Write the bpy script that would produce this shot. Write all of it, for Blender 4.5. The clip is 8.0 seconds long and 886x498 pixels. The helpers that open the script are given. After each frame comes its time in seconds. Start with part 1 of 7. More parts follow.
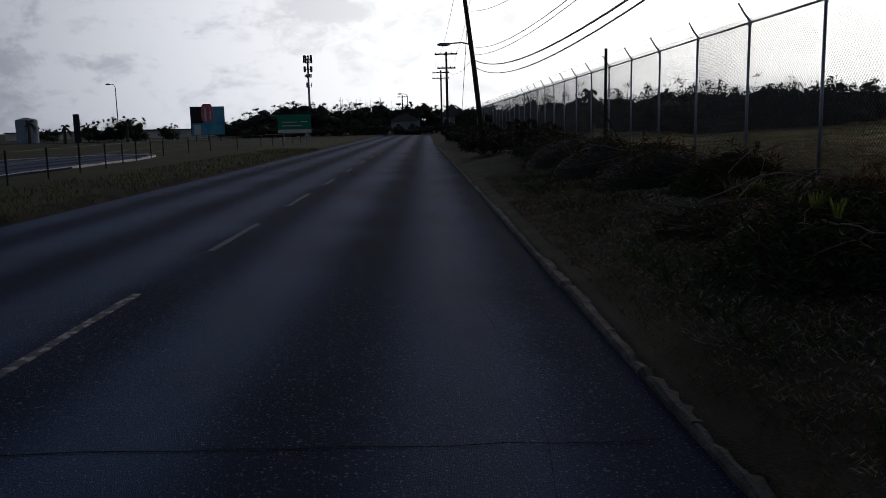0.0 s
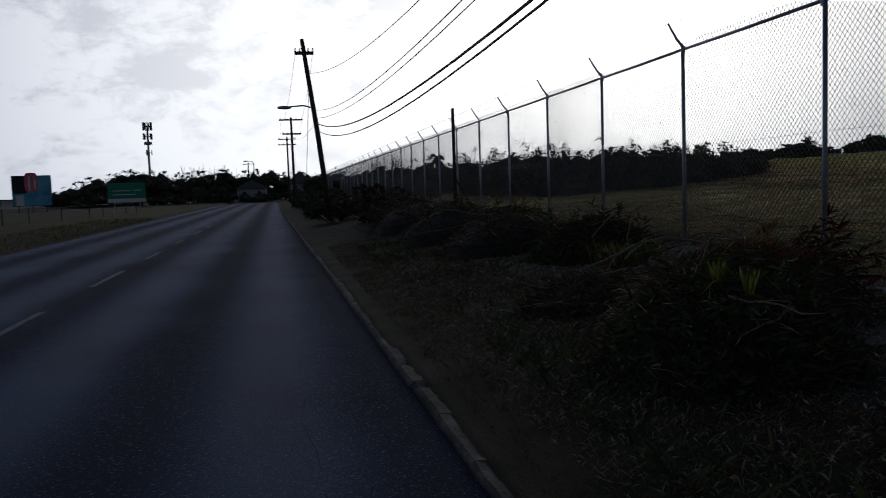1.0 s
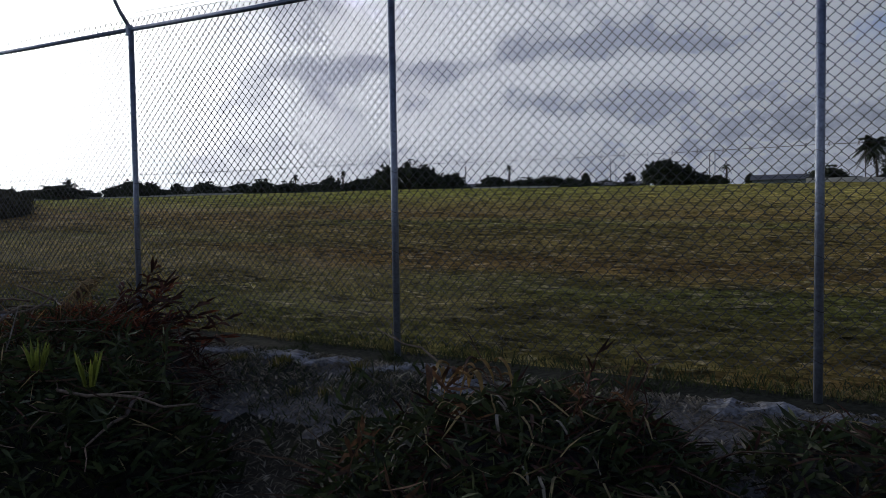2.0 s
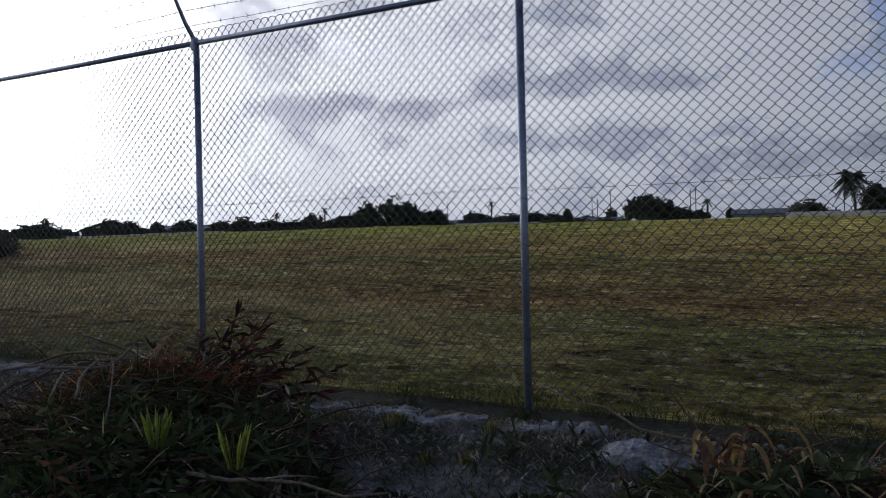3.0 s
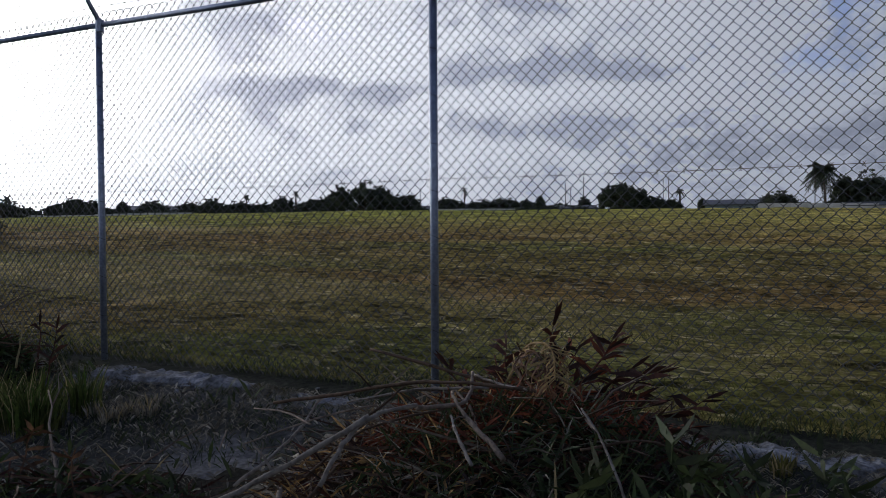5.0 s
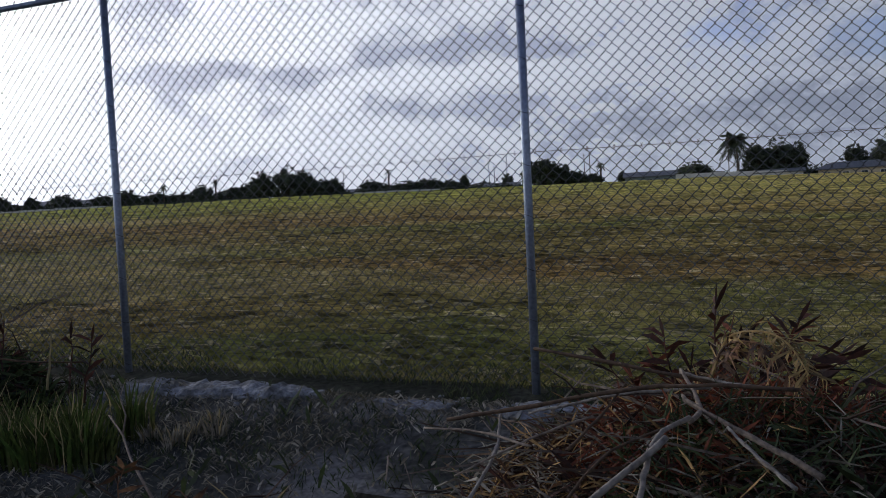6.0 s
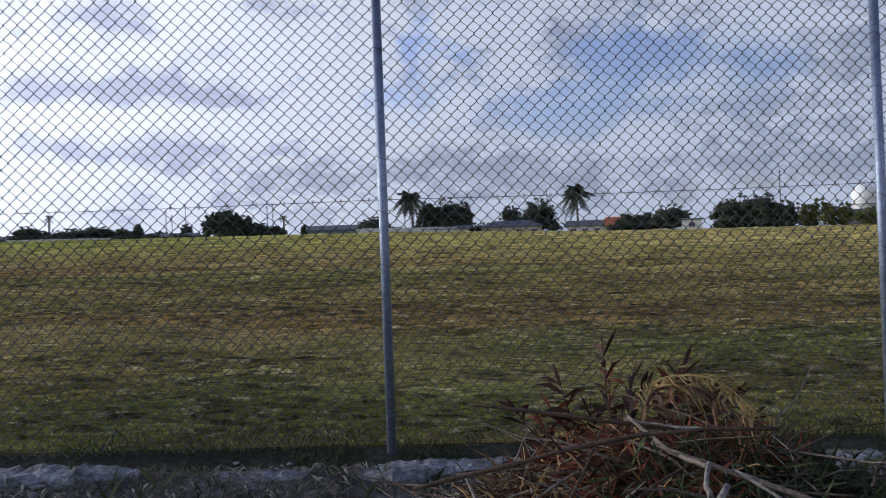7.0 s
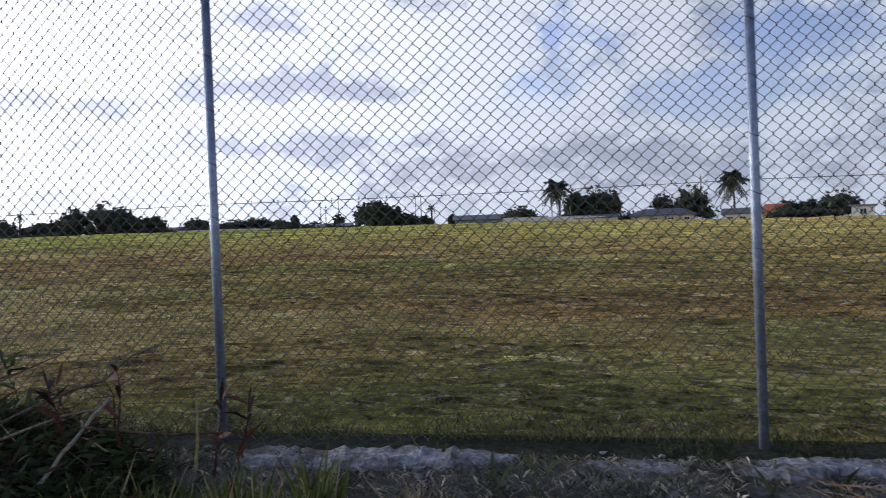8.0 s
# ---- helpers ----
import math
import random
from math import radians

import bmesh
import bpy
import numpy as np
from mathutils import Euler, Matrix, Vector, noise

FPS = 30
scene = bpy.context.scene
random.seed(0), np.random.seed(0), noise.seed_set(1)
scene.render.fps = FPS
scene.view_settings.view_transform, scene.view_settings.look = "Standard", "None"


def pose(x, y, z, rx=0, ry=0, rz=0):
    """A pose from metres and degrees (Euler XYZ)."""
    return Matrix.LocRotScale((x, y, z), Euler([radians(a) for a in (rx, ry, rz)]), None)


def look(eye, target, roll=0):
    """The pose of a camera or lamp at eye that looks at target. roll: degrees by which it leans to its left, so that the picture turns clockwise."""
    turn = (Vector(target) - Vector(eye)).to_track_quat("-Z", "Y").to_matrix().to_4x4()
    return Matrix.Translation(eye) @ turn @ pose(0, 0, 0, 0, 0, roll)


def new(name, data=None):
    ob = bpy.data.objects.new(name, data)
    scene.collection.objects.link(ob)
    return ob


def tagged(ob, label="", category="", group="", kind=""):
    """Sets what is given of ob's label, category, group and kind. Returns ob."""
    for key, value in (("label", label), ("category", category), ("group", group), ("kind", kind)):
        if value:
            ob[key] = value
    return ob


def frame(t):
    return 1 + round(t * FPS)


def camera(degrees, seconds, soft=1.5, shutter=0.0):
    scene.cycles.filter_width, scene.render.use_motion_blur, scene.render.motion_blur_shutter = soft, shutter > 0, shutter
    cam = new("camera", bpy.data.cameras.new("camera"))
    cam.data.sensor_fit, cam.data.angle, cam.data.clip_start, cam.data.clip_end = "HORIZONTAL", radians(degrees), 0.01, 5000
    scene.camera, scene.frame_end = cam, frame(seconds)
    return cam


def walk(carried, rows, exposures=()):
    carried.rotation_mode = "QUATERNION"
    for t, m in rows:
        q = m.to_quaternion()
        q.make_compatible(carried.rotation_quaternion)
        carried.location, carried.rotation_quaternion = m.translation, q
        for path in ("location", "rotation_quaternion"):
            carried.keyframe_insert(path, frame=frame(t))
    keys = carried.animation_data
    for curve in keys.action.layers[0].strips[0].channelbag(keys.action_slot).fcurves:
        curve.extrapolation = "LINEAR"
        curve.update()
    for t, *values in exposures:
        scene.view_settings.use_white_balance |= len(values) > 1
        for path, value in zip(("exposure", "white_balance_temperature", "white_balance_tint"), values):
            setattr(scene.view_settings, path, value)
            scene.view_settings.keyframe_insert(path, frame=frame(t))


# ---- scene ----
cam = camera(57.1, 8.0, 0.6, 0.06)
PATH = [
    (0, (0.522, 0.837, 1.476), (0.555, 2.813, 1.174), -1.2),
    (0.2, (0.564, 1.276, 1.487), (0.542, 3.258, 1.223), -3.18),
    (0.5, (0.644, 1.737, 1.511), (0.794, 3.713, 1.245), -2.6),
    (0.7, (0.692, 1.923, 1.455), (0.932, 3.897, 1.242), -3.24),
    (1, (0.829, 2.438, 1.424), (1.224, 4.393, 1.272), -1.9),
    (1.2, (0.916, 2.74, 1.418), (1.747, 4.553, 1.269), -2.16),
    (1.4, (0.945, 2.931, 1.436), (2.295, 4.402, 1.328), -1.01),
    (1.5, (0.94, 2.982, 1.463), (2.444, 4.29, 1.301), -2.7),
    (1.7, (1.046, 3.215, 1.478), (2.732, 4.284, 1.362), -1.9),
    (2.8, (1.349, 4.532, 1.504), (3.117, 5.463, 1.439), -0.4),
    (3, (1.403, 4.775, 1.477), (3.167, 5.717, 1.474), -1.3),
    (3.5, (1.485, 5.374, 1.493), (3.223, 6.364, 1.517), -0.3),
    (4, (1.547, 5.951, 1.508), (3.335, 6.847, 1.502), -0.2),
    (4.5, (1.627, 6.536, 1.507), (3.42, 7.423, 1.511), 1.9),
    (4.7, (1.58, 6.732, 1.506), (3.372, 7.62, 1.478), 0.2),
    (5.8, (1.676, 7.892, 1.537), (3.512, 8.685, 1.48), -0.4),
    (6, (1.682, 8.074, 1.534), (3.558, 8.763, 1.444), -2.8),
    (6.5, (1.699, 8.556, 1.538), (3.609, 9.149, 1.515), -4.6),
    (6.7, (1.723, 8.733, 1.565), (3.689, 9.1, 1.563), -2.42),
    (7, (1.745, 8.972, 1.555), (3.744, 8.892, 1.56), -2.15),
    (7.2, (1.773, 9.14, 1.552), (3.759, 8.915, 1.476), -2.36),
    (7.5, (1.814, 9.415, 1.542), (3.789, 9.106, 1.478), -2.1),
    (7.7, (1.851, 9.658, 1.549), (3.845, 9.529, 1.465), -4.93),
    (8, (1.842, 10.041, 1.567), (3.824, 10.307, 1.559), -2.2),
]
EXPOSURES = [(0.0, -2.65, 6350, 10), (0.5, -2.26, 6220, 10), (1.2, -2.8, 6150, 10), (1.5, -2.68, 6000, 10), (1.7, -2.05, 6050, 10), (2.8, -1.28, 6100, 10), (3.5, -1.3, 6100, 10), (4.7, -1.22, 6100, 10), (5.8, -1.1, 6060, 10), (6.5, -0.76, 6000, 10), (7.0, -0.50, 5950, 10), (7.5, 0.04, 6280, 10), (8.0, -0.26, 6200, 10)]
walk(cam, [(t, look(eye, ahead, roll)) for t, eye, ahead, roll in PATH], EXPOSURES)


# ---- light ----
SUN_AZ, SUN_EL = 27.0, 12.0          # degrees from +y towards +x, and above the horizon


def aim(az, el):
    a, e = radians(az), radians(el)
    return Vector((math.sin(a) * math.cos(e), math.cos(a) * math.cos(e), math.sin(e)))


SUN_DIR = aim(SUN_AZ, SUN_EL)
sun_data = bpy.data.lights.new("sun", "SUN")
sun_data.energy, sun_data.angle, sun_data.color = 1.5, radians(8), (1.0, 0.86, 0.66)
sun = new("sun", sun_data)
sun.matrix_world = look(SUN_DIR * 300, (0, 0, 0))


def build_world():
    world = bpy.data.worlds.new("sky")
    scene.world = world
    world.use_nodes = True
    tree = world.node_tree
    n, l = tree.nodes, tree.links
    n.clear()

    def math_node(op, a, b=None, c=None, clamp=False):
        m = n.new("ShaderNodeMath")
        m.operation, m.use_clamp = op, clamp
        for k, v in enumerate((a, b, c)):
            if v is None:
                continue
            if isinstance(v, (int, float)):
                m.inputs[k].default_value = v
            else:
                l.new(v, m.inputs[k])
        return m.outputs[0]

    def ramp(fac, stops):
        r = n.new("ShaderNodeValToRGB")
        r.color_ramp.interpolation = "EASE"
        els = r.color_ramp.elements
        for k, (p, c) in enumerate(stops):
            e = els[k] if k < 2 else els.new(p)
            e.position, e.color = p, (*c, 1) if len(c) == 3 else c
        l.new(fac, r.inputs[0])
        return r.outputs[0]

    def mixed(fac, a, b, kind="MIX"):
        m = n.new("ShaderNodeMix")
        m.data_type, m.blend_type = "RGBA", kind
        for k, v in ((0, fac), (6, a), (7, b)):
            if isinstance(v, (int, float)):
                m.inputs[k].default_value = v
            elif isinstance(v, tuple):
                m.inputs[k].default_value = (*v, 1)
            else:
                l.new(v, m.inputs[k])
        return m.outputs[2]

    way = n.new("ShaderNodeTexCoord").outputs["Generated"]
    sky = n.new("ShaderNodeTexSky")
    sky.sky_type, sky.sun_disc = "NISHITA", False
    sky.sun_elevation, sky.sun_rotation = radians(SUN_EL), radians(SUN_AZ)
    sky.air_density, sky.dust_density, sky.ozone_density = 1.0, 1.2, 1.5
    sep = n.new("ShaderNodeSeparateXYZ")
    l.new(way, sep.inputs[0])
    # clouds lie flat: they are drawn out along the horizon
    deck = n.new("ShaderNodeMapping")
    deck.inputs["Scale"].default_value = (1.0, 1.0, 1.9)
    deck.inputs["Location"].default_value = CLOUD_SHIFT
    l.new(way, deck.inputs[0])

    def cloud_noise(scale, detail, rough, warp):
        t = n.new("ShaderNodeTexNoise")
        t.noise_dimensions = "3D"
        for key, v in (("Scale", scale), ("Detail", detail), ("Roughness", rough), ("Distortion", warp)):
            t.inputs[key].default_value = v
        l.new(deck.outputs[0], t.inputs["Vector"])
        return t

    def towards(direction, power):
        dot = n.new("ShaderNodeVectorMath")
        dot.operation = "DOT_PRODUCT"
        l.new(way, dot.inputs[0])
        dot.inputs[1].default_value = direction
        return math_node("POWER", math_node("MAXIMUM", dot.outputs["Value"], 0.0), power)

    # bearing and elevation in degrees, ruffled so that the cloud edges billow
    ruffle = n.new("ShaderNodeSeparateColor")
    l.new(cloud_noise(7.0, 7, 0.62, 0.0).outputs["Color"], ruffle.inputs[0])
    az = math_node("MULTIPLY", math_node("ARCTAN2", sep.outputs[0], sep.outputs[1]), 180 / math.pi)
    el = math_node("MULTIPLY", math_node("ARCSINE", sep.outputs[2]), 180 / math.pi)
    az = math_node("ADD", az, math_node("MULTIPLY_ADD", ruffle.outputs[0], 9.0, -4.5))
    el = math_node("ADD", el, math_node("MULTIPLY_ADD", ruffle.outputs[1], 4.0, -2.0))

    def masses(start, rows):
        """Soft oval masses: bearing, elevation, half width and half height in degrees, weight."""
        total = start
        for a, e, wide, high, weight in rows:
            u = math_node("MULTIPLY_ADD", az, 1 / wide, -a / wide)
            v = math_node("MULTIPLY_ADD", el, 1 / high, -e / high)
            d = math_node("ADD", math_node("MULTIPLY", u, u), math_node("MULTIPLY", v, v))
            total = math_node("MULTIPLY_ADD", math_node("POWER", 2.718, math_node("MULTIPLY", d, -1.0)), weight, total)
        return total

    def step(fac, a, b, lo=0.0, hi=1.0):
        r = n.new("ShaderNodeMapRange")
        r.interpolation_type = "SMOOTHSTEP"
        for k, v in enumerate((a, b, lo, hi)):
            r.inputs[k + 1].default_value = v
        l.new(fac, r.inputs[0])
        return r.outputs[0]

    big = cloud_noise(4.2, 8, 0.56, 0.3).outputs["Fac"]
    fine = cloud_noise(15.0, 8, 0.64, 0.4).outputs["Fac"]
    puffs = cloud_noise(38.0, 6, 0.62, 0.6).outputs["Fac"]
    shade = math_node("ADD", math_node("MULTIPLY_ADD", big, 2.0, -0.78), math_node("MULTIPLY_ADD", fine, 2.9, -1.45))
    shade = math_node("ADD", shade, math_node("MULTIPLY_ADD", puffs, 1.2, -0.60))
    dark = step(masses(shade, CLOUDS_AHEAD + CLOUDS_SIDE + CLOUDS_FAR_SIDE), 0.0, 0.85)
    gap = math_node("ADD", math_node("MULTIPLY_ADD", big, -1.3, 0.66), math_node("MULTIPLY_ADD", fine, 1.1, -0.55))
    # the cloud thins out high overhead, where the sky is clear and deep
    gap = math_node("ADD", gap, step(sep.outputs[2], 0.32, 0.75, 0.0, ZENITH))
    hole = step(masses(gap, BLUE_GAPS), 0.16, 0.62)
    # cloud away from the sun takes the blue of the sky
    near_sun = towards(aim(35, 10), 2.2)
    cloud = mixed(dark, mixed(near_sun, LIT_AWAY, CLOUD_LIT), mixed(near_sun, DARK_AWAY, CLOUD_DARK))
    clear = mixed(1.0, sky.outputs[0], SKY_GAIN, "MULTIPLY")
    col = mixed(hole, cloud, clear)
    # pale haze low down, and brighter, whiter air towards the low sun
    low = math_node("POWER", math_node("SUBTRACT", 1.0, math_node("ABSOLUTE", sep.outputs[2])), 11.0)
    col = mixed(math_node("MULTIPLY", low, 0.34), col, HAZE)
    glow_wide = towards(aim(5, 6), 7.5)
    glow_tight = towards(SUN_DIR, 48.0)
    col = mixed(math_node("MULTIPLY", glow_wide, 0.62, None, True), col, GLOW_HAZE)
    side = math_node("MULTIPLY", towards(aim(56, 14), 11.0), GLOW_SIDE)
    gain = math_node("ADD", math_node("MULTIPLY", glow_wide, GLOW_WIDE), math_node("ADD", side, 1.0))
    col = mixed(1.0, col, gain, "MULTIPLY")
    glow = mixed(1.0, (1.0, 0.96, 0.86), math_node("MULTIPLY", glow_tight, GLOW_TIGHT), "MULTIPLY")
    col = mixed(1.0, col, glow, "ADD")
    bg = n.new("ShaderNodeBackground")
    bg.inputs["Strength"].default_value = 1.0
    l.new(col, bg.inputs["Color"])
    out = n.new("ShaderNodeOutputWorld")
    l.new(bg.outputs[0], out.inputs["Surface"])


CLOUD_SHIFT = (3.1, 1.7, 0.0)
CLOUD_LIT, CLOUD_DARK = (0.86, 0.845, 0.87), (0.43, 0.43, 0.505)
LIT_AWAY, DARK_AWAY = (0.73, 0.785, 0.92), (0.42, 0.47, 0.60)
SKY_GAIN = (0.215, 0.188, 0.232)
HAZE, GLOW_HAZE = (0.47, 0.52, 0.62), (0.68, 0.66, 0.605)
GLOW_WIDE, GLOW_SIDE, GLOW_TIGHT, ZENITH = 8.8, 1.3, 11.0, 0.9
# positive weights darken the cloud, negative ones are its lit banks
CLOUDS_AHEAD = [(-5.4, 8.0, 3.6, 1.1, 0.6), (5.7, 6.4, 2.0, 0.8, 0.4), (-23, 4.3, 4.8, 2.4, -0.15), (-16.8, 6.2, 2.4, 2.4, -0.4), (12.6, 10.8, 5.0, 2.2, 0.9),
                (-3.1, 10.8, 2.4, 1.6, 0.6), (-7.6, 8.0, 2.0, 1.0, 0.3), (5.4, 6.6, 1.6, 0.6, 0.4), (33, 6.0, 9.0, 6.0, -0.7)]
CLOUDS_SIDE = [(50.8, 14.7, 3.6, 1.6, 0.62), (42.4, 15.0, 3.2, 0.9, 0.50), (60.9, 13.0, 2.8, 1.3, -0.8), (54.6, 11.2, 3.6, 0.8, -0.3), (58.1, 9.7, 6.7, 1.0, 0.94), (70.0, 11.1, 4.8, 1.3, 1.00),
               (79.0, 11.0, 3.0, 1.2, 0.75), (74.5, 9.2, 7.1, 0.7, -0.6), (72.5, 7.2, 6.5, 1.0, 0.42), (67.2, 6.2, 4.4, 0.9, -0.4), (81.7, 6.0, 5.0, 1.2, 0.30), (84.5, 13.0, 4.6, 2.8, -0.65), (80.0, 8.6, 3.4, 0.7, -0.5), (76.9, 15.5, 2.4, 1.1, -0.5), (70.0, 15.3, 3.2, 1.2, 0.38)]
CLOUDS_FAR_SIDE = [(90.5, 9.6, 1.6, 1.2, -0.7), (92.0, 5.6, 3.8, 1.9, 0.65), (112.3, 7.7, 3.4, 1.8, 0.6), (106.7, 7.5, 2.0, 0.7, -0.6), (118.4, 4.9, 6.0, 1.7, 0.65), (123.9, 9.8, 3.2, 0.9, -0.4),
                   (100.1, 13.7, 3.2, 1.0, 0.4), (125.5, 7.0, 2.4, 1.6, 0.3), (85.1, 8.2, 2.4, 2.0, -0.25)]
BLUE_GAPS = [(56.2, 13.8, 2.0, 1.2, 0.5), (88.2, 12.6, 2.4, 2.4, 0.25), (92.2, 12.8, 3.4, 3.0, 0.5), (99.9, 8.6, 4.4, 2.0, 0.7), (106.0, 12.2, 4.4, 3.2, 0.75), (116.4, 11.8, 6.0, 2.0, 0.35), (113.3, 4.7, 7.9, 1.2, 0.2),
             (35, 6.0, 14.0, 7.0, -0.6), (66, 9.0, 14.0, 3.0, -0.35), (0, 5.0, 22.0, 9.0, -0.6)]
build_world()


# ---- materials ----
def material(name, base, rough=0.8, metal=0.0, scale=6.0, vary=0.35, fine=60.0, bump=0.3, second=None, mix_at=(0.4, 0.62),
             per_object=0.0, per_island=0.0, spec=0.3, through_light=0.0, stretch=(1, 1, 1), bump_scale=None):
    """A rough natural surface: two colours blended by a broad noise, a fine grain over it, and a bump."""
    mat = bpy.data.materials.new(name)
    mat.use_nodes = True
    n, l = mat.node_tree.nodes, mat.node_tree.links
    bsdf = n["Principled BSDF"]
    geo = n.new("ShaderNodeTexCoord")
    mapping = n.new("ShaderNodeMapping")
    mapping.inputs["Scale"].default_value = stretch
    l.new(geo.outputs["Object"], mapping.inputs[0])

    def noise_tex(s, detail=5):
        t = n.new("ShaderNodeTexNoise")
        t.inputs["Scale"].default_value, t.inputs["Detail"].default_value = s, detail
        l.new(mapping.outputs[0], t.inputs["Vector"])
        return t.outputs["Fac"]

    def mix(fac, a, b, kind="MIX"):
        m = n.new("ShaderNodeMix")
        m.data_type, m.blend_type = "RGBA", kind
        for k, v in ((0, fac), (6, a), (7, b)):
            if isinstance(v, (int, float)):
                m.inputs[k].default_value = v
            elif isinstance(v, tuple):
                m.inputs[k].default_value = (*v, 1)
            else:
                l.new(v, m.inputs[k])
        return m.outputs[2]

    def span(fac, a, b, lo=0.0, hi=1.0):
        r = n.new("ShaderNodeMapRange")
        for k, v in enumerate((a, b, lo, hi)):
            r.inputs[k + 1].default_value = v
        l.new(fac, r.inputs[0])
        return r.outputs[0]

    second = second or tuple(c * (1 - vary) for c in base)
    col = mix(span(noise_tex(scale), *mix_at), base, second)
    grain = noise_tex(fine, 3)
    grain_gain = span(grain, 0.3, 0.7, 1 - vary, 1 + vary)
    gray = n.new("ShaderNodeCombineColor")
    for k in range(3):
        l.new(grain_gain, gray.inputs[k])
    col = mix(1.0, col, gray.outputs[0], "MULTIPLY")
    for amount, source in ((per_object, "object"), (per_island, "island")):
        if amount:
            if source == "object":
                rnd = n.new("ShaderNodeObjectInfo").outputs["Random"]
            else:
                rnd = n.new("ShaderNodeNewGeometry").outputs["Random Per Island"]
            v = span(rnd, 0, 1, 1 - amount, 1 + amount)
            g = n.new("ShaderNodeCombineColor")
            for k in range(3):
                l.new(v, g.inputs[k])
            col = mix(1.0, col, g.outputs[0], "MULTIPLY")
    l.new(col, bsdf.inputs["Base Color"])
    bsdf.inputs["Metallic"].default_value = metal
    bsdf.inputs["Specular IOR Level"].default_value = spec
    l.new(span(grain, 0.3, 0.7, max(0.05, rough - 0.12), min(1, rough + 0.12)), bsdf.inputs["Roughness"])
    if bump:
        b = n.new("ShaderNodeBump")
        b.inputs["Strength"].default_value = bump
        b.inputs["Distance"].default_value = 0.02
        l.new(noise_tex(bump_scale or fine * 0.6, 6), b.inputs["Height"])
        l.new(b.outputs[0], bsdf.inputs["Normal"])
    if through_light:
        trans = n.new("ShaderNodeBsdfTranslucent")
        l.new(col, trans.inputs["Color"])
        mixer = n.new("ShaderNodeMixShader")
        mixer.inputs[0].default_value = through_light
        l.new(bsdf.outputs[0], mixer.inputs[1])
        l.new(trans.outputs[0], mixer.inputs[2])
        l.new(mixer.outputs[0], n["Material Output"].inputs["Surface"])
    return mat


def asphalt_material():
    mat = material("asphalt", (0.025, 0.056, 0.132), rough=0.62, scale=0.35, vary=0.40, fine=110, bump=1.0, spec=0.08, bump_scale=130, mix_at=(0.35, 0.7))
    n, l = mat.node_tree.nodes, mat.node_tree.links
    bsdf = n["Principled BSDF"]
    co = n.new("ShaderNodeTexCoord")
    sep = n.new("ShaderNodeSeparateXYZ")
    l.new(co.outputs["Object"], sep.inputs[0])
    # oil-darkened lane middles: stripes along the road, broken by noise
    wob = n.new("ShaderNodeTexNoise")
    wob.inputs["Scale"].default_value = 0.35
    l.new(co.outputs["Object"], wob.inputs["Vector"])
    m1 = n.new("ShaderNodeMath"); m1.operation = "MULTIPLY_ADD"
    l.new(wob.outputs["Fac"], m1.inputs[0]); m1.inputs[1].default_value = 0.3
    l.new(sep.outputs[0], m1.inputs[2])
    wave = n.new("ShaderNodeMath"); wave.operation = "MULTIPLY"
    l.new(m1.outputs[0], wave.inputs[0]); wave.inputs[1].default_value = 2 * math.pi / 1.75
    sine = n.new("ShaderNodeMath"); sine.operation = "SINE"
    shift = n.new("ShaderNodeMath"); shift.operation = "ADD"
    l.new(wave.outputs[0], shift.inputs[0]); shift.inputs[1].default_value = -1.57
    l.new(shift.outputs[0], sine.inputs[0])
    rng = n.new("ShaderNodeMapRange")
    for k, v in enumerate((-0.9, 0.6, 0.46, 1.2)):
        rng.inputs[k + 1].default_value = v
    l.new(sine.outputs[0], rng.inputs[0])
    g = n.new("ShaderNodeCombineColor")
    for k in range(3):
        l.new(rng.outputs[0], g.inputs[k])
    mix = n.new("ShaderNodeMix"); mix.data_type, mix.blend_type = "RGBA", "MULTIPLY"
    mix.inputs[0].default_value = 1.0
    old = bsdf.inputs["Base Color"].links[0].from_socket
    l.new(old, mix.inputs[6]); l.new(g.outputs[0], mix.inputs[7])
    l.new(mix.outputs[2], bsdf.inputs["Base Color"])
    # pale stone chips worn out of the binder
    chips = n.new("ShaderNodeTexNoise")
    chips.inputs["Scale"].default_value, chips.inputs["Detail"].default_value = 62.0, 4.0
    l.new(co.outputs["Object"], chips.inputs["Vector"])
    pick = n.new("ShaderNodeMapRange")
    for k, v in enumerate((0.60, 0.71, 0.0, 0.65)):
        pick.inputs[k + 1].default_value = v
    l.new(chips.outputs["Fac"], pick.inputs[0])
    chipped = n.new("ShaderNodeMix"); chipped.data_type = "RGBA"
    l.new(pick.outputs[0], chipped.inputs[0])
    l.new(mix.outputs[2], chipped.inputs[6])
    chipped.inputs[7].default_value = (0.24, 0.28, 0.37, 1)
    l.new(chipped.outputs[2], bsdf.inputs["Base Color"])
    polish = n.new("ShaderNodeMapRange")
    for k, v in enumerate((-0.7, 0.9, 0.92, 0.70)):
        polish.inputs[k + 1].default_value = v
    l.new(sine.outputs[0], polish.inputs[0])
    l.new(polish.outputs[0], bsdf.inputs["Roughness"])
    return mat


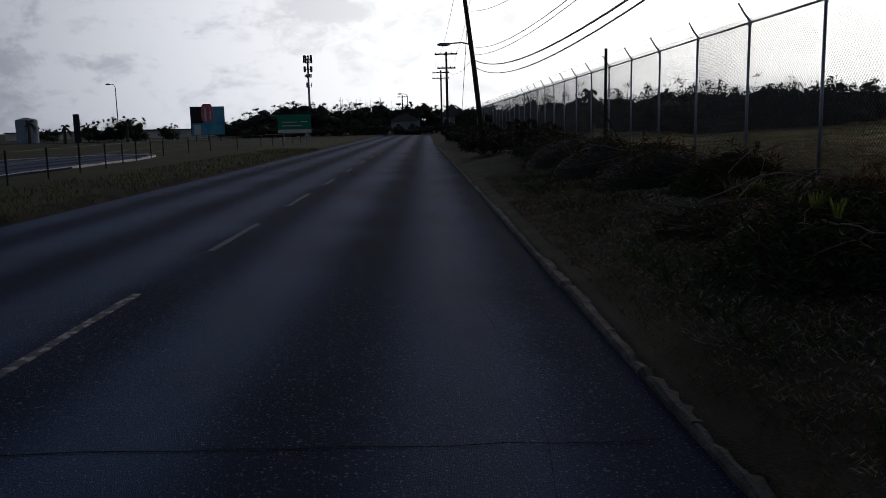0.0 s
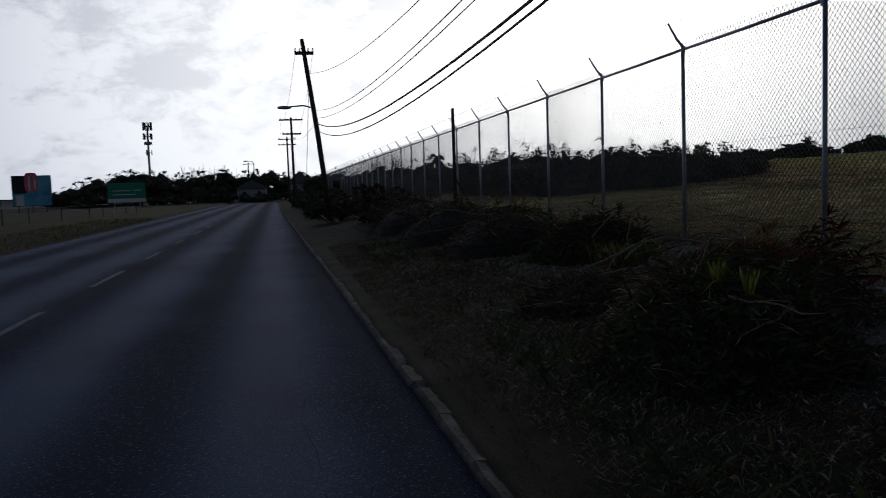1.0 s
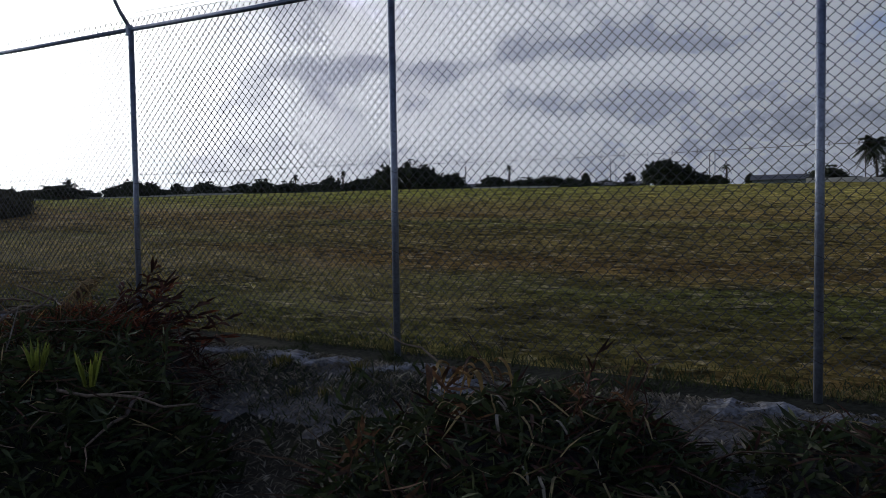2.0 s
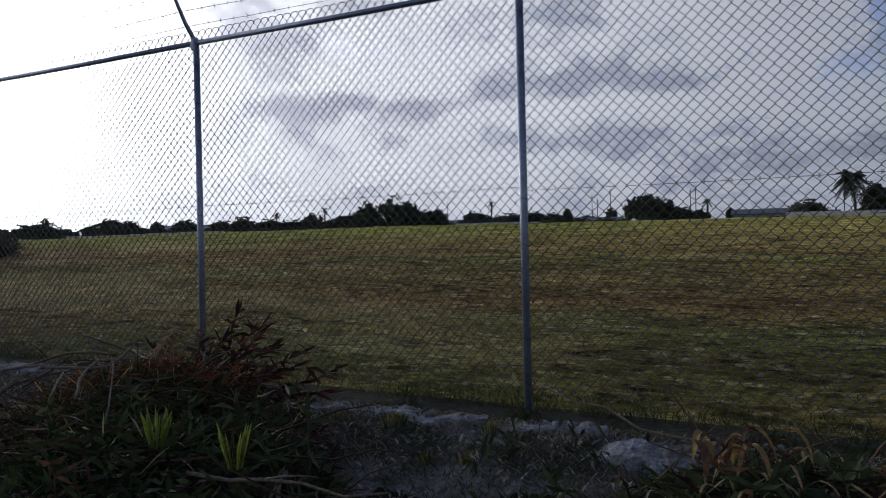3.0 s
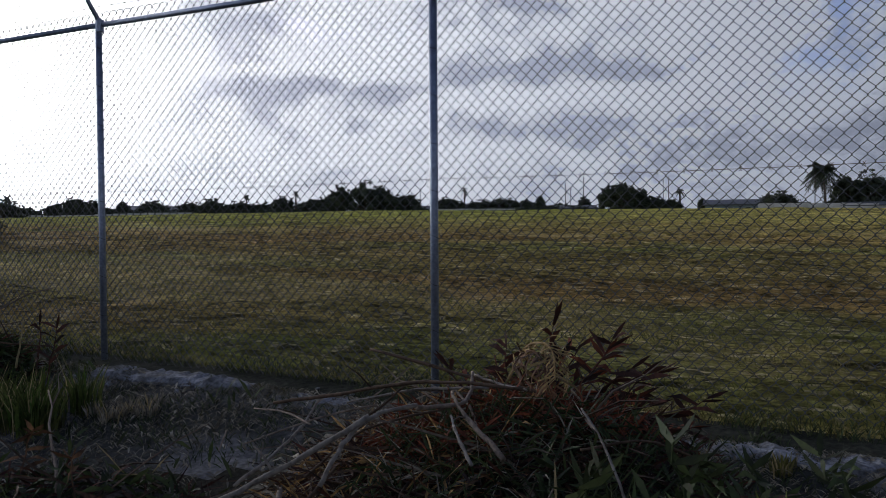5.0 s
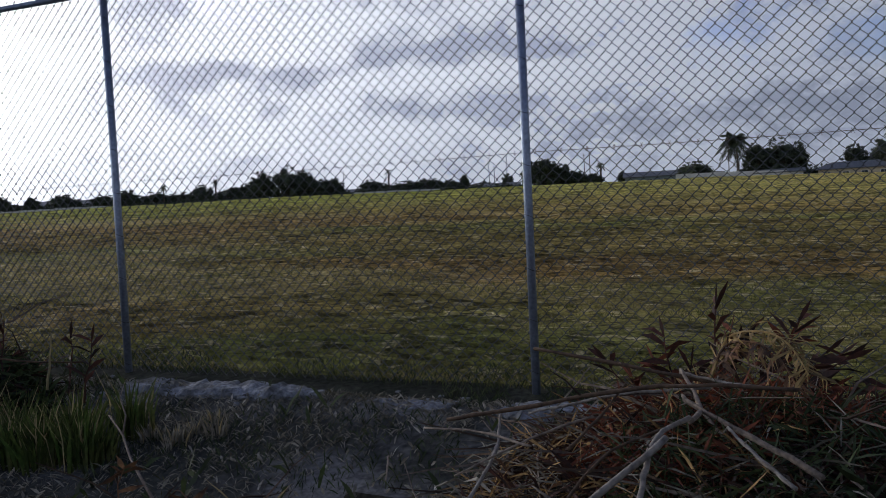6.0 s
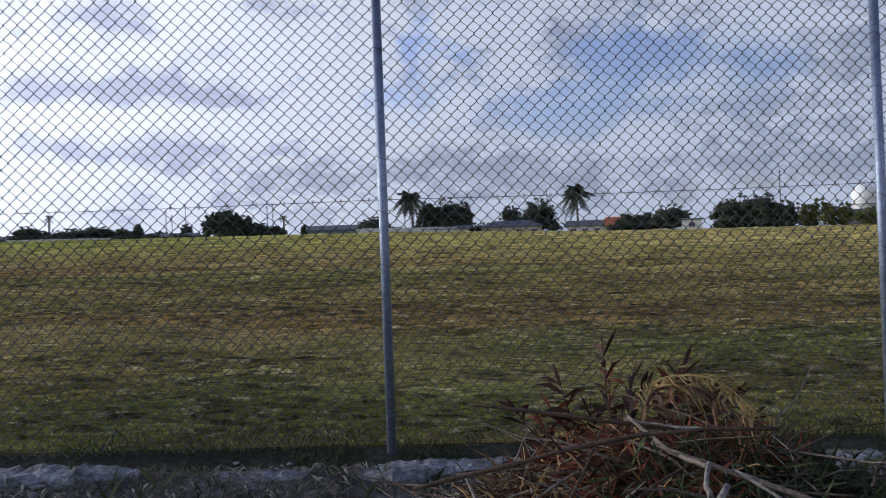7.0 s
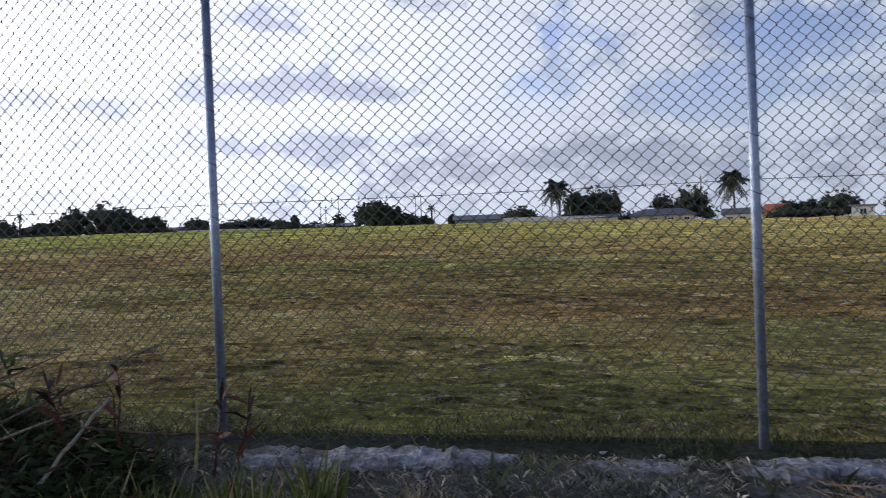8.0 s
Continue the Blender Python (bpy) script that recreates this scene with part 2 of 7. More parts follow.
def field_material(name="dry_mown_grass", island=False):
    """Mown dry grass: golden far off, brown and green nearer, with mowing streaks and painted furrow shade along the
    fence.
    """
    mat = bpy.data.materials.new(name)
    mat.use_nodes = True
    n, l = mat.node_tree.nodes, mat.node_tree.links
    bsdf = n["Principled BSDF"]
    co = n.new("ShaderNodeTexCoord").outputs["Object"]

    def tex(scale, stretch, detail=6, rough=0.6):
        m = n.new("ShaderNodeMapping")
        m.inputs["Scale"].default_value = stretch
        l.new(co, m.inputs[0])
        t = n.new("ShaderNodeTexNoise")
        t.inputs["Scale"].default_value, t.inputs["Detail"].default_value, t.inputs["Roughness"].default_value = scale, detail, rough
        l.new(m.outputs[0], t.inputs["Vector"])
        return t.outputs["Fac"]

    def span(fac, a, b, lo=0.0, hi=1.0):
        r = n.new("ShaderNodeMapRange")
        for k, v in enumerate((a, b, lo, hi)):
            r.inputs[k + 1].default_value = v
        l.new(fac, r.inputs[0])
        return r.outputs[0]

    def mix(fac, a, b, kind="MIX"):
        m = n.new("ShaderNodeMix")
        m.data_type, m.blend_type = "RGBA", kind
        for k, v in ((0, fac), (6, a), (7, b)):
            if isinstance(v, (int, float)):
                m.inputs[k].default_value = v
            elif isinstance(v, tuple):
                m.inputs[k].default_value = (*v, 1)
            else:
                l.new(v, m.inputs[k])
        return m.outputs[2]

    sep = n.new("ShaderNodeSeparateXYZ")
    l.new(co, sep.inputs[0])

    def ahead(weight_y, weight_noise, fac):
        """Distance out from the fence, shifted along it and roughened by noise."""
        a = n.new("ShaderNodeMath")
        a.operation = "MULTIPLY_ADD"
        l.new(sep.outputs[1], a.inputs[0])
        a.inputs[1].default_value = weight_y
        l.new(sep.outputs[0], a.inputs[2])
        b = n.new("ShaderNodeMath")
        b.operation = "MULTIPLY_ADD"
        l.new(fac, b.inputs[0])
        b.inputs[1].default_value = weight_noise
        l.new(a.outputs[0], b.inputs[2])
        return b.outputs[0]

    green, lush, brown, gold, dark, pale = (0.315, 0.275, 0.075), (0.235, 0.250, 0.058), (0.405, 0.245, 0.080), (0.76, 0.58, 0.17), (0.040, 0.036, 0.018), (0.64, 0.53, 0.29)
    leaf_gold = (0.50, 0.50, 0.08)
    zone = ahead(-0.12, 16.0, tex(0.12, (1.0, 0.5, 1.0)))
    col = mix(span(zone, 10.0, 32.0), green, brown)
    # green and brown patches drawn out along the fence
    col = mix(span(tex(0.16, (1.0, 0.40, 1.0), 4, 0.55), 0.46, 0.58, 0.0, 0.85), col, lush)
    col = mix(span(tex(0.22, (1.3, 0.42, 2.0), 4, 0.55), 0.48, 0.60, 0.0, 0.80), col, brown)
    # dry top of the slope, edged by noise
    col = mix(span(ahead(-0.30, 34.0, tex(0.20, (1.0, 0.35, 1.0))), 28.0, 62.0, 0.0, 0.88), col, mix(span(sep.outputs[1], -15.0, 45.0), gold, leaf_gold))
    # dark streaks put the shade of furrows into the colour; pale cut straw
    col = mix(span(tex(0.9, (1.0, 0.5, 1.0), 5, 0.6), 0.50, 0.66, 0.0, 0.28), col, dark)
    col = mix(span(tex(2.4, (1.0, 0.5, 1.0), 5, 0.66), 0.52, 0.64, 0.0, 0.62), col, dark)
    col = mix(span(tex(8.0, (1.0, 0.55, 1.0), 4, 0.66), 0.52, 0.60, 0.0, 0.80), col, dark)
    col = mix(span(tex(9.0, (1.0, 0.5, 1.0), 4, 0.7), 0.56, 0.64, 0.0, 0.75), col, pale)
    grain = tex(22, (1, 0.5, 1), 5, 0.75)
    g = n.new("ShaderNodeCombineColor")
    v = span(grain, 0.32, 0.70, 0.35, 1.85)
    for k in range(3):
        l.new(v, g.inputs[k])
    col = mix(1.0, col, g.outputs[0], "MULTIPLY")
    # long mown swathes, lighter and darker
    swathe = n.new("ShaderNodeCombineColor")
    v = span(tex(0.55, (1.5, 0.13, 1.0), 4, 0.6), 0.36, 0.64, 0.72, 1.28)
    for k in range(3):
        l.new(v, swathe.inputs[k])
    col = mix(1.0, col, swathe.outputs[0], "MULTIPLY")
    if island:         # every cut swathe dries a little differently
        own = n.new("ShaderNodeCombineColor")
        v = span(n.new("ShaderNodeNewGeometry").outputs["Random Per Island"], 0.0, 1.0, 0.72, 1.40)
        for k in range(3):
            l.new(v, own.inputs[k])
        col = mix(1.0, col, own.outputs[0], "MULTIPLY")
    l.new(col, bsdf.inputs["Base Color"])
    bsdf.inputs["Roughness"].default_value, bsdf.inputs["Specular IOR Level"].default_value = 0.95, 0.06
    b = n.new("ShaderNodeBump")
    b.inputs["Strength"].default_value, b.inputs["Distance"].default_value = 1.0, 0.22
    l.new(tex(3.0, (1.0, 0.5, 1.0), 8, 0.72), b.inputs["Height"])
    l.new(b.outputs[0], bsdf.inputs["Normal"])
    return mat


M = dict(
    asphalt=asphalt_material(),
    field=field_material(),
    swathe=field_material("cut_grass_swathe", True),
    soil=material("verge_soil", (0.165, 0.157, 0.147), rough=0.95, scale=1.3, vary=0.5, fine=30, bump=1.0, second=(0.046, 0.046, 0.038), spec=0.15, bump_scale=18, mix_at=(0.44, 0.58)),
    turf=material("thin_verge_turf", (0.044, 0.039, 0.027), rough=0.95, scale=1.1, vary=0.5, fine=45, bump=0.5, second=(0.020, 0.022, 0.012), spec=0.05, bump_scale=45, mix_at=(0.44, 0.58)),
    footshade=material("fence_foot_shade", (0.050, 0.050, 0.036), rough=0.95, scale=2.0, vary=0.5, fine=30, bump=1.0, second=(0.028, 0.030, 0.020), spec=0.06, bump_scale=20),
    kerb=material("old_kerb_concrete", (0.088, 0.084, 0.078), rough=0.95, scale=3.0, vary=0.45, fine=70, bump=0.7, second=(0.032, 0.030, 0.026), per_object=0.25),
    leftgrass=material("coarse_verge_grass", (0.052, 0.050, 0.018), rough=0.95, scale=0.3, vary=0.4, fine=6, bump=0.9, second=(0.034, 0.042, 0.014), spec=0.05, bump_scale=9),
    concrete=material("weathered_concrete", (0.27, 0.278, 0.30), rough=0.95, scale=5.0, vary=0.5, fine=45, bump=1.0, second=(0.10, 0.095, 0.085), mix_at=(0.42, 0.62), per_object=0.15),
    paint=material("worn_road_paint", (0.22, 0.22, 0.22), rough=0.75, scale=9.0, vary=0.5, fine=80, bump=0.3, second=(0.035, 0.04, 0.05), mix_at=(0.42, 0.52)),
    faded=material("faded_road_paint", (0.058, 0.074, 0.104), rough=0.8, scale=9.0, vary=0.5, fine=80, bump=0.3, second=(0.028, 0.046, 0.08), mix_at=(0.42, 0.54)),
    steel=material("galvanised_steel", (0.34, 0.385, 0.48), rough=0.46, metal=0.75, scale=14, vary=0.22, fine=60, bump=0.08, second=(0.25, 0.28, 0.35), spec=0.4, mix_at=(0.36, 0.66)),
    wire=material("weathered_wire", (0.15, 0.15, 0.15), rough=0.65, metal=0.3, scale=9, vary=0.3, fine=80, bump=0),
    rust=material("rusty_barbed_wire", (0.16, 0.12, 0.095), rough=0.8, metal=0.3, scale=20, vary=0.4, fine=80, bump=0),
    pole=material("creosoted_timber", (0.070, 0.055, 0.044), rough=0.9, scale=4, vary=0.35, fine=30, bump=0.5, stretch=(6, 6, 0.5)),
    cable=material("black_cable", (0.025, 0.025, 0.028), rough=0.6, scale=5, vary=0.2, fine=60, bump=0),
    bark=material("pale_dry_branch", (0.21, 0.165, 0.125), rough=0.9, scale=8, vary=0.4, fine=60, bump=0.6, second=(0.16, 0.12, 0.09), per_object=0.3),
    palewood=material("bleached_branch", (0.27, 0.24, 0.205), rough=0.85, scale=8, vary=0.4, fine=60, bump=0.6, second=(0.22, 0.18, 0.14), per_object=0.2),
    twig=material("brown_twig", (0.100, 0.064, 0.040), rough=0.95, scale=10, vary=0.4, fine=70, bump=0.3, per_island=0.45),
    deadleaf=material("dead_brown_leaf", (0.185, 0.098, 0.048), rough=0.85, scale=9, vary=0.4, fine=60, bump=0.2, second=(0.062, 0.036, 0.024), per_island=0.5, through_light=0.2),
    straw=material("dry_straw", (0.40, 0.31, 0.155), rough=0.9, scale=9, vary=0.3, fine=60, bump=0, second=(0.26, 0.22, 0.11), per_island=0.4, through_light=0.25),
    greystraw=material("weathered_straw", (0.32, 0.285, 0.22), rough=0.9, scale=9, vary=0.3, fine=60, bump=0, second=(0.14, 0.125, 0.09), per_island=0.5, through_light=0.15),
    paleleaf=material("pale_dead_leaf", (0.42, 0.385, 0.31), rough=0.9, scale=9, vary=0.3, fine=60, bump=0, second=(0.22, 0.19, 0.14), per_island=0.5, through_light=0.1),
    greenblade=material("grass_blade", (0.110, 0.118, 0.026), rough=0.8, scale=1.2, vary=0.3, fine=40, bump=0, second=(0.19, 0.155, 0.06), per_island=0.5, through_light=0.3),
    tuft=material("tall_grass_tuft", (0.060, 0.098, 0.020), rough=0.75, scale=3, vary=0.35, fine=40, bump=0, second=(0.115, 0.115, 0.036), per_island=0.5, through_light=0.3),
    dullblade=material("dull_grass_blade", (0.062, 0.060, 0.022), rough=0.85, scale=1.2, vary=0.3, fine=40, bump=0, second=(0.09, 0.078, 0.032), per_island=0.4, through_light=0.2),
    weed=material("weed_leaf", (0.038, 0.056, 0.020), rough=0.7, scale=4, vary=0.35, fine=40, bump=0, second=(0.060, 0.072, 0.026), per_island=0.6, through_light=0.2),
    yellowgreen=material("young_palm_leaf", (0.20, 0.245, 0.045), rough=0.6, scale=5, vary=0.3, fine=40, bump=0, per_island=0.25, through_light=0.4),
    yellowdead=material("yellowing_frond", (0.31, 0.205, 0.075), rough=0.75, scale=6, vary=0.35, fine=40, bump=0, second=(0.23, 0.15, 0.045), per_island=0.5, through_light=0.12),
    redleaf=material("reddish_dead_leaf", (0.195, 0.060, 0.030), rough=0.85, scale=9, vary=0.4, fine=60, bump=0, per_island=0.5, through_light=0.25),
    goldstrip=material("golden_dry_strip", (0.42, 0.26, 0.10), rough=0.85, scale=9, vary=0.4, fine=60, bump=0, per_island=0.5, through_light=0.2),
    darkleaf=material("dark_dead_leaf", (0.036, 0.020, 0.015), rough=0.8, scale=9, vary=0.4, fine=60, bump=0, second=(0.085, 0.032, 0.020), per_island=0.5, through_light=0.06),
    # near-black, with the shade between leaves put into the colour
    heapdark=material("shaded_heap_inside", (0.026, 0.023, 0.018), rough=0.95, scale=12, vary=0.5, fine=60, bump=0.8),
    foliage=material("tree_foliage", (0.064, 0.076, 0.044), rough=0.75, scale=0.5, vary=0.4, fine=12, bump=0, second=(0.042, 0.051, 0.031), per_island=0.5, through_light=0.12),
    foliage2=material("bush_foliage", (0.072, 0.074, 0.042), rough=0.8, scale=0.6, vary=0.4, fine=12, bump=0, second=(0.040, 0.036, 0.022), per_island=0.5, through_light=0.12),
    foliage3=material("yellowish_foliage", (0.130, 0.130, 0.030), rough=0.8, scale=0.6, vary=0.35, fine=12, bump=0, second=(0.075, 0.090, 0.022), per_island=0.5, through_light=0.15),
    trunk=material("tree_bark", (0.11, 0.085, 0.065), rough=0.95, scale=3, vary=0.4, fine=30, bump=0.6),
    white=material("white_painted_wall", (0.72, 0.71, 0.68), rough=0.85, scale=0.6, vary=0.12, fine=20, bump=0.1, second=(0.60, 0.58, 0.54)),
    cream=material("cream_painted_wall", (0.55, 0.47, 0.34), rough=0.85, scale=0.6, vary=0.15, fine=20, bump=0.1),
    bluegrey=material("blue_grey_wall", (0.30, 0.36, 0.42), rough=0.85, scale=0.6, vary=0.15, fine=20, bump=0.1),
    roofgrey=material("grey_metal_roof", (0.12, 0.125, 0.13), rough=0.55, scale=1.0, vary=0.25, fine=12, bump=0.2, stretch=(4, 0.4, 1)),
    roofred=material("orange_tile_roof", (0.48, 0.15, 0.065), rough=0.85, scale=1.5, vary=0.25, fine=12, bump=0.3),
    pane=material("dark_window_glass", (0.03, 0.035, 0.045), rough=0.12, scale=1, vary=0.1, fine=9, bump=0, spec=0.6),
    darkpaint=material("dark_fence_paint", (0.022, 0.022, 0.024), rough=0.6, scale=4, vary=0.3, fine=40, bump=0.1),
    signgreen=material("green_road_sign", (0.015, 0.26, 0.16), rough=0.45, scale=2, vary=0.12, fine=20, bump=0),
    signwhite=material("sign_white", (0.70, 0.72, 0.70), rough=0.5, scale=2, vary=0.1, fine=20, bump=0),
    posterblue=material("blue_poster", (0.06, 0.33, 0.52), rough=0.5, scale=0.7, vary=0.25, fine=8, bump=0, second=(0.16, 0.45, 0.58)),
    posterred=material("red_poster_shape", (0.88, 0.20, 0.26), rough=0.5, scale=1.2, vary=0.3, fine=8, bump=0),
    signdark=material("dark_board", (0.030, 0.030, 0.034), rough=0.6, scale=3, vary=0.2, fine=30, bump=0),
    lens=material("lamp_lens", (0.5, 0.5, 0.46), rough=0.3, scale=3, vary=0.1, fine=30, bump=0),
    domewhite=material("white_dome_panels", (0.78, 0.78, 0.76), rough=0.6, scale=0.8, vary=0.08, fine=9, bump=0),
    crack=material("road_joint_tar", (0.006, 0.006, 0.007), rough=0.95, scale=5, vary=0.3, fine=50, bump=0.2, spec=0.03),
)


# ---- mesh helpers ----
def from_arrays(name, verts, faces, mat, smooth=False):
    me = bpy.data.meshes.new(name)
    me.from_pydata([tuple(v) for v in verts], [], [tuple(f) for f in faces])
    me.materials.append(mat)
    if smooth:
        me.polygons.foreach_set("use_smooth", [True] * len(me.polygons))
    me.update()
    return me


def from_bm(name, bm, mat, smooth=False):
    me = bpy.data.meshes.new(name)
    bmesh.ops.recalc_face_normals(bm, faces=bm.faces)
    bm.to_mesh(me)
    bm.free()
    me.materials.append(mat)
    if smooth:
        me.polygons.foreach_set("use_smooth", [True] * len(me.polygons))
    return me


def part(name, me, parent, label="", m=None):
    """Links a mesh as one part under a thing."""
    ob = new(name, me)
    ob.parent = parent
    if m is not None:
        ob.matrix_basis = m
    if label:
        tagged(ob, label)
    return ob


def thing(name, label, category, at=(0, 0, 0), turn=0.0, group="", kind="", me=None):
    ob = new(name, me)
    ob.matrix_basis = pose(*at, 0, 0, turn)
    return tagged(ob, label, category, group, kind)


class Soup:
    """Gathers vertices and faces for one mesh."""

    def __init__(self):
        self.v, self.f = [], []

    def add(self, verts, faces):
        k = len(self.v)
        self.v.extend(verts)
        self.f.extend([tuple(i + k for i in f) for f in faces])

    def tube(self, pts, radii, sides=5, caps=True):
        pts = [Vector(p) for p in pts]
        if isinstance(radii, (int, float)):
            radii = [radii] * len(pts)
        k = len(self.v)
        side = None
        for i, p in enumerate(pts):
            d = (pts[min(i + 1, len(pts) - 1)] - pts[max(i - 1, 0)]).normalized()
            if side is None:
                side = d.cross(Vector((0.31, 0.2, 0.93))).normalized()
            side = (side - d * side.dot(d)).normalized()
            other = d.cross(side)
            for s in range(sides):
                a = 2 * math.pi * s / sides
                self.v.append(p + (side * math.cos(a) + other * math.sin(a)) * radii[i])
        for i in range(len(pts) - 1):
            for s in range(sides):
                a, b = k + i * sides + s, k + i * sides + (s + 1) % sides
                self.f.append((a, b, b + sides, a + sides))
        if caps:
            self.f.append(tuple(k + s for s in reversed(range(sides))))
            e = k + (len(pts) - 1) * sides
            self.f.append(tuple(e + s for s in range(sides)))

    def box(self, lo, hi, bevel=0.0):
        (x0, y0, z0), (x1, y1, z1) = lo, hi
        b = min(bevel, (x1 - x0) / 3, (y1 - y0) / 3)
        if b <= 0:
            self.add([(x, y, z) for z in (z0, z1) for y in (y0, y1) for x in (x0, x1)],
                     [(0, 2, 3, 1), (4, 5, 7, 6), (0, 1, 5, 4), (2, 6, 7, 3), (0, 4, 6, 2), (1, 3, 7, 5)])
            return
        ring = lambda i, z: [(x0 + i, y0 + i, z), (x1 - i, y0 + i, z), (x1 - i, y1 - i, z), (x0 + i, y1 - i, z)]
        v = ring(0, z0) + ring(0, z1 - b) + ring(b, z1)
        f = [(3, 2, 1, 0), (8, 9, 10, 11)]
        for r in (0, 4):
            f += [(r + s, r + (s + 1) % 4, r + 4 + (s + 1) % 4, r + 4 + s) for s in range(4)]
        self.add(v, f)

    def blade(self, root, tip, width, bend=None, side=None):
        """A leaf or grass blade: a folded strip from root to tip."""
        root, tip = Vector(root), Vector(tip)
        d = tip - root
        side = side or d.cross(Vector((random.uniform(-1, 1), random.uniform(-1, 1), 0.35))).normalized()
        mid = root + d * 0.5 + (bend or Vector((0, 0, 0)))
        self.add([root - side * width * 0.25, root + side * width * 0.25, mid + side * width * 0.5, mid - side * width * 0.5, tip],
                 [(0, 1, 2, 3), (3, 2, 4)])

    def mesh(self, name, mat, smooth=False):
        return from_arrays(name, self.v, self.f, mat, smooth)


def lump(soup, at, radius, seed, sub=1, rough=0.25, squash=(1, 1, 1)):
    """An uneven rounded lump added to a soup."""
    bm = bmesh.new()
    bmesh.ops.create_icosphere(bm, subdivisions=sub, radius=1.0)
    vs = []
    for v in bm.verts:
        p = v.co.normalized()
        k = 1 + rough * noise.noise(p * 1.7 + Vector((seed * 3.1, seed, 0)))
        vs.append(Vector(at) + Vector((p.x * squash[0], p.y * squash[1], p.z * squash[2])) * radius * k)
    soup.add(vs, [[v.index for v in f.verts] for f in bm.faces])
    bm.free()


# ---- ground, road, kerb ----
FENCE_X, FENCE_Y, BAY = 5.78, 9.10, 2.63
BASE_Z, TOP_Z = 0.56, 3.0
ROAD_L = -6.45
FIELD_EYE = (1.7, 7.4)


def kerb_x(y):
    """The face of the kerb: the road drifts slightly away from the fence."""
    return max(1.1, 1.77 - 0.011 * (y - 4))


def table(x, xs, ys):
    return float(np.interp(x, xs, ys))


def base_z(y):
    """Ground level along the foot of the fence, which climbs gently."""
    return table(y, (0.0, 4.0, 6.6, 9.1, 11.7, 16.0), (0.455, 0.47, 0.515, 0.571, 0.628, 0.645))


def field_rise(x, y):
    """The mown field climbs from the fence to a long low brow."""
    dx, dy = x - FIELD_EYE[0], y - FIELD_EYE[1]
    az = math.degrees(math.atan2(dx, dy))
    el = table(az, (0, 20, 32, 45, 60, 75, 88, 95, 103, 116, 125, 150, 180), (0.1, 0.4, 1.0, 1.34, 1.60, 1.58, 1.50, 1.30, 1.03, 0.74, 0.54, 0.4, 0.2))
    brow = 1.52 + 165 * math.tan(radians(el))
    u = min(1.0, max(0.0, (x - FENCE_X) / max(25.0, 165 * math.sin(radians(max(8.0, min(172.0, az)))))))
    return base_z(y) + (brow - base_z(y)) * u * (1.12 - 0.12 * u)


def ground_z(x, y):
    kx = kerb_x(y)
    rough = 0.05 * noise.noise(Vector((x * 0.7, y * 0.7, 0))) + 0.025 * noise.noise(Vector((x * 2.3, y * 2.3, 4)))
    if x < ROAD_L:
        d = ROAD_L - x
        return table(d, (0, 0.6, 4, 9, 14, 400), (0.0, 0.08, 0.04, -0.02, -0.02, -0.02)) + rough * min(1, d / 1.5)
    if x < kx + 0.05:
        return -0.14
    if x < FENCE_X:
        u = (x - kx - 0.05) / (FENCE_X - kx - 0.05)
        z = 0.02 + (base_z(y) - 0.02) * (u ** 1.05)
        return z + rough * 1.2 * min(1, u * 5) * min(1, (1 - u) * 5)
    d = x - FENCE_X
    return field_rise(x, y) + rough * min(1, d / 2) * (1 + min(2.0, d / 40))


def spread(near, far, step, grow):
    out, s = [near], step
    while out[-1] < far:
        out.append(out[-1] + s)
        s *= grow
    return out


def build_ground():
    xs = sorted(set([round(-v, 3) for v in spread(-ROAD_L, 2600, 0.3, 1.13)] + [ROAD_L + 0.12, -4, -1, 0.9]
                    + list(np.round(np.arange(1.10, 2.06, 0.06), 3)) + list(np.round(np.arange(2.08, 9.0, 0.16), 3)) + [round(v, 3) for v in spread(9.0, 2600, 0.2, 1.07)]))
    ys = sorted(set([round(-v, 3) for v in spread(2.0, 2600, 0.5, 1.3)] + list(np.round(np.arange(-2, 24, 0.125), 3)) + [round(v, 3) for v in spread(24, 2600, 0.3, 1.06)]))
    # beyond the junction the road strip closes again
    verts = [(x, y, ground_z(x, y)) for y in ys for x in xs]
    w = len(xs)
    faces = [(j * w + i, j * w + i + 1, (j + 1) * w + i + 1, (j + 1) * w + i) for j in range(len(ys) - 1) for i in range(w - 1)]
    me = from_arrays("ground", verts, faces, M["soil"], True)
    me.materials.append(M["field"])
    me.materials.append(M["leftgrass"])
    me.materials.append(M["turf"])
    me.materials.append(M["footshade"])
    for p in me.polygons:
        c = p.center
        # index 4 paints the shaded band at the fence foot in dark colour
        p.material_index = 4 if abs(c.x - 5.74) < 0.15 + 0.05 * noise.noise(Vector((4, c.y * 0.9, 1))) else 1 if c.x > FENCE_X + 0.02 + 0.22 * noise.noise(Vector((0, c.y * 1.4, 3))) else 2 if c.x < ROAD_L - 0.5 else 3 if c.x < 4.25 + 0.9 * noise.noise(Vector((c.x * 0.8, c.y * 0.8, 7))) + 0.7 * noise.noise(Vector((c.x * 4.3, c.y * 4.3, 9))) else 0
    return tagged(new("ground", me), "dry mown grass field and bare dusty roadside verge", "ground", kind="structure")


ground = build_ground()

ROAD_END = 118.0


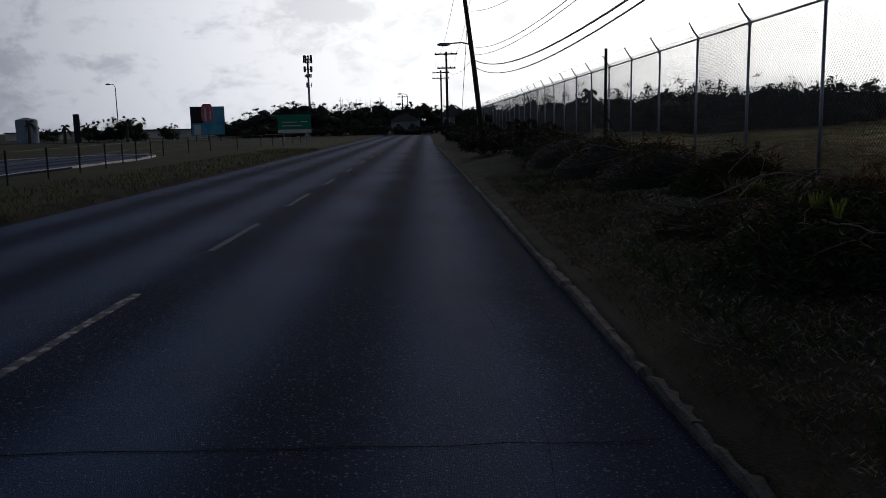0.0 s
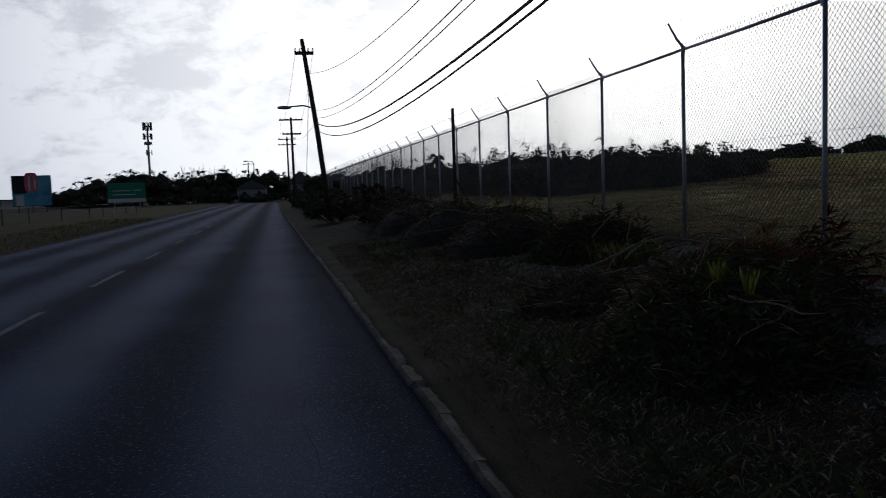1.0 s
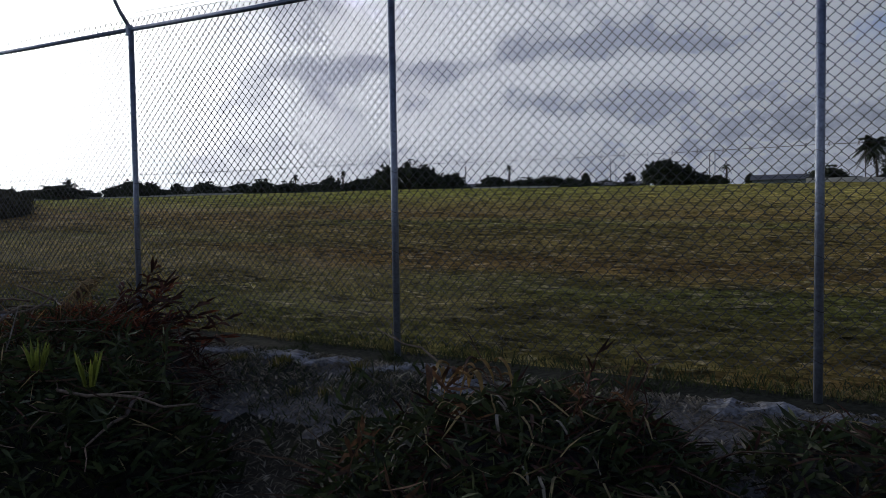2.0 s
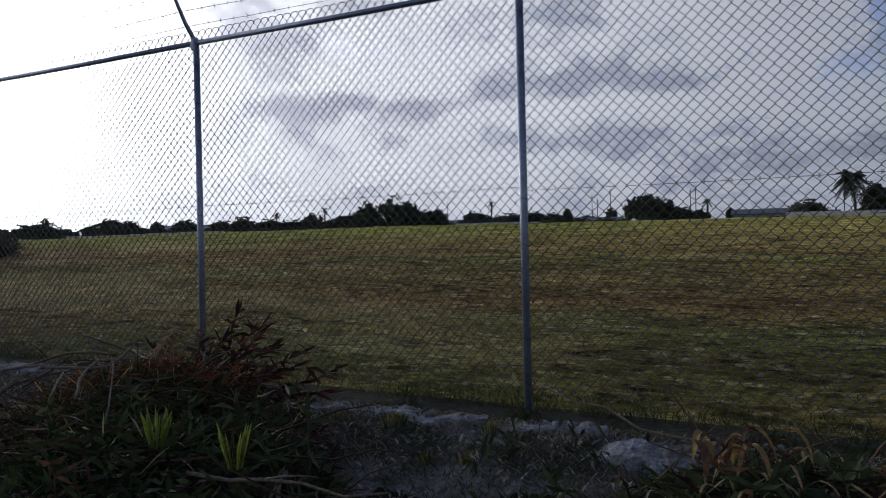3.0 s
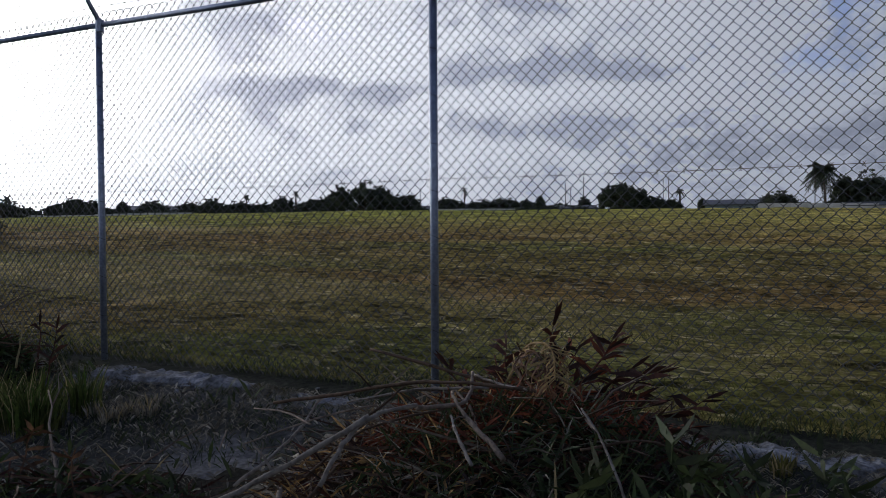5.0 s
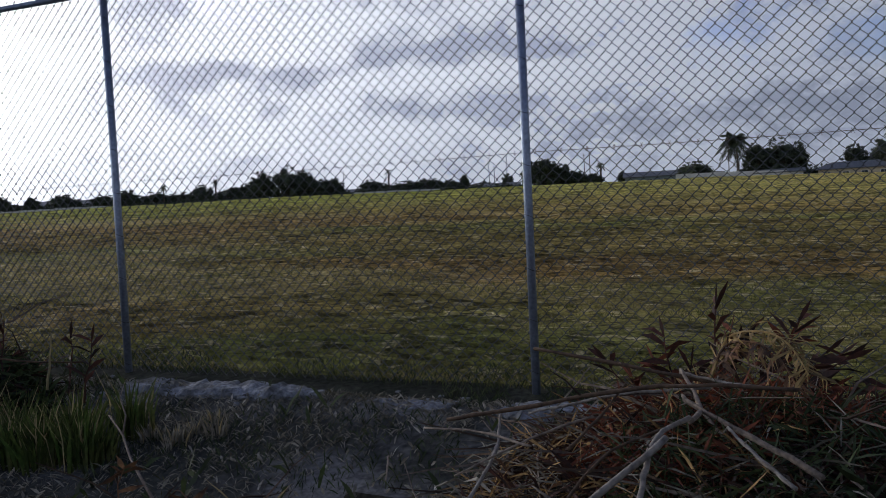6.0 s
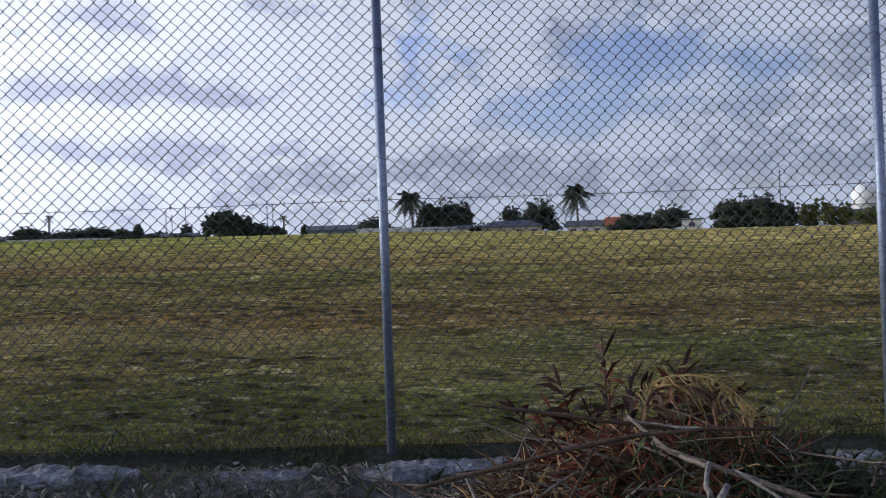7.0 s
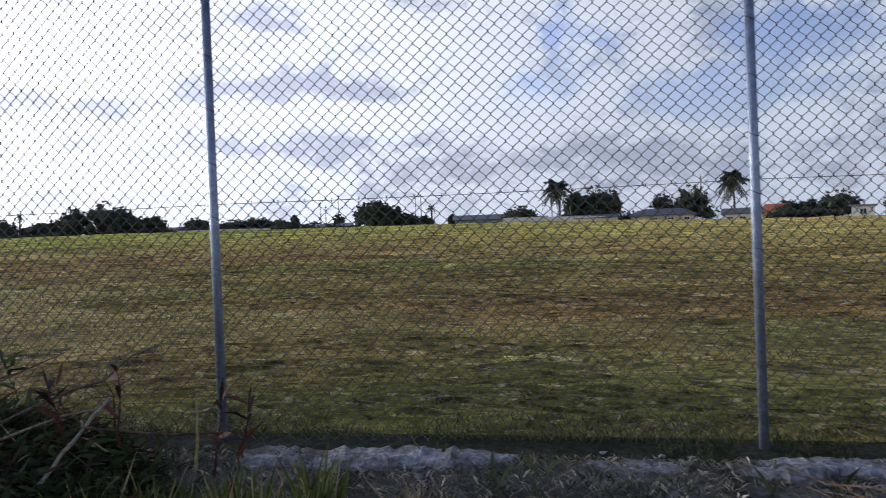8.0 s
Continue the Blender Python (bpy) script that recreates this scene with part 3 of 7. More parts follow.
def build_road():
    ys = spread(-40, ROAD_END, 1.5, 1.0)
    verts, faces = [], []
    for y in ys:
        kx = kerb_x(y)
        row = [(ROAD_L - 0.35, -0.06), (ROAD_L + 0.15, -0.012), (-4.2, 0.012), (-2.05, 0.03), (0.0, 0.012), (kx - 0.35, -0.005), (kx + 0.02, -0.012), (kx + 0.02, -0.2), (ROAD_L - 0.35, -0.2)]
        verts += [(x, y, z - 0.02) for x, z in row]
    w = 9
    for j in range(len(ys) - 1):
        for i in range(w):
            a, b = j * w + i, j * w + (i + 1) % w
            faces.append((a, b, b + w, a + w))
    faces += [tuple(range(w)), tuple(range((len(ys) - 1) * w + w - 1, (len(ys) - 1) * w - 1, -1))]
    road = tagged(new("road", from_arrays("road", verts, faces, M["asphalt"])), "worn dark two-lane asphalt road with oily lanes", "road", kind="structure")
    # crossing road at the far end
    s = Soup()
    s.box((-90, ROAD_END, -0.3), (60, ROAD_END + 7, 0.0))
    tagged(new("road", s.mesh("cross_road", M["asphalt"])), "asphalt side road crossing at the far junction", "road", kind="structure")
    # worn centre dashes
    for k in range(-1, 22):
        y0 = 5.35 if k == 0 else 5.06 + 5.6 * k
        n = 7
        s = Soup()
        rnd = random.Random(k)
        long = 2.8 if k < 2 else rnd.uniform(1.9, 2.8)
        edge = [(-2.14 + sx * (0.045 + rnd.uniform(-0.012, 0.006)), y0 + long * i / n) for sx in (-1, 1) for i in range(n + 1)]
        lo = [(x, y, 0.0) for x, y in edge]
        hi = [(x, y, 0.0155) for x, y in edge]
        m = 2 * (n + 1)
        fs = []
        for i in range(n):
            a, b = i, n + 1 + i
            fs += [(m + a, m + b, m + b + 1, m + a + 1), (a, a + 1, m + a + 1, m + a), (b, m + b, m + b + 1, b + 1)]
        s.add(lo + hi, fs)
        part("lane_dash", s.mesh("lane_dash", M["paint" if k < 1 else "faded"]), road, "worn white centre line dash")
    # transverse joint and long crack
    s = Soup()
    rnd = random.Random(5)
    pts = [(x, 4.47 + 0.015 * rnd.uniform(-1, 1) + 0.01 * x, 0.016) for x in np.arange(-5.9, 1.8, 0.25)]
    for a, b in zip(pts[:-1], pts[1:]):
        z = lambda x: table(x, (ROAD_L + 0.15, -4.2, -2.05, 0, 1.7, 2), (-0.032, -0.008, 0.01, -0.008, -0.025, -0.032)) + 0.004
        s.add([(a[0], a[1] - 0.006, z(a[0])), (b[0], b[1] - 0.006, z(b[0])), (b[0], b[1] + 0.006, z(b[0])), (a[0], a[1] + 0.006, z(a[0]))], [(0, 1, 2, 3)])
    part("road_joint", s.mesh("road_joint", M["crack"]), road, "dark tarred joint across the asphalt")
    s = Soup()
    x = 0.95
    for j in range(46):
        y = 3 + 0.3 * j
        x2 = x + rnd.uniform(-0.035, 0.03)
        z = -0.0135
        if rnd.random() < 0.35:
            x = x2
            continue
        s.add([(x - 0.0013, y, z), (x + 0.0013, y, z), (x2 + 0.0013, y + 0.3, z), (x2 - 0.0013, y + 0.3, z)], [(0, 1, 2, 3)])
        x = x2
    part("road_crack", s.mesh("road_crack", M["crack"]), road, "thin crack along the asphalt")
    return road


road = build_road()


def build_kerb():
    """Low worn kerb stones along the verge, partly sunk and broken."""
    kerb = tagged(new("kerb"), "low worn broken concrete kerb along the road", "kerb", kind="structure")
    meshes = []
    rnd = random.Random(11)
    for v in range(7):
        s = Soup()
        L, W, H = 0.9, 0.095, 0.055
        nx = 8
        ring = []
        for i in range(nx + 1):
            y = L * i / nx * 0.997
            j = lambda a: rnd.uniform(-a, a)
            h = H + j(0.004) - (0.020 if rnd.random() < 0.10 else 0)
            ring.append([(0, y, -0.2), (0.0 + j(0.006), y, h - 0.022), (0.018 + j(0.007), y, h), (W + j(0.018), y, h - 0.006 + j(0.006)), (W, y, -0.2)])
        vs = [p for r in ring for p in r]
        fs = [(a * 5 + b, a * 5 + b + 1, a * 5 + b + 6, a * 5 + b + 5) for a in range(nx) for b in range(4)] + [(4, 3, 2, 1, 0), tuple(nx * 5 + k for k in range(5))]
        s.add(vs, fs)
        meshes.append(s.mesh("kerb_stone", M["kerb"]))
    for k in range(128):
        y = -8 + 0.9 * k
        part("kerb_stone", meshes[k % 7], kerb, m=pose(kerb_x(y) + rnd.uniform(-0.006, 0.006), y, -0.03 + rnd.uniform(-0.006, 0.003), 0, rnd.uniform(-1.2, 1.2), 0.63 + rnd.uniform(-0.3, 0.3)))


build_kerb()


# ---- chain-link fence ----
def post_y(k):
    return FENCE_Y + (2.63 + 2.56 * (k - 1) if k > 0 else 2.585 * k + 0.06 * (k < 0))


FIRST, LAST = -6, 30


def stretch_bay(x, y, z, span):
    return Matrix.Translation((x, y, z)) @ Matrix.Diagonal((1, span, 1, 1))


def fence_mesh(knots, r=0.0034):
    """One bay of woven wire: zig-zag pickets hooked into each other, knuckled at the top."""
    s = Soup()
    cols = 39
    w = BAY / cols
    half = w / 2
    low, high = 0.02, TOP_Z - BASE_Z + 0.075
    rows = int((high - low) / half)
    for c in range(cols):
        x0 = c * w
        for hand in (1, -1):
            k = len(s.v)
            for i in range(rows + 1):
                odd = i % 2
                z = high - i * half
                y = x0 + (half if odd else 0.0) if hand == 1 else x0 + w - (half if odd else 0.0)
                d = 0.003 * hand * (1 if odd else -1)
                for q in (0.11, -0.11):      # the wire runs upright for a little way where it hooks
                    zz = z + q * half
                    s.v += [(d + r, y, zz), (d - r * 0.5, y + r * 0.9, zz + 0.0003), (d - r * 0.5, y - r * 0.9, zz - 0.0003)]
            for i in range(2 * rows + 1):
                for q in range(3):
                    a, b = k + 3 * i + q, k + 3 * i + (q + 1) % 3
                    s.f.append((a, b, b + 3, a + 3))
        if knots:            # the bend where two pickets hook together
            for i in range(rows + 1):
                y, z, q = x0 + (half if i % 2 else 0.0), high - i * half, 0.0052
                s.add([(q, y, z), (-q, y, z), (0, y + q * 0.8, z), (0, y - q * 0.8, z), (0, y, z + q * 1.5), (0, y, z - q * 1.5)],
                      [(0, 2, 4), (2, 1, 4), (1, 3, 4), (3, 0, 4), (2, 0, 5), (1, 2, 5), (3, 1, 5), (0, 3, 5)])
        # knuckle loop between neighbours at the top edge
        s.tube([(0, x0, high), (0, x0 + half * 0.25, high + 0.016), (0, x0 + half * 0.8, high + 0.022), (0, x0 + half * 1.2, high + 0.022), (0, x0 + half * 1.75, high + 0.016), (0, x0 + w, high)], r, 3, False)
    return s.mesh("chain_link_panel", M["wire"])


def build_fence():
    fence = thing("chain_link_fence", "tall galvanised chain-link fence with barbed wire on top", "fence", (FENCE_X, 0, 0))
    # post with dome cap, clamp bands, and slanting barb arm
    s = Soup()
    H = TOP_Z - BASE_Z
    s.tube([(0, 0, -0.35), (0, 0, H + 0.01)], 0.0235, 10)
    post = s.mesh("post", M["steel"], True)
    s = Soup()
    ring = [(0.0255 * math.cos(2 * math.pi * q / 9) - 0.002, 0.0255 * math.sin(2 * math.pi * q / 9), 0.012 * math.sin(2 * math.pi * q / 9)) for q in range(10)]
    s.tube(ring, 0.0017, 4, False)
    tie = s.mesh("tie_wire", M["wire"])
    s = Soup()
    s.tube([(0, 0, H - 0.05), (0, 0, H + 0.035)], 0.030, 10)
    s.tube([(0, 0, H + 0.02), (-0.09, 0, H + 0.13), (-0.20, 0, H + 0.31)], [0.020, 0.017, 0.013], 6)
    arm = s.mesh("barb_arm", M["steel"])
    s = Soup()
    s.tube([(0, 0, 0), (0, BAY / 2, -0.004), (0, BAY, 0)], 0.019, 8)
    rail = s.mesh("top_rail", M["steel"], True)
    panel, plain_panel = fence_mesh(True), fence_mesh(False, 0.0022)

    def barbed(sag, barb_step):
        q = Soup()
        n = 14
        pts = [(0.004 * math.sin(i * 1.9), BAY * i / n, -sag * 4 * (i / n) * (1 - i / n)) for i in range(n + 1)]
        q.tube(pts, 0.0019, 3, False)
        for y in np.arange(barb_step / 2, BAY, barb_step):
            z = -sag * 4 * (y / BAY) * (1 - y / BAY)
            q.tube([(-0.014, y - 0.006, z - 0.012), (0.012, y + 0.006, z + 0.013)], 0.0016, 3, False)
            q.tube([(0.014, y + 0.008, z - 0.01), (-0.012, y - 0.006, z + 0.012)], 0.0016, 3, False)
        return q.mesh("barbed_wire", M["rust"])

    strand_a, strand_b, mid = barbed(0.012, 0.125), barbed(0.02, 0.125), barbed(0.008, 0.14)
    rnd = random.Random(3)
    for k in range(FIRST, LAST + 1):
        y = post_y(k)
        lean = pose(0, y, BASE_Z, rnd.uniform(-0.12, 0.12), rnd.uniform(-0.15, 0.15), 0)
        p = part("post", post, fence, m=lean)
        for z in np.arange(0.12, H - 0.1, 0.27):
            part("tie_wire", tie, p, m=pose(0, 0, z, 0, 0, rnd.uniform(-40, 40)))
        part("barb_arm", arm, p, "slanting steel arm for barbed wire", m=pose(0, 0, 0, rnd.uniform(-2, 2), 0, rnd.uniform(-4, 4)))
        if k < LAST:
            span = (post_y(k + 1) - y) / BAY
            part("top_rail", rail, fence, m=stretch_bay(0, y, TOP_Z, span))
            part("chain_link_panel", panel if -4 <= k <= 2 else plain_panel, fence, "dull grey woven diamond wire mesh", m=stretch_bay(0.028, y, BASE_Z, span))
            part("barbed_wire", mid, fence, "taut wire at half height", m=stretch_bay(0.045, y, 1.80 if k < -1 else 1.823, span))
            for f, st in ((0.34, strand_a), (0.64, strand_b), (0.97, strand_a)):
                part("barbed_wire", st, fence, "rusty barbed wire strand", m=stretch_bay(-0.20 * f, y, TOP_Z + 0.31 * f, span))
    return fence


fence = build_fence()


def build_footing():
    """Broken concrete along the foot of the fence."""
    foot = thing("fence_footing", "broken whitish concrete strip under the chain-link fence", "footing")
    rnd = random.Random(21)
    for k in range(70):
        y = rnd.uniform(0.5, 19)
        x = FENCE_X - 0.1 - abs(rnd.gauss(0, 0.15))
        s = Soup()
        lump(s, (0, 0, 0), rnd.uniform(0.010, 0.028), k, 1, 0.7, (1.2, 1.0, 0.6))
        part("rubble", s.mesh("rubble", M["concrete"]), foot, m=pose(x, y, ground_z(x, y) + 0.005, 0, 0, rnd.uniform(0, 360)))
    runs = [(3.5, 1.9, 0.8), (4.75, 3.7, 0.9), (6.9, 6.0, 1.0), (7.7, 6.75, 0.9), (8.2, 7.6, 0.8), (9.3, 8.35, 0.95, 0.042), (10.0, 9.45, 0.6), (11.75, 10.25, 1.0, 0.040), (13.0, 11.9, 0.8), (15.4, 13.4, 1.0), (17.4, 15.2, 0.9),
            (20, 17.6, 1.0), (23, 20.4, 1.0), (1.6, -0.4, 0.8), (-0.9, -2.4, 0.9)]
    for y1, y0, wide, *proud in runs:
        part("concrete_piece", rough_slab(rnd, y1 - y0, 0.125 * wide, *((proud[0], 0.020) if proud else (0.020, 0.048))), foot, m=pose(FENCE_X - 0.19, y0, ground_z(FENCE_X - 0.19, (y0 + y1) / 2) - 0.012, 0, rnd.uniform(-3, 3), rnd.uniform(-2.5, 2.5)))
    part("concrete_slab", rough_slab(rnd, 0.62, 0.15, 0.080, 0.015), foot, "broken-off pale concrete slab", pose(5.34, 5.40, ground_z(5.34, 5.7) - 0.02, 0, -10, 6))


def rough_slab(rnd, L, half, rise, uneven):
    """A worn strip of concrete whose crumbled top dips under the soil in places."""
    s = Soup()
    n = max(9, int(L / 0.035))
    j = lambda a: rnd.uniform(-a, a)
    ring = []
    seed = rnd.uniform(0, 90)
    for i in range(n + 1):
        yy = L * i / n
        end = min(1.0, 0.35 + 3.2 * min(i, n - i) / n)
        q = noise.noise(Vector((seed, yy * 2.3, 0))) + 0.5 * noise.noise(Vector((seed, yy * 8.0, 3)))
        h = (rise + uneven * q + j(0.005)) * end
        near = half * (1.0 + 0.75 * noise.noise(Vector((seed, yy * 3.3, 5))) + 0.25 * noise.noise(Vector((seed, yy * 13.0, 8)))) * end
        far = half * (0.9 + 0.5 * noise.noise(Vector((seed, yy * 3.9, 9)))) * end
        ring.append([(-near * 1.2, yy, -0.15), (-near * 1.08 + j(0.010), yy + j(0.012), h * 0.25 + j(0.008)), (-near * 0.85 + j(0.014), yy + j(0.014), h * 0.85 + j(0.007)), (-near * 0.35 + j(0.02), yy, h + j(0.009)), (far * 0.45 + j(0.02), yy, h * 0.95 + j(0.010)), (far * 0.9 + j(0.02), yy, h * 0.5), (far, yy, -0.15)])
    s.add([p for r in ring for p in r], [(a * 7 + b, a * 7 + b + 1, a * 7 + b + 8, a * 7 + b + 7) for a in range(n) for b in range(6)] + [(6, 5, 4, 3, 2, 1, 0), tuple(n * 7 + q for q in range(7))])
    return s.mesh("concrete_piece", M["concrete"])


build_footing()


# ---- trees, bushes, palms ----
def leaf_cloud(soup, centre, size, count, leaf, rnd, shell=0.55):
    """Small leaf quads through an ellipsoid clump, denser towards its skin."""
    cx, cy, cz = centre
    for _ in range(count):
        u, v = rnd.uniform(-1, 1), rnd.uniform(0, 2 * math.pi)
        r = shell + (1 - shell) * rnd.random()
        r *= 1 + 0.18 * rnd.uniform(-1, 1)
        q = math.sqrt(1 - u * u)
        p = Vector((cx + size[0] * r * q * math.cos(v), cy + size[1] * r * q * math.sin(v), cz + size[2] * r * u))
        a = Vector((rnd.gauss(0, 1), rnd.gauss(0, 1), rnd.gauss(0, 0.7))).normalized()
        b = a.cross(Vector((rnd.gauss(0, 1), rnd.gauss(0, 1), rnd.gauss(0, 1)))).normalized()
        s = leaf * rnd.uniform(0.6, 1.4)
        soup.add([p - a * s, p + b * s * 0.45, p + a * s, p - b * s * 0.45], [(0, 1, 2, 3)])


def crown_meshes(kind, height, width, seed, leaf, count):
    """Trunk and crown meshes of a broad tree or bush, base at the origin."""
    rnd = random.Random(seed)
    wood, leaves = Soup(), Soup()
    if kind == "tree":
        fork = height * 0.16
        wood.tube([(0, 0, -0.3), (0.1, 0, fork * 0.5), (0.05, 0.1, fork), (0.1, 0, height * 0.6)], [width * 0.045, width * 0.035, width * 0.03, width * 0.012], 7)
        clumps = []
        for k in range(24):
            a = 2 * math.pi * k * 0.618 + rnd.uniform(-0.3, 0.3)
            p = math.sqrt((k + 0.5) / 24) * 0.86
            d = width * 0.42 * p
            top = height * (0.22 + 0.60 * math.sqrt(1 - p * p))
            clumps.append((d * math.cos(a), d * math.sin(a), top * rnd.uniform(0.62, 1.0)))
        for k in range(11):
            a = 2 * math.pi * k / 11 + rnd.uniform(-0.2, 0.2)
            d = width * rnd.uniform(0.24, 0.38)
            clumps.append((d * math.cos(a), d * math.sin(a), height * rnd.uniform(0.14, 0.32)))
        for c in clumps:
            wood.tube([(0.05, 0.05, fork * 0.8), (c[0] * 0.5, c[1] * 0.5, (fork + c[2]) * 0.5), c], [width * 0.02, width * 0.012, width * 0.004], 5)
            size = (width * rnd.uniform(0.12, 0.20), width * rnd.uniform(0.12, 0.20), height * rnd.uniform(0.14, 0.22))
            lump(leaves, c, 1.0, rnd.random() * 50, 1, 0.7, tuple(0.62 * q for q in size))
            leaf_cloud(leaves, c, size, count // 40, leaf, rnd, 0.4)
        for k in range(12):      # small sprays that break the outline
            a, e = rnd.uniform(0, 2 * math.pi), rnd.uniform(0.1, 1.45)
            d = Vector((math.cos(a) * math.cos(e) * width * 0.5, math.sin(a) * math.cos(e) * width * 0.5, height * (0.24 + 0.72 * math.sin(e))))
            wood.tube([(0.05, 0.05, height * 0.4), d], [width * 0.008, width * 0.003], 4)
            leaf_cloud(leaves, tuple(d), (width * rnd.uniform(0.04, 0.09), width * rnd.uniform(0.04, 0.09), height * rnd.uniform(0.03, 0.07)), count // 70, leaf * 0.9, rnd, 0.0)
    else:
        for k in range(9):
            a = rnd.uniform(0, 2 * math.pi)
            d = width * 0.36 * math.sqrt(rnd.random())
            z = height * rnd.uniform(0.25, 0.72)
            c = (d * math.cos(a), d * math.sin(a), z)
            wood.tube([(0, 0, -0.2), (c[0] * 0.8, c[1] * 0.8, z * 0.6), c], [0.04, 0.03, 0.012], 4)
            size = (width * rnd.uniform(0.16, 0.26), width * rnd.uniform(0.16, 0.26), height * rnd.uniform(0.2, 0.3))
            lump(leaves, c, 1.0, rnd.random() * 50, 1, 0.5, tuple(0.7 * q for q in size))
            leaf_cloud(leaves, c, size, count // 9, leaf, rnd)
        for k in range(16):      # sprays that break the outline
            a = rnd.uniform(0, 2 * math.pi)
            d = width * 0.42 * math.sqrt(rnd.random())
            p = Vector((d * math.cos(a), d * math.sin(a), height * rnd.uniform(0.5, 0.75)))
            tip = p + Vector((rnd.uniform(-0.3, 0.3), rnd.uniform(-0.3, 0.3), height * rnd.uniform(0.15, 0.34)))
            leaves.tube([p, (p + tip) / 2 + Vector((0.04, 0, 0)), tip], [0.018, 0.012, 0.005], 3)
            leaf_cloud(leaves, tuple(tip), (0.16 * height * 0.5, 0.16 * height * 0.5, 0.13 * height * 0.6), 26, leaf, rnd, 0.1)
    return wood, leaves


def make_tree(name, label, category, at, height, width, seed, foliage="foliage", leaf=0.16, count=2600, group="", kind="tree"):
    wood, leaves = crown_meshes(kind, height, width, seed, leaf, count)
    t = thing(name, label, category, at, seed * 37.0 % 360, group)
    part("trunk" if kind == "tree" else "stem", wood.mesh("trunk", M["trunk"]), t)
    part("crown", leaves.mesh("crown", M[foliage]), t)
    return t


def frond(soup, root, out, length, droop, width, rnd, pairs=16, stem=0.02, blade_w=0.11):
    """A feather-shaped palm leaf: an arching rib with hanging leaflets."""
    root, out = Vector(root), Vector(out).normalized()
    flat = Vector((out.x, out.y, 0)).normalized() if abs(out.x) + abs(out.y) > 1e-4 else Vector((1, 0, 0))
    side = flat.cross(Vector((0, 0, 1)))
    pts = []
    for i in range(7):
        u = i / 6
        pts.append(root + out * length * u + Vector((0, 0, -droop * length * u * u)))
    soup.tube(pts, [stem * (1 - 0.85 * i / 6) for i in range(7)], 4, False)
    for i in range(pairs):
        u = 0.12 + 0.86 * i / pairs
        f = u * 6
        k = min(5, int(f))
        p = pts[k].lerp(pts[k + 1], f - k)
        along = (pts[k + 1] - pts[k]).normalized()
        w = width * math.sin(math.pi * min(1, 0.18 + 0.8 * u)) * rnd.uniform(0.8, 1.15)
        for sx in (-1, 1):
            tip = p + (side * sx * 0.75 + along * 0.55 + Vector((0, 0, -0.45 - 0.3 * rnd.random()))) * w
            soup.blade(p, tip, width * blade_w, Vector((0, 0, 0.08 * w)), along)


def make_palm(at, height, seed, lean=(0.3, 0.2), length=3.2, group="", fronds=17, label="tall coconut palm with drooping feathery fronds"):
    rnd = random.Random(seed)
    t = thing("palm_tree", label, "palm tree", at, 0, group)
    s = Soup()
    n = 10
    top = Vector((lean[0], lean[1], height))
    pts = [Vector((lean[0] * (i / n) ** 2, lean[1] * (i / n) ** 2, height * i / n - (0.3 if i == 0 else 0))) for i in range(n + 1)]
    s.tube(pts, [0.24 - 0.12 * i / n + (0.1 if i == 0 else 0) for i in range(n + 1)], 8)
    part("trunk", s.mesh("trunk", M["trunk"], True), t)
    for k in range(fronds):
        s = Soup()
        a = 2 * math.pi * k / fronds * 2.4 + rnd.uniform(-0.2, 0.2)
        up = -0.9 + 3.2 * ((k * 0.618) % 1.0)
        frond(s, top, (math.cos(a), math.sin(a), up), length * rnd.uniform(0.8, 1.1), 0.45 + 0.45 * rnd.random(), length * 0.27, rnd, 18, 0.05, 0.28)
        part("frond", s.mesh("frond", M["foliage"]), t)
    return t


def far_spot(az, r=165.0, eye=(1.814, 9.415)):
    a = radians(az)
    x, y = eye[0] + r * math.sin(a), eye[1] + r * math.cos(a)
    return x, y, ground_z(x, y)


def el_height(el, r):
    return 1.52 + r * math.tan(radians(el))


EARLY, LATE = (1.485, 5.374), (1.814, 9.415)


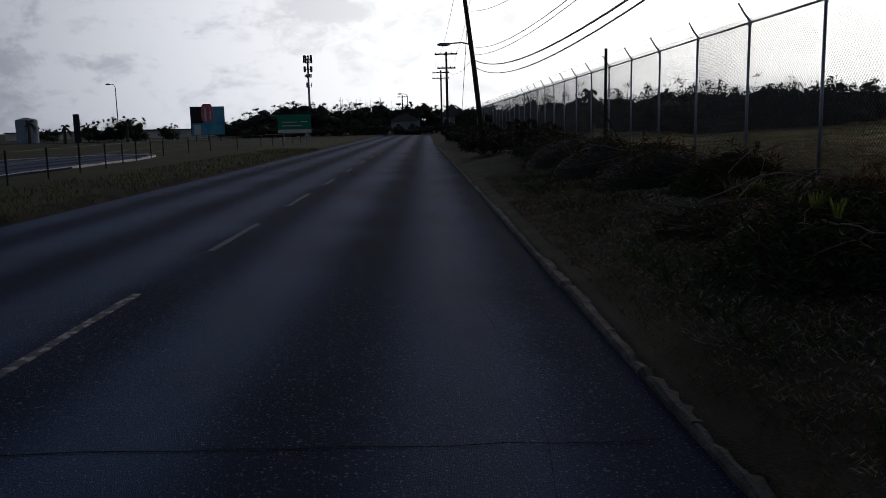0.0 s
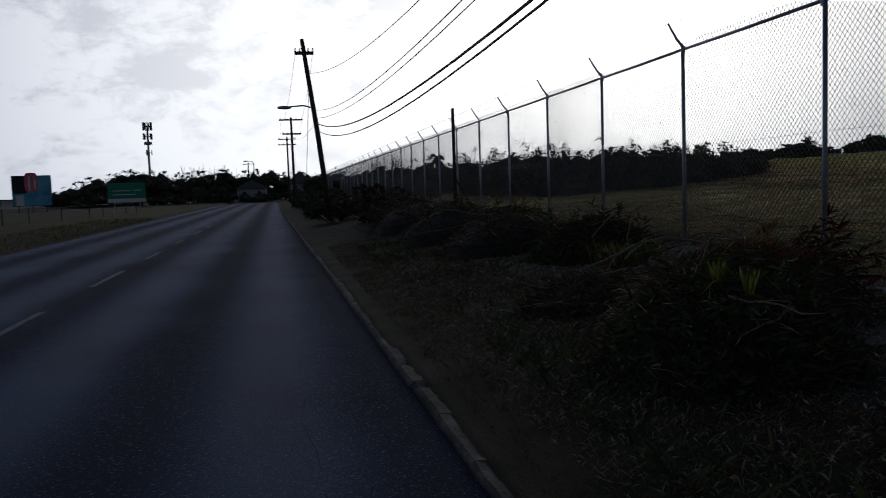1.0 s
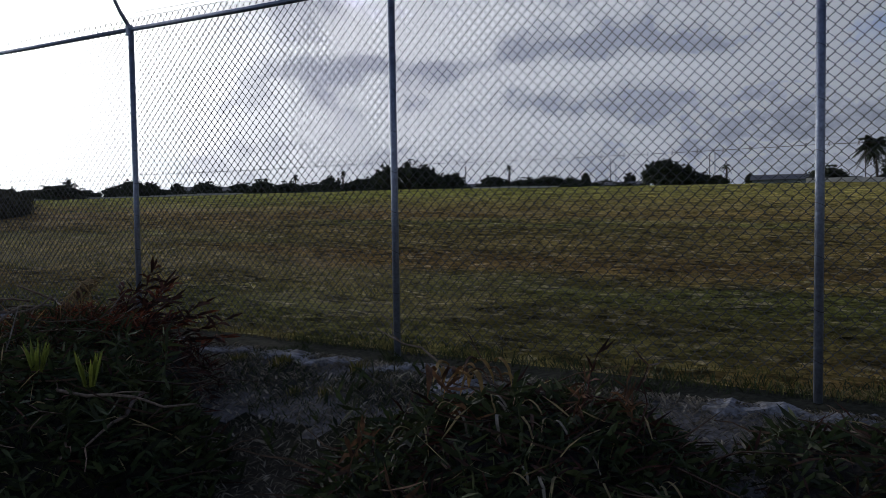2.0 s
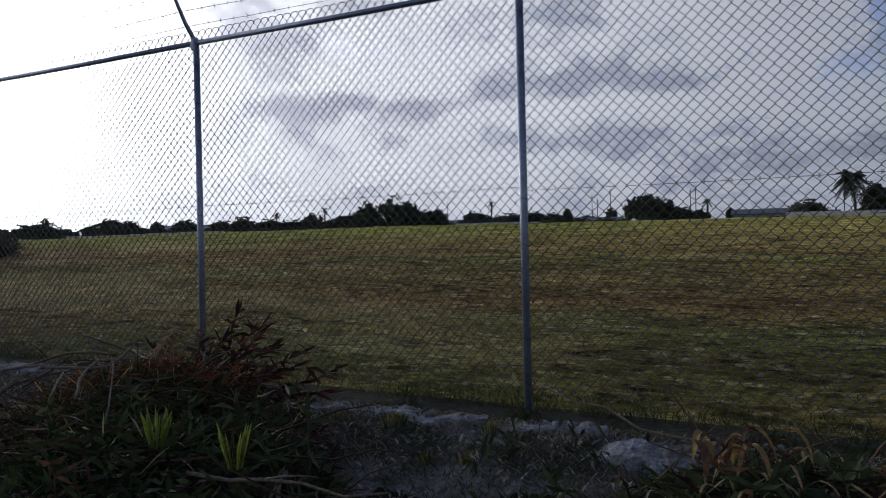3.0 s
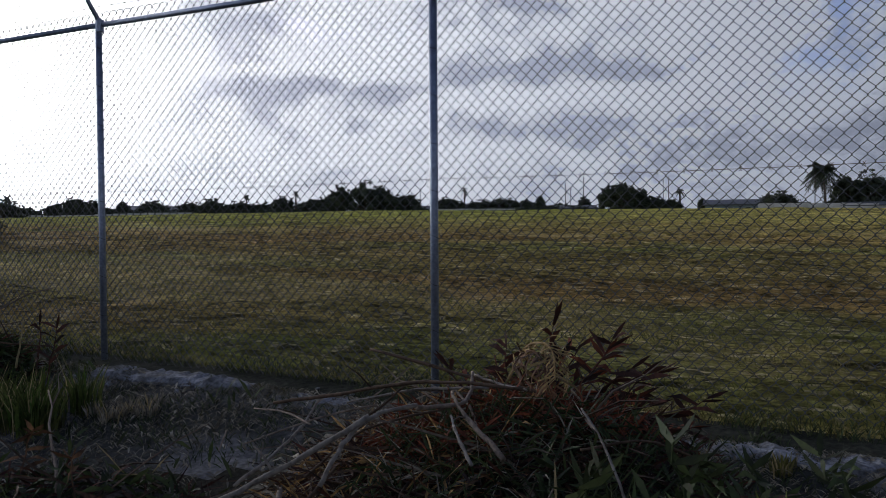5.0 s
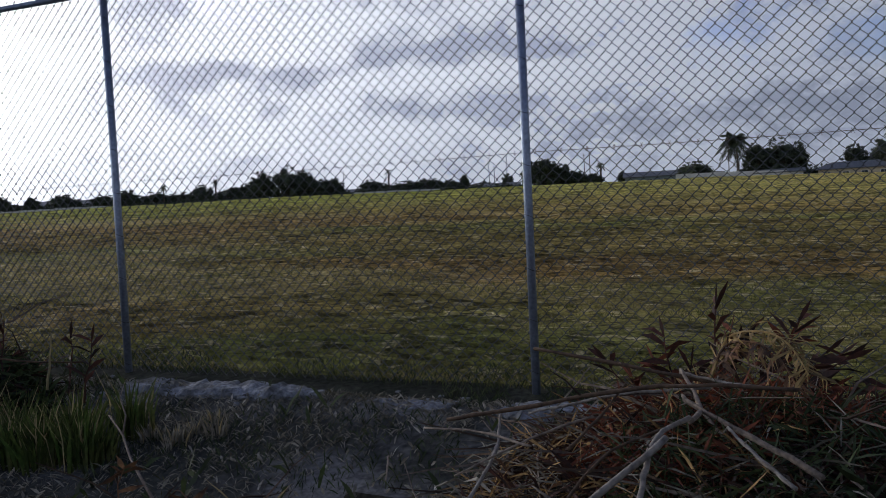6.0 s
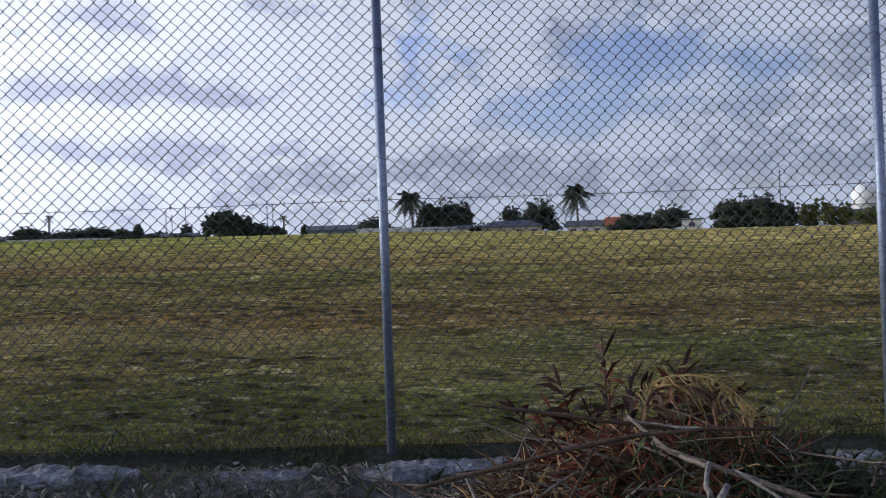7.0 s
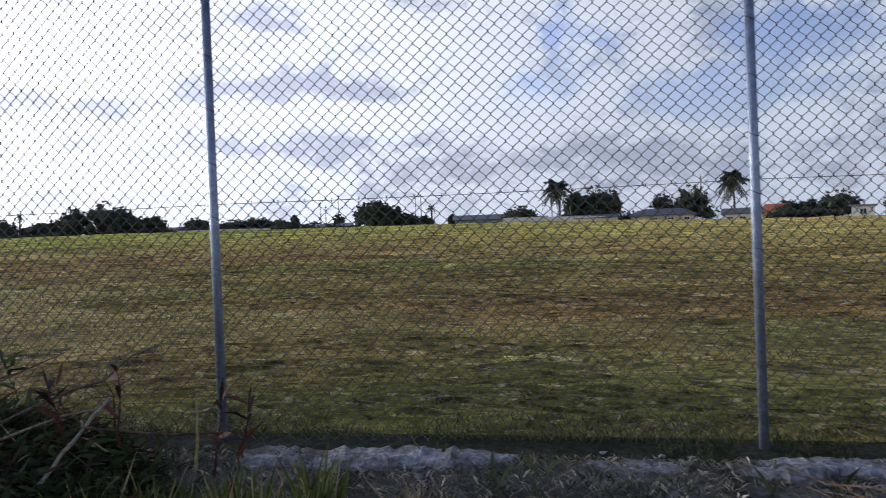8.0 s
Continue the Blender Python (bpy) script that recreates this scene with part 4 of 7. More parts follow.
def build_skyline():
    """The belt of trees beyond the field: bearing, width in degrees, top elevation, distance."""
    low_belt = [
        (32.4, 2.1, 1.91, 170), (33.6, 1.8, 1.81, 175), (35.6, 2.7, 2.30, 170), (37.1, 1.5, 1.81, 180), (38.8, 1.5, 2.08, 185), (39.9, 1.5, 2.58, 180), (41.0, 1.1, 2.36, 185), (41.9, 1.5, 1.88, 190),
        (42.7, 0.8, 2.23, 180), (44.6, 1.7, 2.36, 190), (46.9, 1.6, 2.29, 190), (48.2, 1.6, 2.53, 185), (49.9, 2.0, 2.34, 190), (51.6, 1.8, 2.27, 190), (53.0, 1.4, 2.70, 185), (54.9, 2.0, 2.47, 185),
    ]
    towards_sun = [
        (56.2, 1.6, 2.82, 180), (56.8, 1.3, 3.49, 176), (58.5, 2.0, 3.85, 175), (59.6, 1.4, 3.49, 177), (60.3, 1.6, 2.93, 175), (61.4, 1.7, 2.92, 180), (64.3, 1.4, 2.62, 185), (65.1, 0.9, 2.30, 185), (66.7, 2.0, 2.41, 185),
        (68.3, 1.8, 2.55, 185), (69.8, 1.6, 2.37, 188), (70.8, 0.6, 2.60, 188), (72.1, 1.3, 2.11, 190), (73.8, 0.7, 2.55, 185), (75.5, 1.4, 3.29, 165), (76.3, 1.7, 3.50, 164), (77.2, 1.7, 3.12, 166), (78.4, 1.7, 2.50, 167),
        (79.7, 1.0, 2.15, 172), (81.6, 0.5, 2.26, 176), (82.6, 1.5, 2.13, 180), (86.3, 2.0, 2.66, 166),
    ]
    behind_houses = [
        (91.5, 1.4, 3.79, 168), (93.0, 2.2, 3.91, 169), (94.0, 1.2, 3.53, 170), (97.3, 1.2, 3.10, 172), (99.3, 2.1, 3.60, 170), (105.4, 1.7, 2.29, 172), (108.1, 2.2, 2.72, 170), (106.6, 1.6, 2.2, 172),
        (111.8, 1.7, 2.90, 160), (112.6, 2.2, 3.21, 161), (114.0, 2.2, 3.12, 160), (115.2, 1.4, 2.62, 159), (124.5, 1.7, 3.65, 160), (125.7, 2.4, 3.40, 162), (127.4, 2.4, 3.35, 162), (130.0, 3.5, 3.4, 165),
        (134.0, 3.6, 3.2, 168), (139.0, 3.8, 3.0, 170),
    ]
    towards_sun = low_belt + towards_sun
    for k, (az, wide, el, r) in enumerate(towards_sun + behind_houses):
        eye = EARLY if k < len(towards_sun) else LATE
        x, y, z = far_spot(az, r, eye)
        h = max(2.2, el_height(el, r) - z)
        w = 2 * r * math.tan(radians(wide / 2)) * 1.35
        make_tree("tree", "dark green broad-crowned tree beyond the mown field", "tree", (x, y, z - 0.2), h, w, k + 5, leaf=0.20, count=4200, group="trees beyond the field")
    for k, (az, wide, el, r) in enumerate([(116.7, 1.6, 2.2, 158), (117.6, 1.8, 2.34, 158), (118.7, 1.4, 2.0, 158), (120.2, 1.9, 1.7, 156), (121.6, 2.1, 1.73, 157), (122.9, 1.7, 1.52, 158)]):
        x, y, z = far_spot(az, r, LATE)
        make_tree("bush", "yellowish green rounded bush at the field edge", "bush", (x, y, z - 0.1), el_height(el, r) - z, 2 * r * math.tan(radians(wide / 2)), k + 70, "foliage3", 0.22, 1500, "bushes beyond the field", "bush")
    # low hedge between the trees
    rnd = random.Random(77)
    az = 32.5
    while az < 128:
        r = 178 if az < 90 else 168
        if not (79.0 < az < 84.5 or 101 < az < 104.5 or 110 < az < 111.6 or 118.3 < az < 120.8):
            x, y, z = far_spot(az, r, EARLY if az < 90 else LATE)
            h = rnd.uniform(0.8, 1.5) if az < 90 else rnd.uniform(1.2, 2.2)
            make_tree("bush", "low dark hedge bush at the field edge", "bush", (x, y, z - 0.2), h, rnd.uniform(5.0, 7.5), int(az * 10), "foliage", 0.2, 700, "hedge beyond the field", "bush")
        az += rnd.uniform(1.2, 1.9)
    for az, el, r, seed, lean in ((90.42, 4.68, 165, 1, (0.4, 0.5)), (101.93, 4.63, 160, 2, (-0.3, 0.2))):
        x, y, z = far_spot(az, r, LATE)
        make_palm((x, y, z), el_height(el, r) - z - 2.5, seed, lean, 4.0, "coconut palms beyond the field", 28)
    for az, el, r, seed in ((50.52, 2.81, 185, 21), (53.83, 3.06, 183, 22), (65.52, 3.25, 182, 23), (36.0, 2.55, 172, 24), (80.14, 2.95, 172, 25)):
        x, y, z = far_spot(az, r, EARLY)
        make_palm((x, y, z), el_height(el, r) - z - 0.7, seed, (0.2, 0.1), 1.35, "small palms beyond the field", 14, "small far palm standing over the tree belt")


build_skyline()


def build_bushes():
    """Scrub inside the fence, and along the far verge."""
    rnd = random.Random(9)
    spots = [(8.5, 60, 2.9, 5.5), (9.6, 55, 2.7, 5), (10.2, 49, 2.9, 5), (11.0, 44, 2.7, 4.6), (11.8, 40, 2.6, 4.4), (12.6, 36.5, 2.4, 4.2), (14.0, 35.0, 2.3, 4.0), (15.4, 33.8, 2.2, 3.8), (16.8, 33.0, 2.0, 3.4),
             (13.5, 41, 2.7, 5), (16.0, 38.0, 2.3, 4.5), (18.4, 35.5, 2.1, 3.5), (20.0, 36.5, 1.9, 3.4), (8.0, 68, 2.8, 6), (9.5, 77, 2.8, 7), (22, 38.5, 1.8, 3.6), (24.5, 40.5, 1.6, 3.8)]
    for k, (x, y, h, w) in enumerate(spots):
        make_tree("bush", "dark tangled scrub bush behind the chain-link fence", "bush", (x, y, ground_z(x, y) - 0.65), h * 0.90 + 0.55, w, k + 100, "foliage2", 0.060, 5200, "scrub bushes behind the fence", "bush")
    for k in range(15):
        y = 26 + 4.2 * k
        x = 3.9 + 0.7 * math.sin(k * 2.1) - 0.004 * y
        make_tree("bush", "low dark roadside scrub on the verge", "bush", (x, y, ground_z(x, y) - 0.1), 1.05 + 0.25 * math.sin(k * 1.3), 2.6, k + 140, "foliage2", 0.08, 1500, "low scrub on the verge", "bush")


build_bushes()


# ---- brush piles and weeds on the verge ----
def crooked(rnd, a, b, n=5, wob=0.06):
    a, b = Vector(a), Vector(b)
    L = (b - a).length
    pts = [a.lerp(b, i / n) + Vector((rnd.uniform(-1, 1), rnd.uniform(-1, 1), rnd.uniform(-1, 1))) * (wob * L * (0.0 if i in (0, n) else 0.5)) for i in range(n + 1)]
    return pts


def branch_mesh(rnd, a, b, r0, r1, mat, forks=2):
    s = Soup()
    pts = crooked(rnd, a, b)
    n = len(pts) - 1
    s.tube(pts, [r0 + (r1 - r0) * i / n for i in range(n + 1)], 6)
    for _ in range(forks):
        k = rnd.randint(1, n - 1)
        d = (Vector(b) - Vector(a)).length
        tip = pts[k] + (Vector(b) - Vector(a)).normalized() * d * rnd.uniform(0.12, 0.3) + Vector((rnd.uniform(-1, 1), rnd.uniform(-1, 1), rnd.uniform(-0.3, 0.9))) * d * 0.14
        s.tube(crooked(rnd, pts[k], tip, 3, 0.1), [r1 * 1.1, r1 * 0.9, r1 * 0.7, r1 * 0.4], 5)
    return s.mesh("branch", mat, True)


def dry_shoot(rnd, root, tip, leaves, size, slim=0.125, fingers=4):
    """A cut shoot with curled dead leaves along it and a few finger-like ones at its tip."""
    s = Soup()
    pts = crooked(rnd, root, tip, 5, 0.08)
    s.tube(pts, [0.006, 0.005, 0.005, 0.004, 0.003, 0.002], 4, False)
    for i in range(leaves):
        f = (0.2 + 0.8 * rnd.random()) * 5
        k = min(4, int(f))
        p = pts[k].lerp(pts[k + 1], f - k)
        d = Vector((rnd.uniform(-1, 1), rnd.uniform(-1, 1), rnd.uniform(-0.9, 0.6))).normalized() * size * rnd.uniform(0.6, 1.3)
        s.blade(p, p + d, size * slim, Vector((0, 0, size * rnd.uniform(-0.1, 0.22))))
    for i in range(fingers):
        p = pts[5] if i % 2 else pts[4]
        d = Vector((rnd.uniform(-0.9, 0.9), rnd.uniform(-0.9, 0.9), rnd.uniform(0.1, 1.0))).normalized() * size * rnd.uniform(0.8, 1.3)
        s.blade(p, p + d, size * slim * 1.15, Vector((0, 0, -size * 0.06)))
    return s


def lance_shoot(rnd, root, tip, leaves, size):
    """A cut shoot whose stiff lance-shaped dead leaves stand out on both sides and at its tip."""
    s = Soup()
    pts = crooked(rnd, root, tip, 5, 0.07)
    s.tube(pts, [0.006, 0.0055, 0.005, 0.004, 0.003, 0.002], 4, False)
    ahead = (Vector(tip) - Vector(root)).normalized()
    turn = rnd.uniform(0, 2 * math.pi)
    for i in range(leaves):
        f = (0.35 + 0.65 * i / max(1, leaves - 1)) * 5
        k = min(4, int(f))
        p = pts[k].lerp(pts[k + 1], min(1.0, f - k))
        a = turn + math.pi * i + rnd.uniform(-0.7, 0.7)
        out = Vector((math.cos(a), math.sin(a), 0))
        d = (out * rnd.uniform(0.6, 1.1) + ahead * rnd.uniform(0.0, 0.9) + Vector((0, 0, rnd.uniform(-0.35, 0.25)))).normalized() * size * rnd.uniform(0.7, 1.3)
        s.blade(p, p + d, size * rnd.uniform(0.17, 0.24), Vector((0, 0, size * rnd.uniform(-0.02, 0.20))))
    s.blade(pts[5], pts[5] + ahead * size * 0.9, size * 0.16)
    return s


def limb_mesh(rnd, pts, r0, r1, mat, forks=1):
    """A bare branch along a smooth crooked line, with knots, and a broken side twig."""
    s = Soup()
    p = [Vector(q) for q in pts]
    line = []
    for i in range(len(p) - 1):
        a, b, c, d = p[max(0, i - 1)], p[i], p[i + 1], p[min(len(p) - 1, i + 2)]
        for k in range(5):
            u = k / 5
            line.append(0.5 * (2 * b + (c - a) * u + (2 * a - 5 * b + 4 * c - d) * u * u + (3 * b - a - 3 * c + d) * u ** 3))
    line.append(p[-1])
    line = [q + Vector((rnd.uniform(-1, 1), rnd.uniform(-1, 1), rnd.uniform(-1, 1))) * 0.5 * r0 for q in line]
    n = len(line) - 1
    s.tube(line, [(r0 + (r1 - r0) * i / n) * rnd.uniform(0.85, 1.18) for i in range(n + 1)], 8)
    for _ in range(forks):
        k = rnd.randint(1, n - 1)
        d = (line[-1] - line[0]).length
        tip = line[k] + Vector((rnd.uniform(-0.3, 0.3), rnd.uniform(-0.3, 0.3), rnd.uniform(0.0, 0.2))) * d * 0.5
        s.tube([line[k], line[k].lerp(tip, 0.5) + Vector((0, 0, 0.01)), tip], [r0 * 0.6, r0 * 0.45, r0 * 0.25], 5)
    return s.mesh("branch", mat, True)


def arching_frond(rnd, pts, leaflets, hang, width):
    """A dead frond bent over in an arch, its narrow leaflets hanging from the rib."""
    s = Soup()
    p = [Vector(q) for q in pts]
    line = []
    for i in range(len(p) - 1):
        a, b, c, d = p[max(0, i - 1)], p[i], p[i + 1], p[min(len(p) - 1, i + 2)]
        for k in range(6):
            u = k / 6
            line.append(0.5 * (2 * b + (c - a) * u + (2 * a - 5 * b + 4 * c - d) * u * u + (3 * b - a - 3 * c + d) * u ** 3))
    line.append(p[-1])
    n = len(line) - 1
    s.tube(line, [0.006 - 0.004 * i / n for i in range(n + 1)], 5)
    for i in range(leaflets):
        f = (0.10 + 0.90 * i / leaflets) * n
        k = min(n - 1, int(f))
        q = line[k].lerp(line[k + 1], f - k)
        along = (line[k + 1] - line[k]).normalized()
        out = along.cross(Vector((0, 0, 1))).normalized()
        for sx in (-1, 1):
            if rnd.random() < 0.12:
                continue
            L = hang * rnd.uniform(0.4, 1.35)
            d = (out * sx * rnd.uniform(0.1, 0.6) + along * rnd.uniform(0.3, 1.1) + Vector((0, 0, rnd.uniform(-1.0, 0.05)))).normalized()
            s.blade(q, q + d * L, width * rnd.uniform(0.7, 1.3), out * sx * rnd.uniform(0.05, 0.3) * L + Vector((0, 0, 0.15 * L * rnd.random())), along)
    return s


def mound(rnd, cx, cy, rx, ry, h):
    """Height of a heap over the ground at its plan place."""
    def z(x, y):
        d = ((x - cx) / rx) ** 2 + ((y - cy) / ry) ** 2
        return ground_z(x, y) + h * max(0.0, 1 - d) ** 0.7
    return z


def litter_heap(name, label, parent, rnd, cx, cy, rx, ry, zf, count, length, width, mat, flat=0.6, lift=0.0):
    s = Soup()
    for _ in range(count):
        a, d = rnd.uniform(0, 2 * math.pi), math.sqrt(rnd.random())
        x, y = cx + rx * d * math.cos(a), cy + ry * d * math.sin(a)
        z = zf(x, y) + lift + rnd.uniform(-0.05, 0.03)
        t = rnd.uniform(0, 2 * math.pi)
        L = length * rnd.uniform(0.5, 1.5)
        dv = Vector((math.cos(t), math.sin(t), rnd.gauss(0.05, 1 - flat))).normalized() * L
        s.blade((x, y, z), Vector((x, y, z)) + dv, width * rnd.uniform(0.6, 1.4), Vector((0, 0, rnd.uniform(-0.03, 0.1) * L)))
    ob = part(name, s.mesh(name, mat), parent, label)
    return tagged(ob, kind="stuff")


def twig_heap(parent, rnd, cx, cy, rx, ry, zf, count, length, mat, label, name="twig_litter"):
    s = Soup()
    for _ in range(count):
        a, d = rnd.uniform(0, 2 * math.pi), math.sqrt(rnd.random())
        x, y = cx + rx * d * math.cos(a), cy + ry * d * math.sin(a)
        z = zf(x, y) + rnd.uniform(-0.03, 0.06)
        t = rnd.uniform(0, 2 * math.pi)
        L = length * rnd.uniform(0.4, 1.4)
        e = Vector((x, y, z)) + Vector((math.cos(t), math.sin(t), rnd.gauss(0.02, 0.22))) * L
        s.tube(crooked(rnd, (x, y, z), e, 3, 0.1), [0.0055, 0.005, 0.0035, 0.002], 3, False)
    return tagged(part(name, s.mesh(name, mat), parent, label), kind="stuff")


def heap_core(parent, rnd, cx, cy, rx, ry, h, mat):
    """The packed inside of a heap, darkened to stand for shade in its gaps."""
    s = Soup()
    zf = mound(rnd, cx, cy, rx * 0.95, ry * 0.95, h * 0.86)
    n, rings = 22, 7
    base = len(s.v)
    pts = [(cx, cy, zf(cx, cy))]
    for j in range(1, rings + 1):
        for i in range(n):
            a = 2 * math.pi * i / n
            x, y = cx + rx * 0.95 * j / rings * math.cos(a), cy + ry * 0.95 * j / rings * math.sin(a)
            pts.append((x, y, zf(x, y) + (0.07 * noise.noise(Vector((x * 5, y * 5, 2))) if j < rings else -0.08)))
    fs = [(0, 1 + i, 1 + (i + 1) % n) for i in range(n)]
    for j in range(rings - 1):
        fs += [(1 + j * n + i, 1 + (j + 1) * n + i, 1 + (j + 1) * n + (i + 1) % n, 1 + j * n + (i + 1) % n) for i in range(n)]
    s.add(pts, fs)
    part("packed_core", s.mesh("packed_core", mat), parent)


def pile_a():
    """The heap of dead palm fronds and branches beside the fence."""
    rnd = random.Random(31)
    cx, cy, rx, ry, h = 4.30, 8.10, 0.90, 1.0, 0.48
    pile = thing("brush_pile", "heap of dry branches and dead brown palm fronds beside fence", "brush pile", group="cut brush heaps on the verge")
    zf = mound(rnd, cx, cy, rx, ry, h)
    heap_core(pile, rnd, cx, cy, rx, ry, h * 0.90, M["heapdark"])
    # tan litter keeps to the +y side; dark strips put shade on the rest
    litter_heap("dead_leaf_litter", "mat of dead brown leaf strips", pile, rnd, cx, 8.45, rx * 1.08, 0.75, zf, 1700, 0.11, 0.009, M["deadleaf"], 0.45)
    litter_heap("dark_leaf_litter", "very dark leaf strips standing for shade between the twigs", pile, rnd, cx, cy, rx * 1.05, ry * 1.05, zf, 3400, 0.12, 0.010, M["darkleaf"], 0.45)
    litter_heap("dry_strip_litter", "pale dry leaf strips", pile, rnd, cx, 8.40, rx, 0.68, zf, 800, 0.16, 0.006, M["greystraw"], 0.6, 0.02)
    litter_heap("gold_strip_litter", "golden dry palm strips", pile, rnd, cx, 8.55, rx, 0.55, zf, 1000, 0.13, 0.007, M["goldstrip"], 0.45, 0.02)
    litter_heap("green_leaf_litter", "dark green leaves caught in the heap", pile, rnd, 3.90, 7.72, 0.66, 0.75, zf, 2800, 0.12, 0.008, M["weed"], 0.3, 0.035)
    for qx, qy in ((4.2, 8.30), (4.75, 8.35), (4.5, 7.9)):
        litter_heap("red_leaf_litter", "tuft of reddish dead leaves", pile, rnd, qx, qy, 0.26, 0.28, zf, 520, 0.09, 0.009, M["redleaf"], 0.3, 0.03)
    twig_heap(pile, rnd, cx, 8.35, rx, 0.78, zf, 190, 0.34, M["twig"], "thin brown twigs")
    twig_heap(pile, rnd, cx, 8.45, rx, 0.68, zf, 80, 0.42, M["bark"], "thin pale twigs", "pale_twig_litter")
    for pts, r0, r1, mat in TOP_BRANCHES + FRONT_BRANCHES:
        part("branch", limb_mesh(rnd, pts, r0, r1, M[mat]), pile, {"twig": "dark bare branch", "bark": "grey-brown bare branch", "palewood": "bleached bare branch"}[mat])
    for root, tip, n, size in PILE_A_SHOOTS:
        for j in range(3):
            q = Vector((rnd.uniform(-0.10, 0.10), rnd.uniform(-0.14, 0.14), 0)) * (0.0 if j == 0 else 1.0)
            s = lance_shoot(rnd, root, Vector(tip) + q + Vector((0, 0, rnd.uniform(-0.16, -0.04) * (j > 0))), n, size)
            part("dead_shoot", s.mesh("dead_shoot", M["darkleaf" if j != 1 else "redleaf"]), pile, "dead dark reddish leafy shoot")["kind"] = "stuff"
    s = Soup()
    for _ in range(260):     # tan strap leaves hanging down the front of the heap
        a = rnd.uniform(1.2, 3.3)
        x, y = cx + rx * math.cos(a) * rnd.uniform(0.75, 1.12), cy + ry * math.sin(a) * rnd.uniform(0.75, 1.12)
        z = zf(x, y) + rnd.uniform(0.0, 0.08)
        L = rnd.uniform(0.08, 0.20)
        d = Vector((math.cos(a) * rnd.uniform(0.2, 1.0) + rnd.uniform(-0.5, 0.5), math.sin(a) * rnd.uniform(0.2, 1.0) + rnd.uniform(-0.5, 0.5), rnd.uniform(-0.9, 0.2))).normalized() * L
        s.blade((x, y, z), Vector((x, y, z)) + d, rnd.uniform(0.008, 0.018), Vector((0, 0, 0.22 * L)))
    part("strap_leaves", s.mesh("strap_leaves", M["greystraw"]), pile, "tan curled strap leaves")["kind"] = "stuff"
    for pts, leaflets, hang, mat in PILE_A_FRONDS:
        s = arching_frond(rnd, pts, leaflets, hang, 0.013)
        part("frond", s.mesh("frond", M[mat]), pile, "yellowing arched palm frond with hanging leaflets" if mat == "yellowdead" else "dead brown arched palm frond")["kind"] = "stuff"
    return pile


TOP_BRANCHES = [
    (((4.53, 8.79, 1.028), (4.45, 8.262, 0.953), (4.40, 7.998, 0.93)), 0.0056, 0.0076, "twig"),
    (((4.44, 8.276, 0.968), (4.36, 8.13, 0.955), (4.30, 8.013, 0.955)), 0.0050, 0.0040, "palewood"),
    (((4.05, 7.937, 1.01), (4.10, 8.308, 0.997), (4.15, 8.70, 0.915), (4.14, 8.99, 0.86)), 0.0056, 0.0069, "twig"),
    (((4.30, 8.76, 0.85), (4.30, 8.449, 0.923), (4.35, 8.178, 0.941)), 0.0040, 0.0053, "palewood"),
    (((4.42, 8.274, 0.984), (4.20, 8.204, 0.92), (3.85, 8.211, 0.965)), 0.0059, 0.0079, "bark"),
    (((4.20, 8.26, 0.947), (4.00, 8.114, 0.913), (3.80, 7.906, 0.853)), 0.0059, 0.0086, "bark"),
]
FRONT_BRANCHES = [
    (((3.62, 8.25, 0.985), (3.47, 8.42, 0.865), (3.31, 8.60, 0.76), (3.22, 8.76, 0.70)), 0.0080, 0.0070, "palewood"),
    (((3.66, 8.60, 0.71), (3.46, 8.48, 0.71), (3.27, 8.38, 0.70)), 0.0080, 0.0100, "bark"),
    (((3.84, 8.215, 0.975), (3.68, 8.28, 0.965), (3.55, 8.30, 0.91), (3.45, 8.31, 0.82)), 0.0059, 0.0076, "palewood"),
    (((4.21, 8.83, 0.868), (4.05, 8.80, 0.80), (3.90, 8.82, 0.73), (3.76, 8.87, 0.66)), 0.0046, 0.0073, "palewood"),
    (((3.90, 8.124, 0.936), (3.80, 8.05, 0.89), (3.714, 7.97, 0.847)), 0.0040, 0.0066, "palewood"),
    (((3.813, 7.679, 1.017), (3.74, 7.60, 0.95), (3.628, 7.505, 0.82)), 0.0026, 0.0040, "palewood"),
    (((3.66, 8.40, 0.80), (3.55, 8.42, 0.74), (3.42, 8.45, 0.66)), 0.0040, 0.0066, "twig"),
    (((4.00, 8.567, 0.826), (4.12, 8.48, 0.91), (4.20, 8.418, 0.984)), 0.0053, 0.0033, "twig"),
    (((4.10, 9.19, 0.74), (4.03, 9.17, 0.68)), 0.0033, 0.0026, "bark"),
    (((4.10, 9.053, 0.84), (4.02, 8.85, 0.86), (3.90, 8.653, 0.86)), 0.0033, 0.0040, "bark"),
    (((3.78, 8.842, 0.80), (3.95, 8.66, 0.87), (4.10, 8.508, 0.90)), 0.0026, 0.0040, "bark"),
    (((4.30, 8.683, 0.855), (4.41, 8.63, 0.91), (4.50, 8.582, 0.973)), 0.0033, 0.0020, "bark"),
    (((3.72, 8.55, 0.74), (3.86, 8.42, 0.87), (4.02, 8.20, 0.93)), 0.0040, 0.0033, "twig"),
    (((3.95, 7.72, 0.86), (4.20, 7.55, 0.84), (4.50, 7.30, 0.66)), 0.0046, 0.0033, "twig"),
]
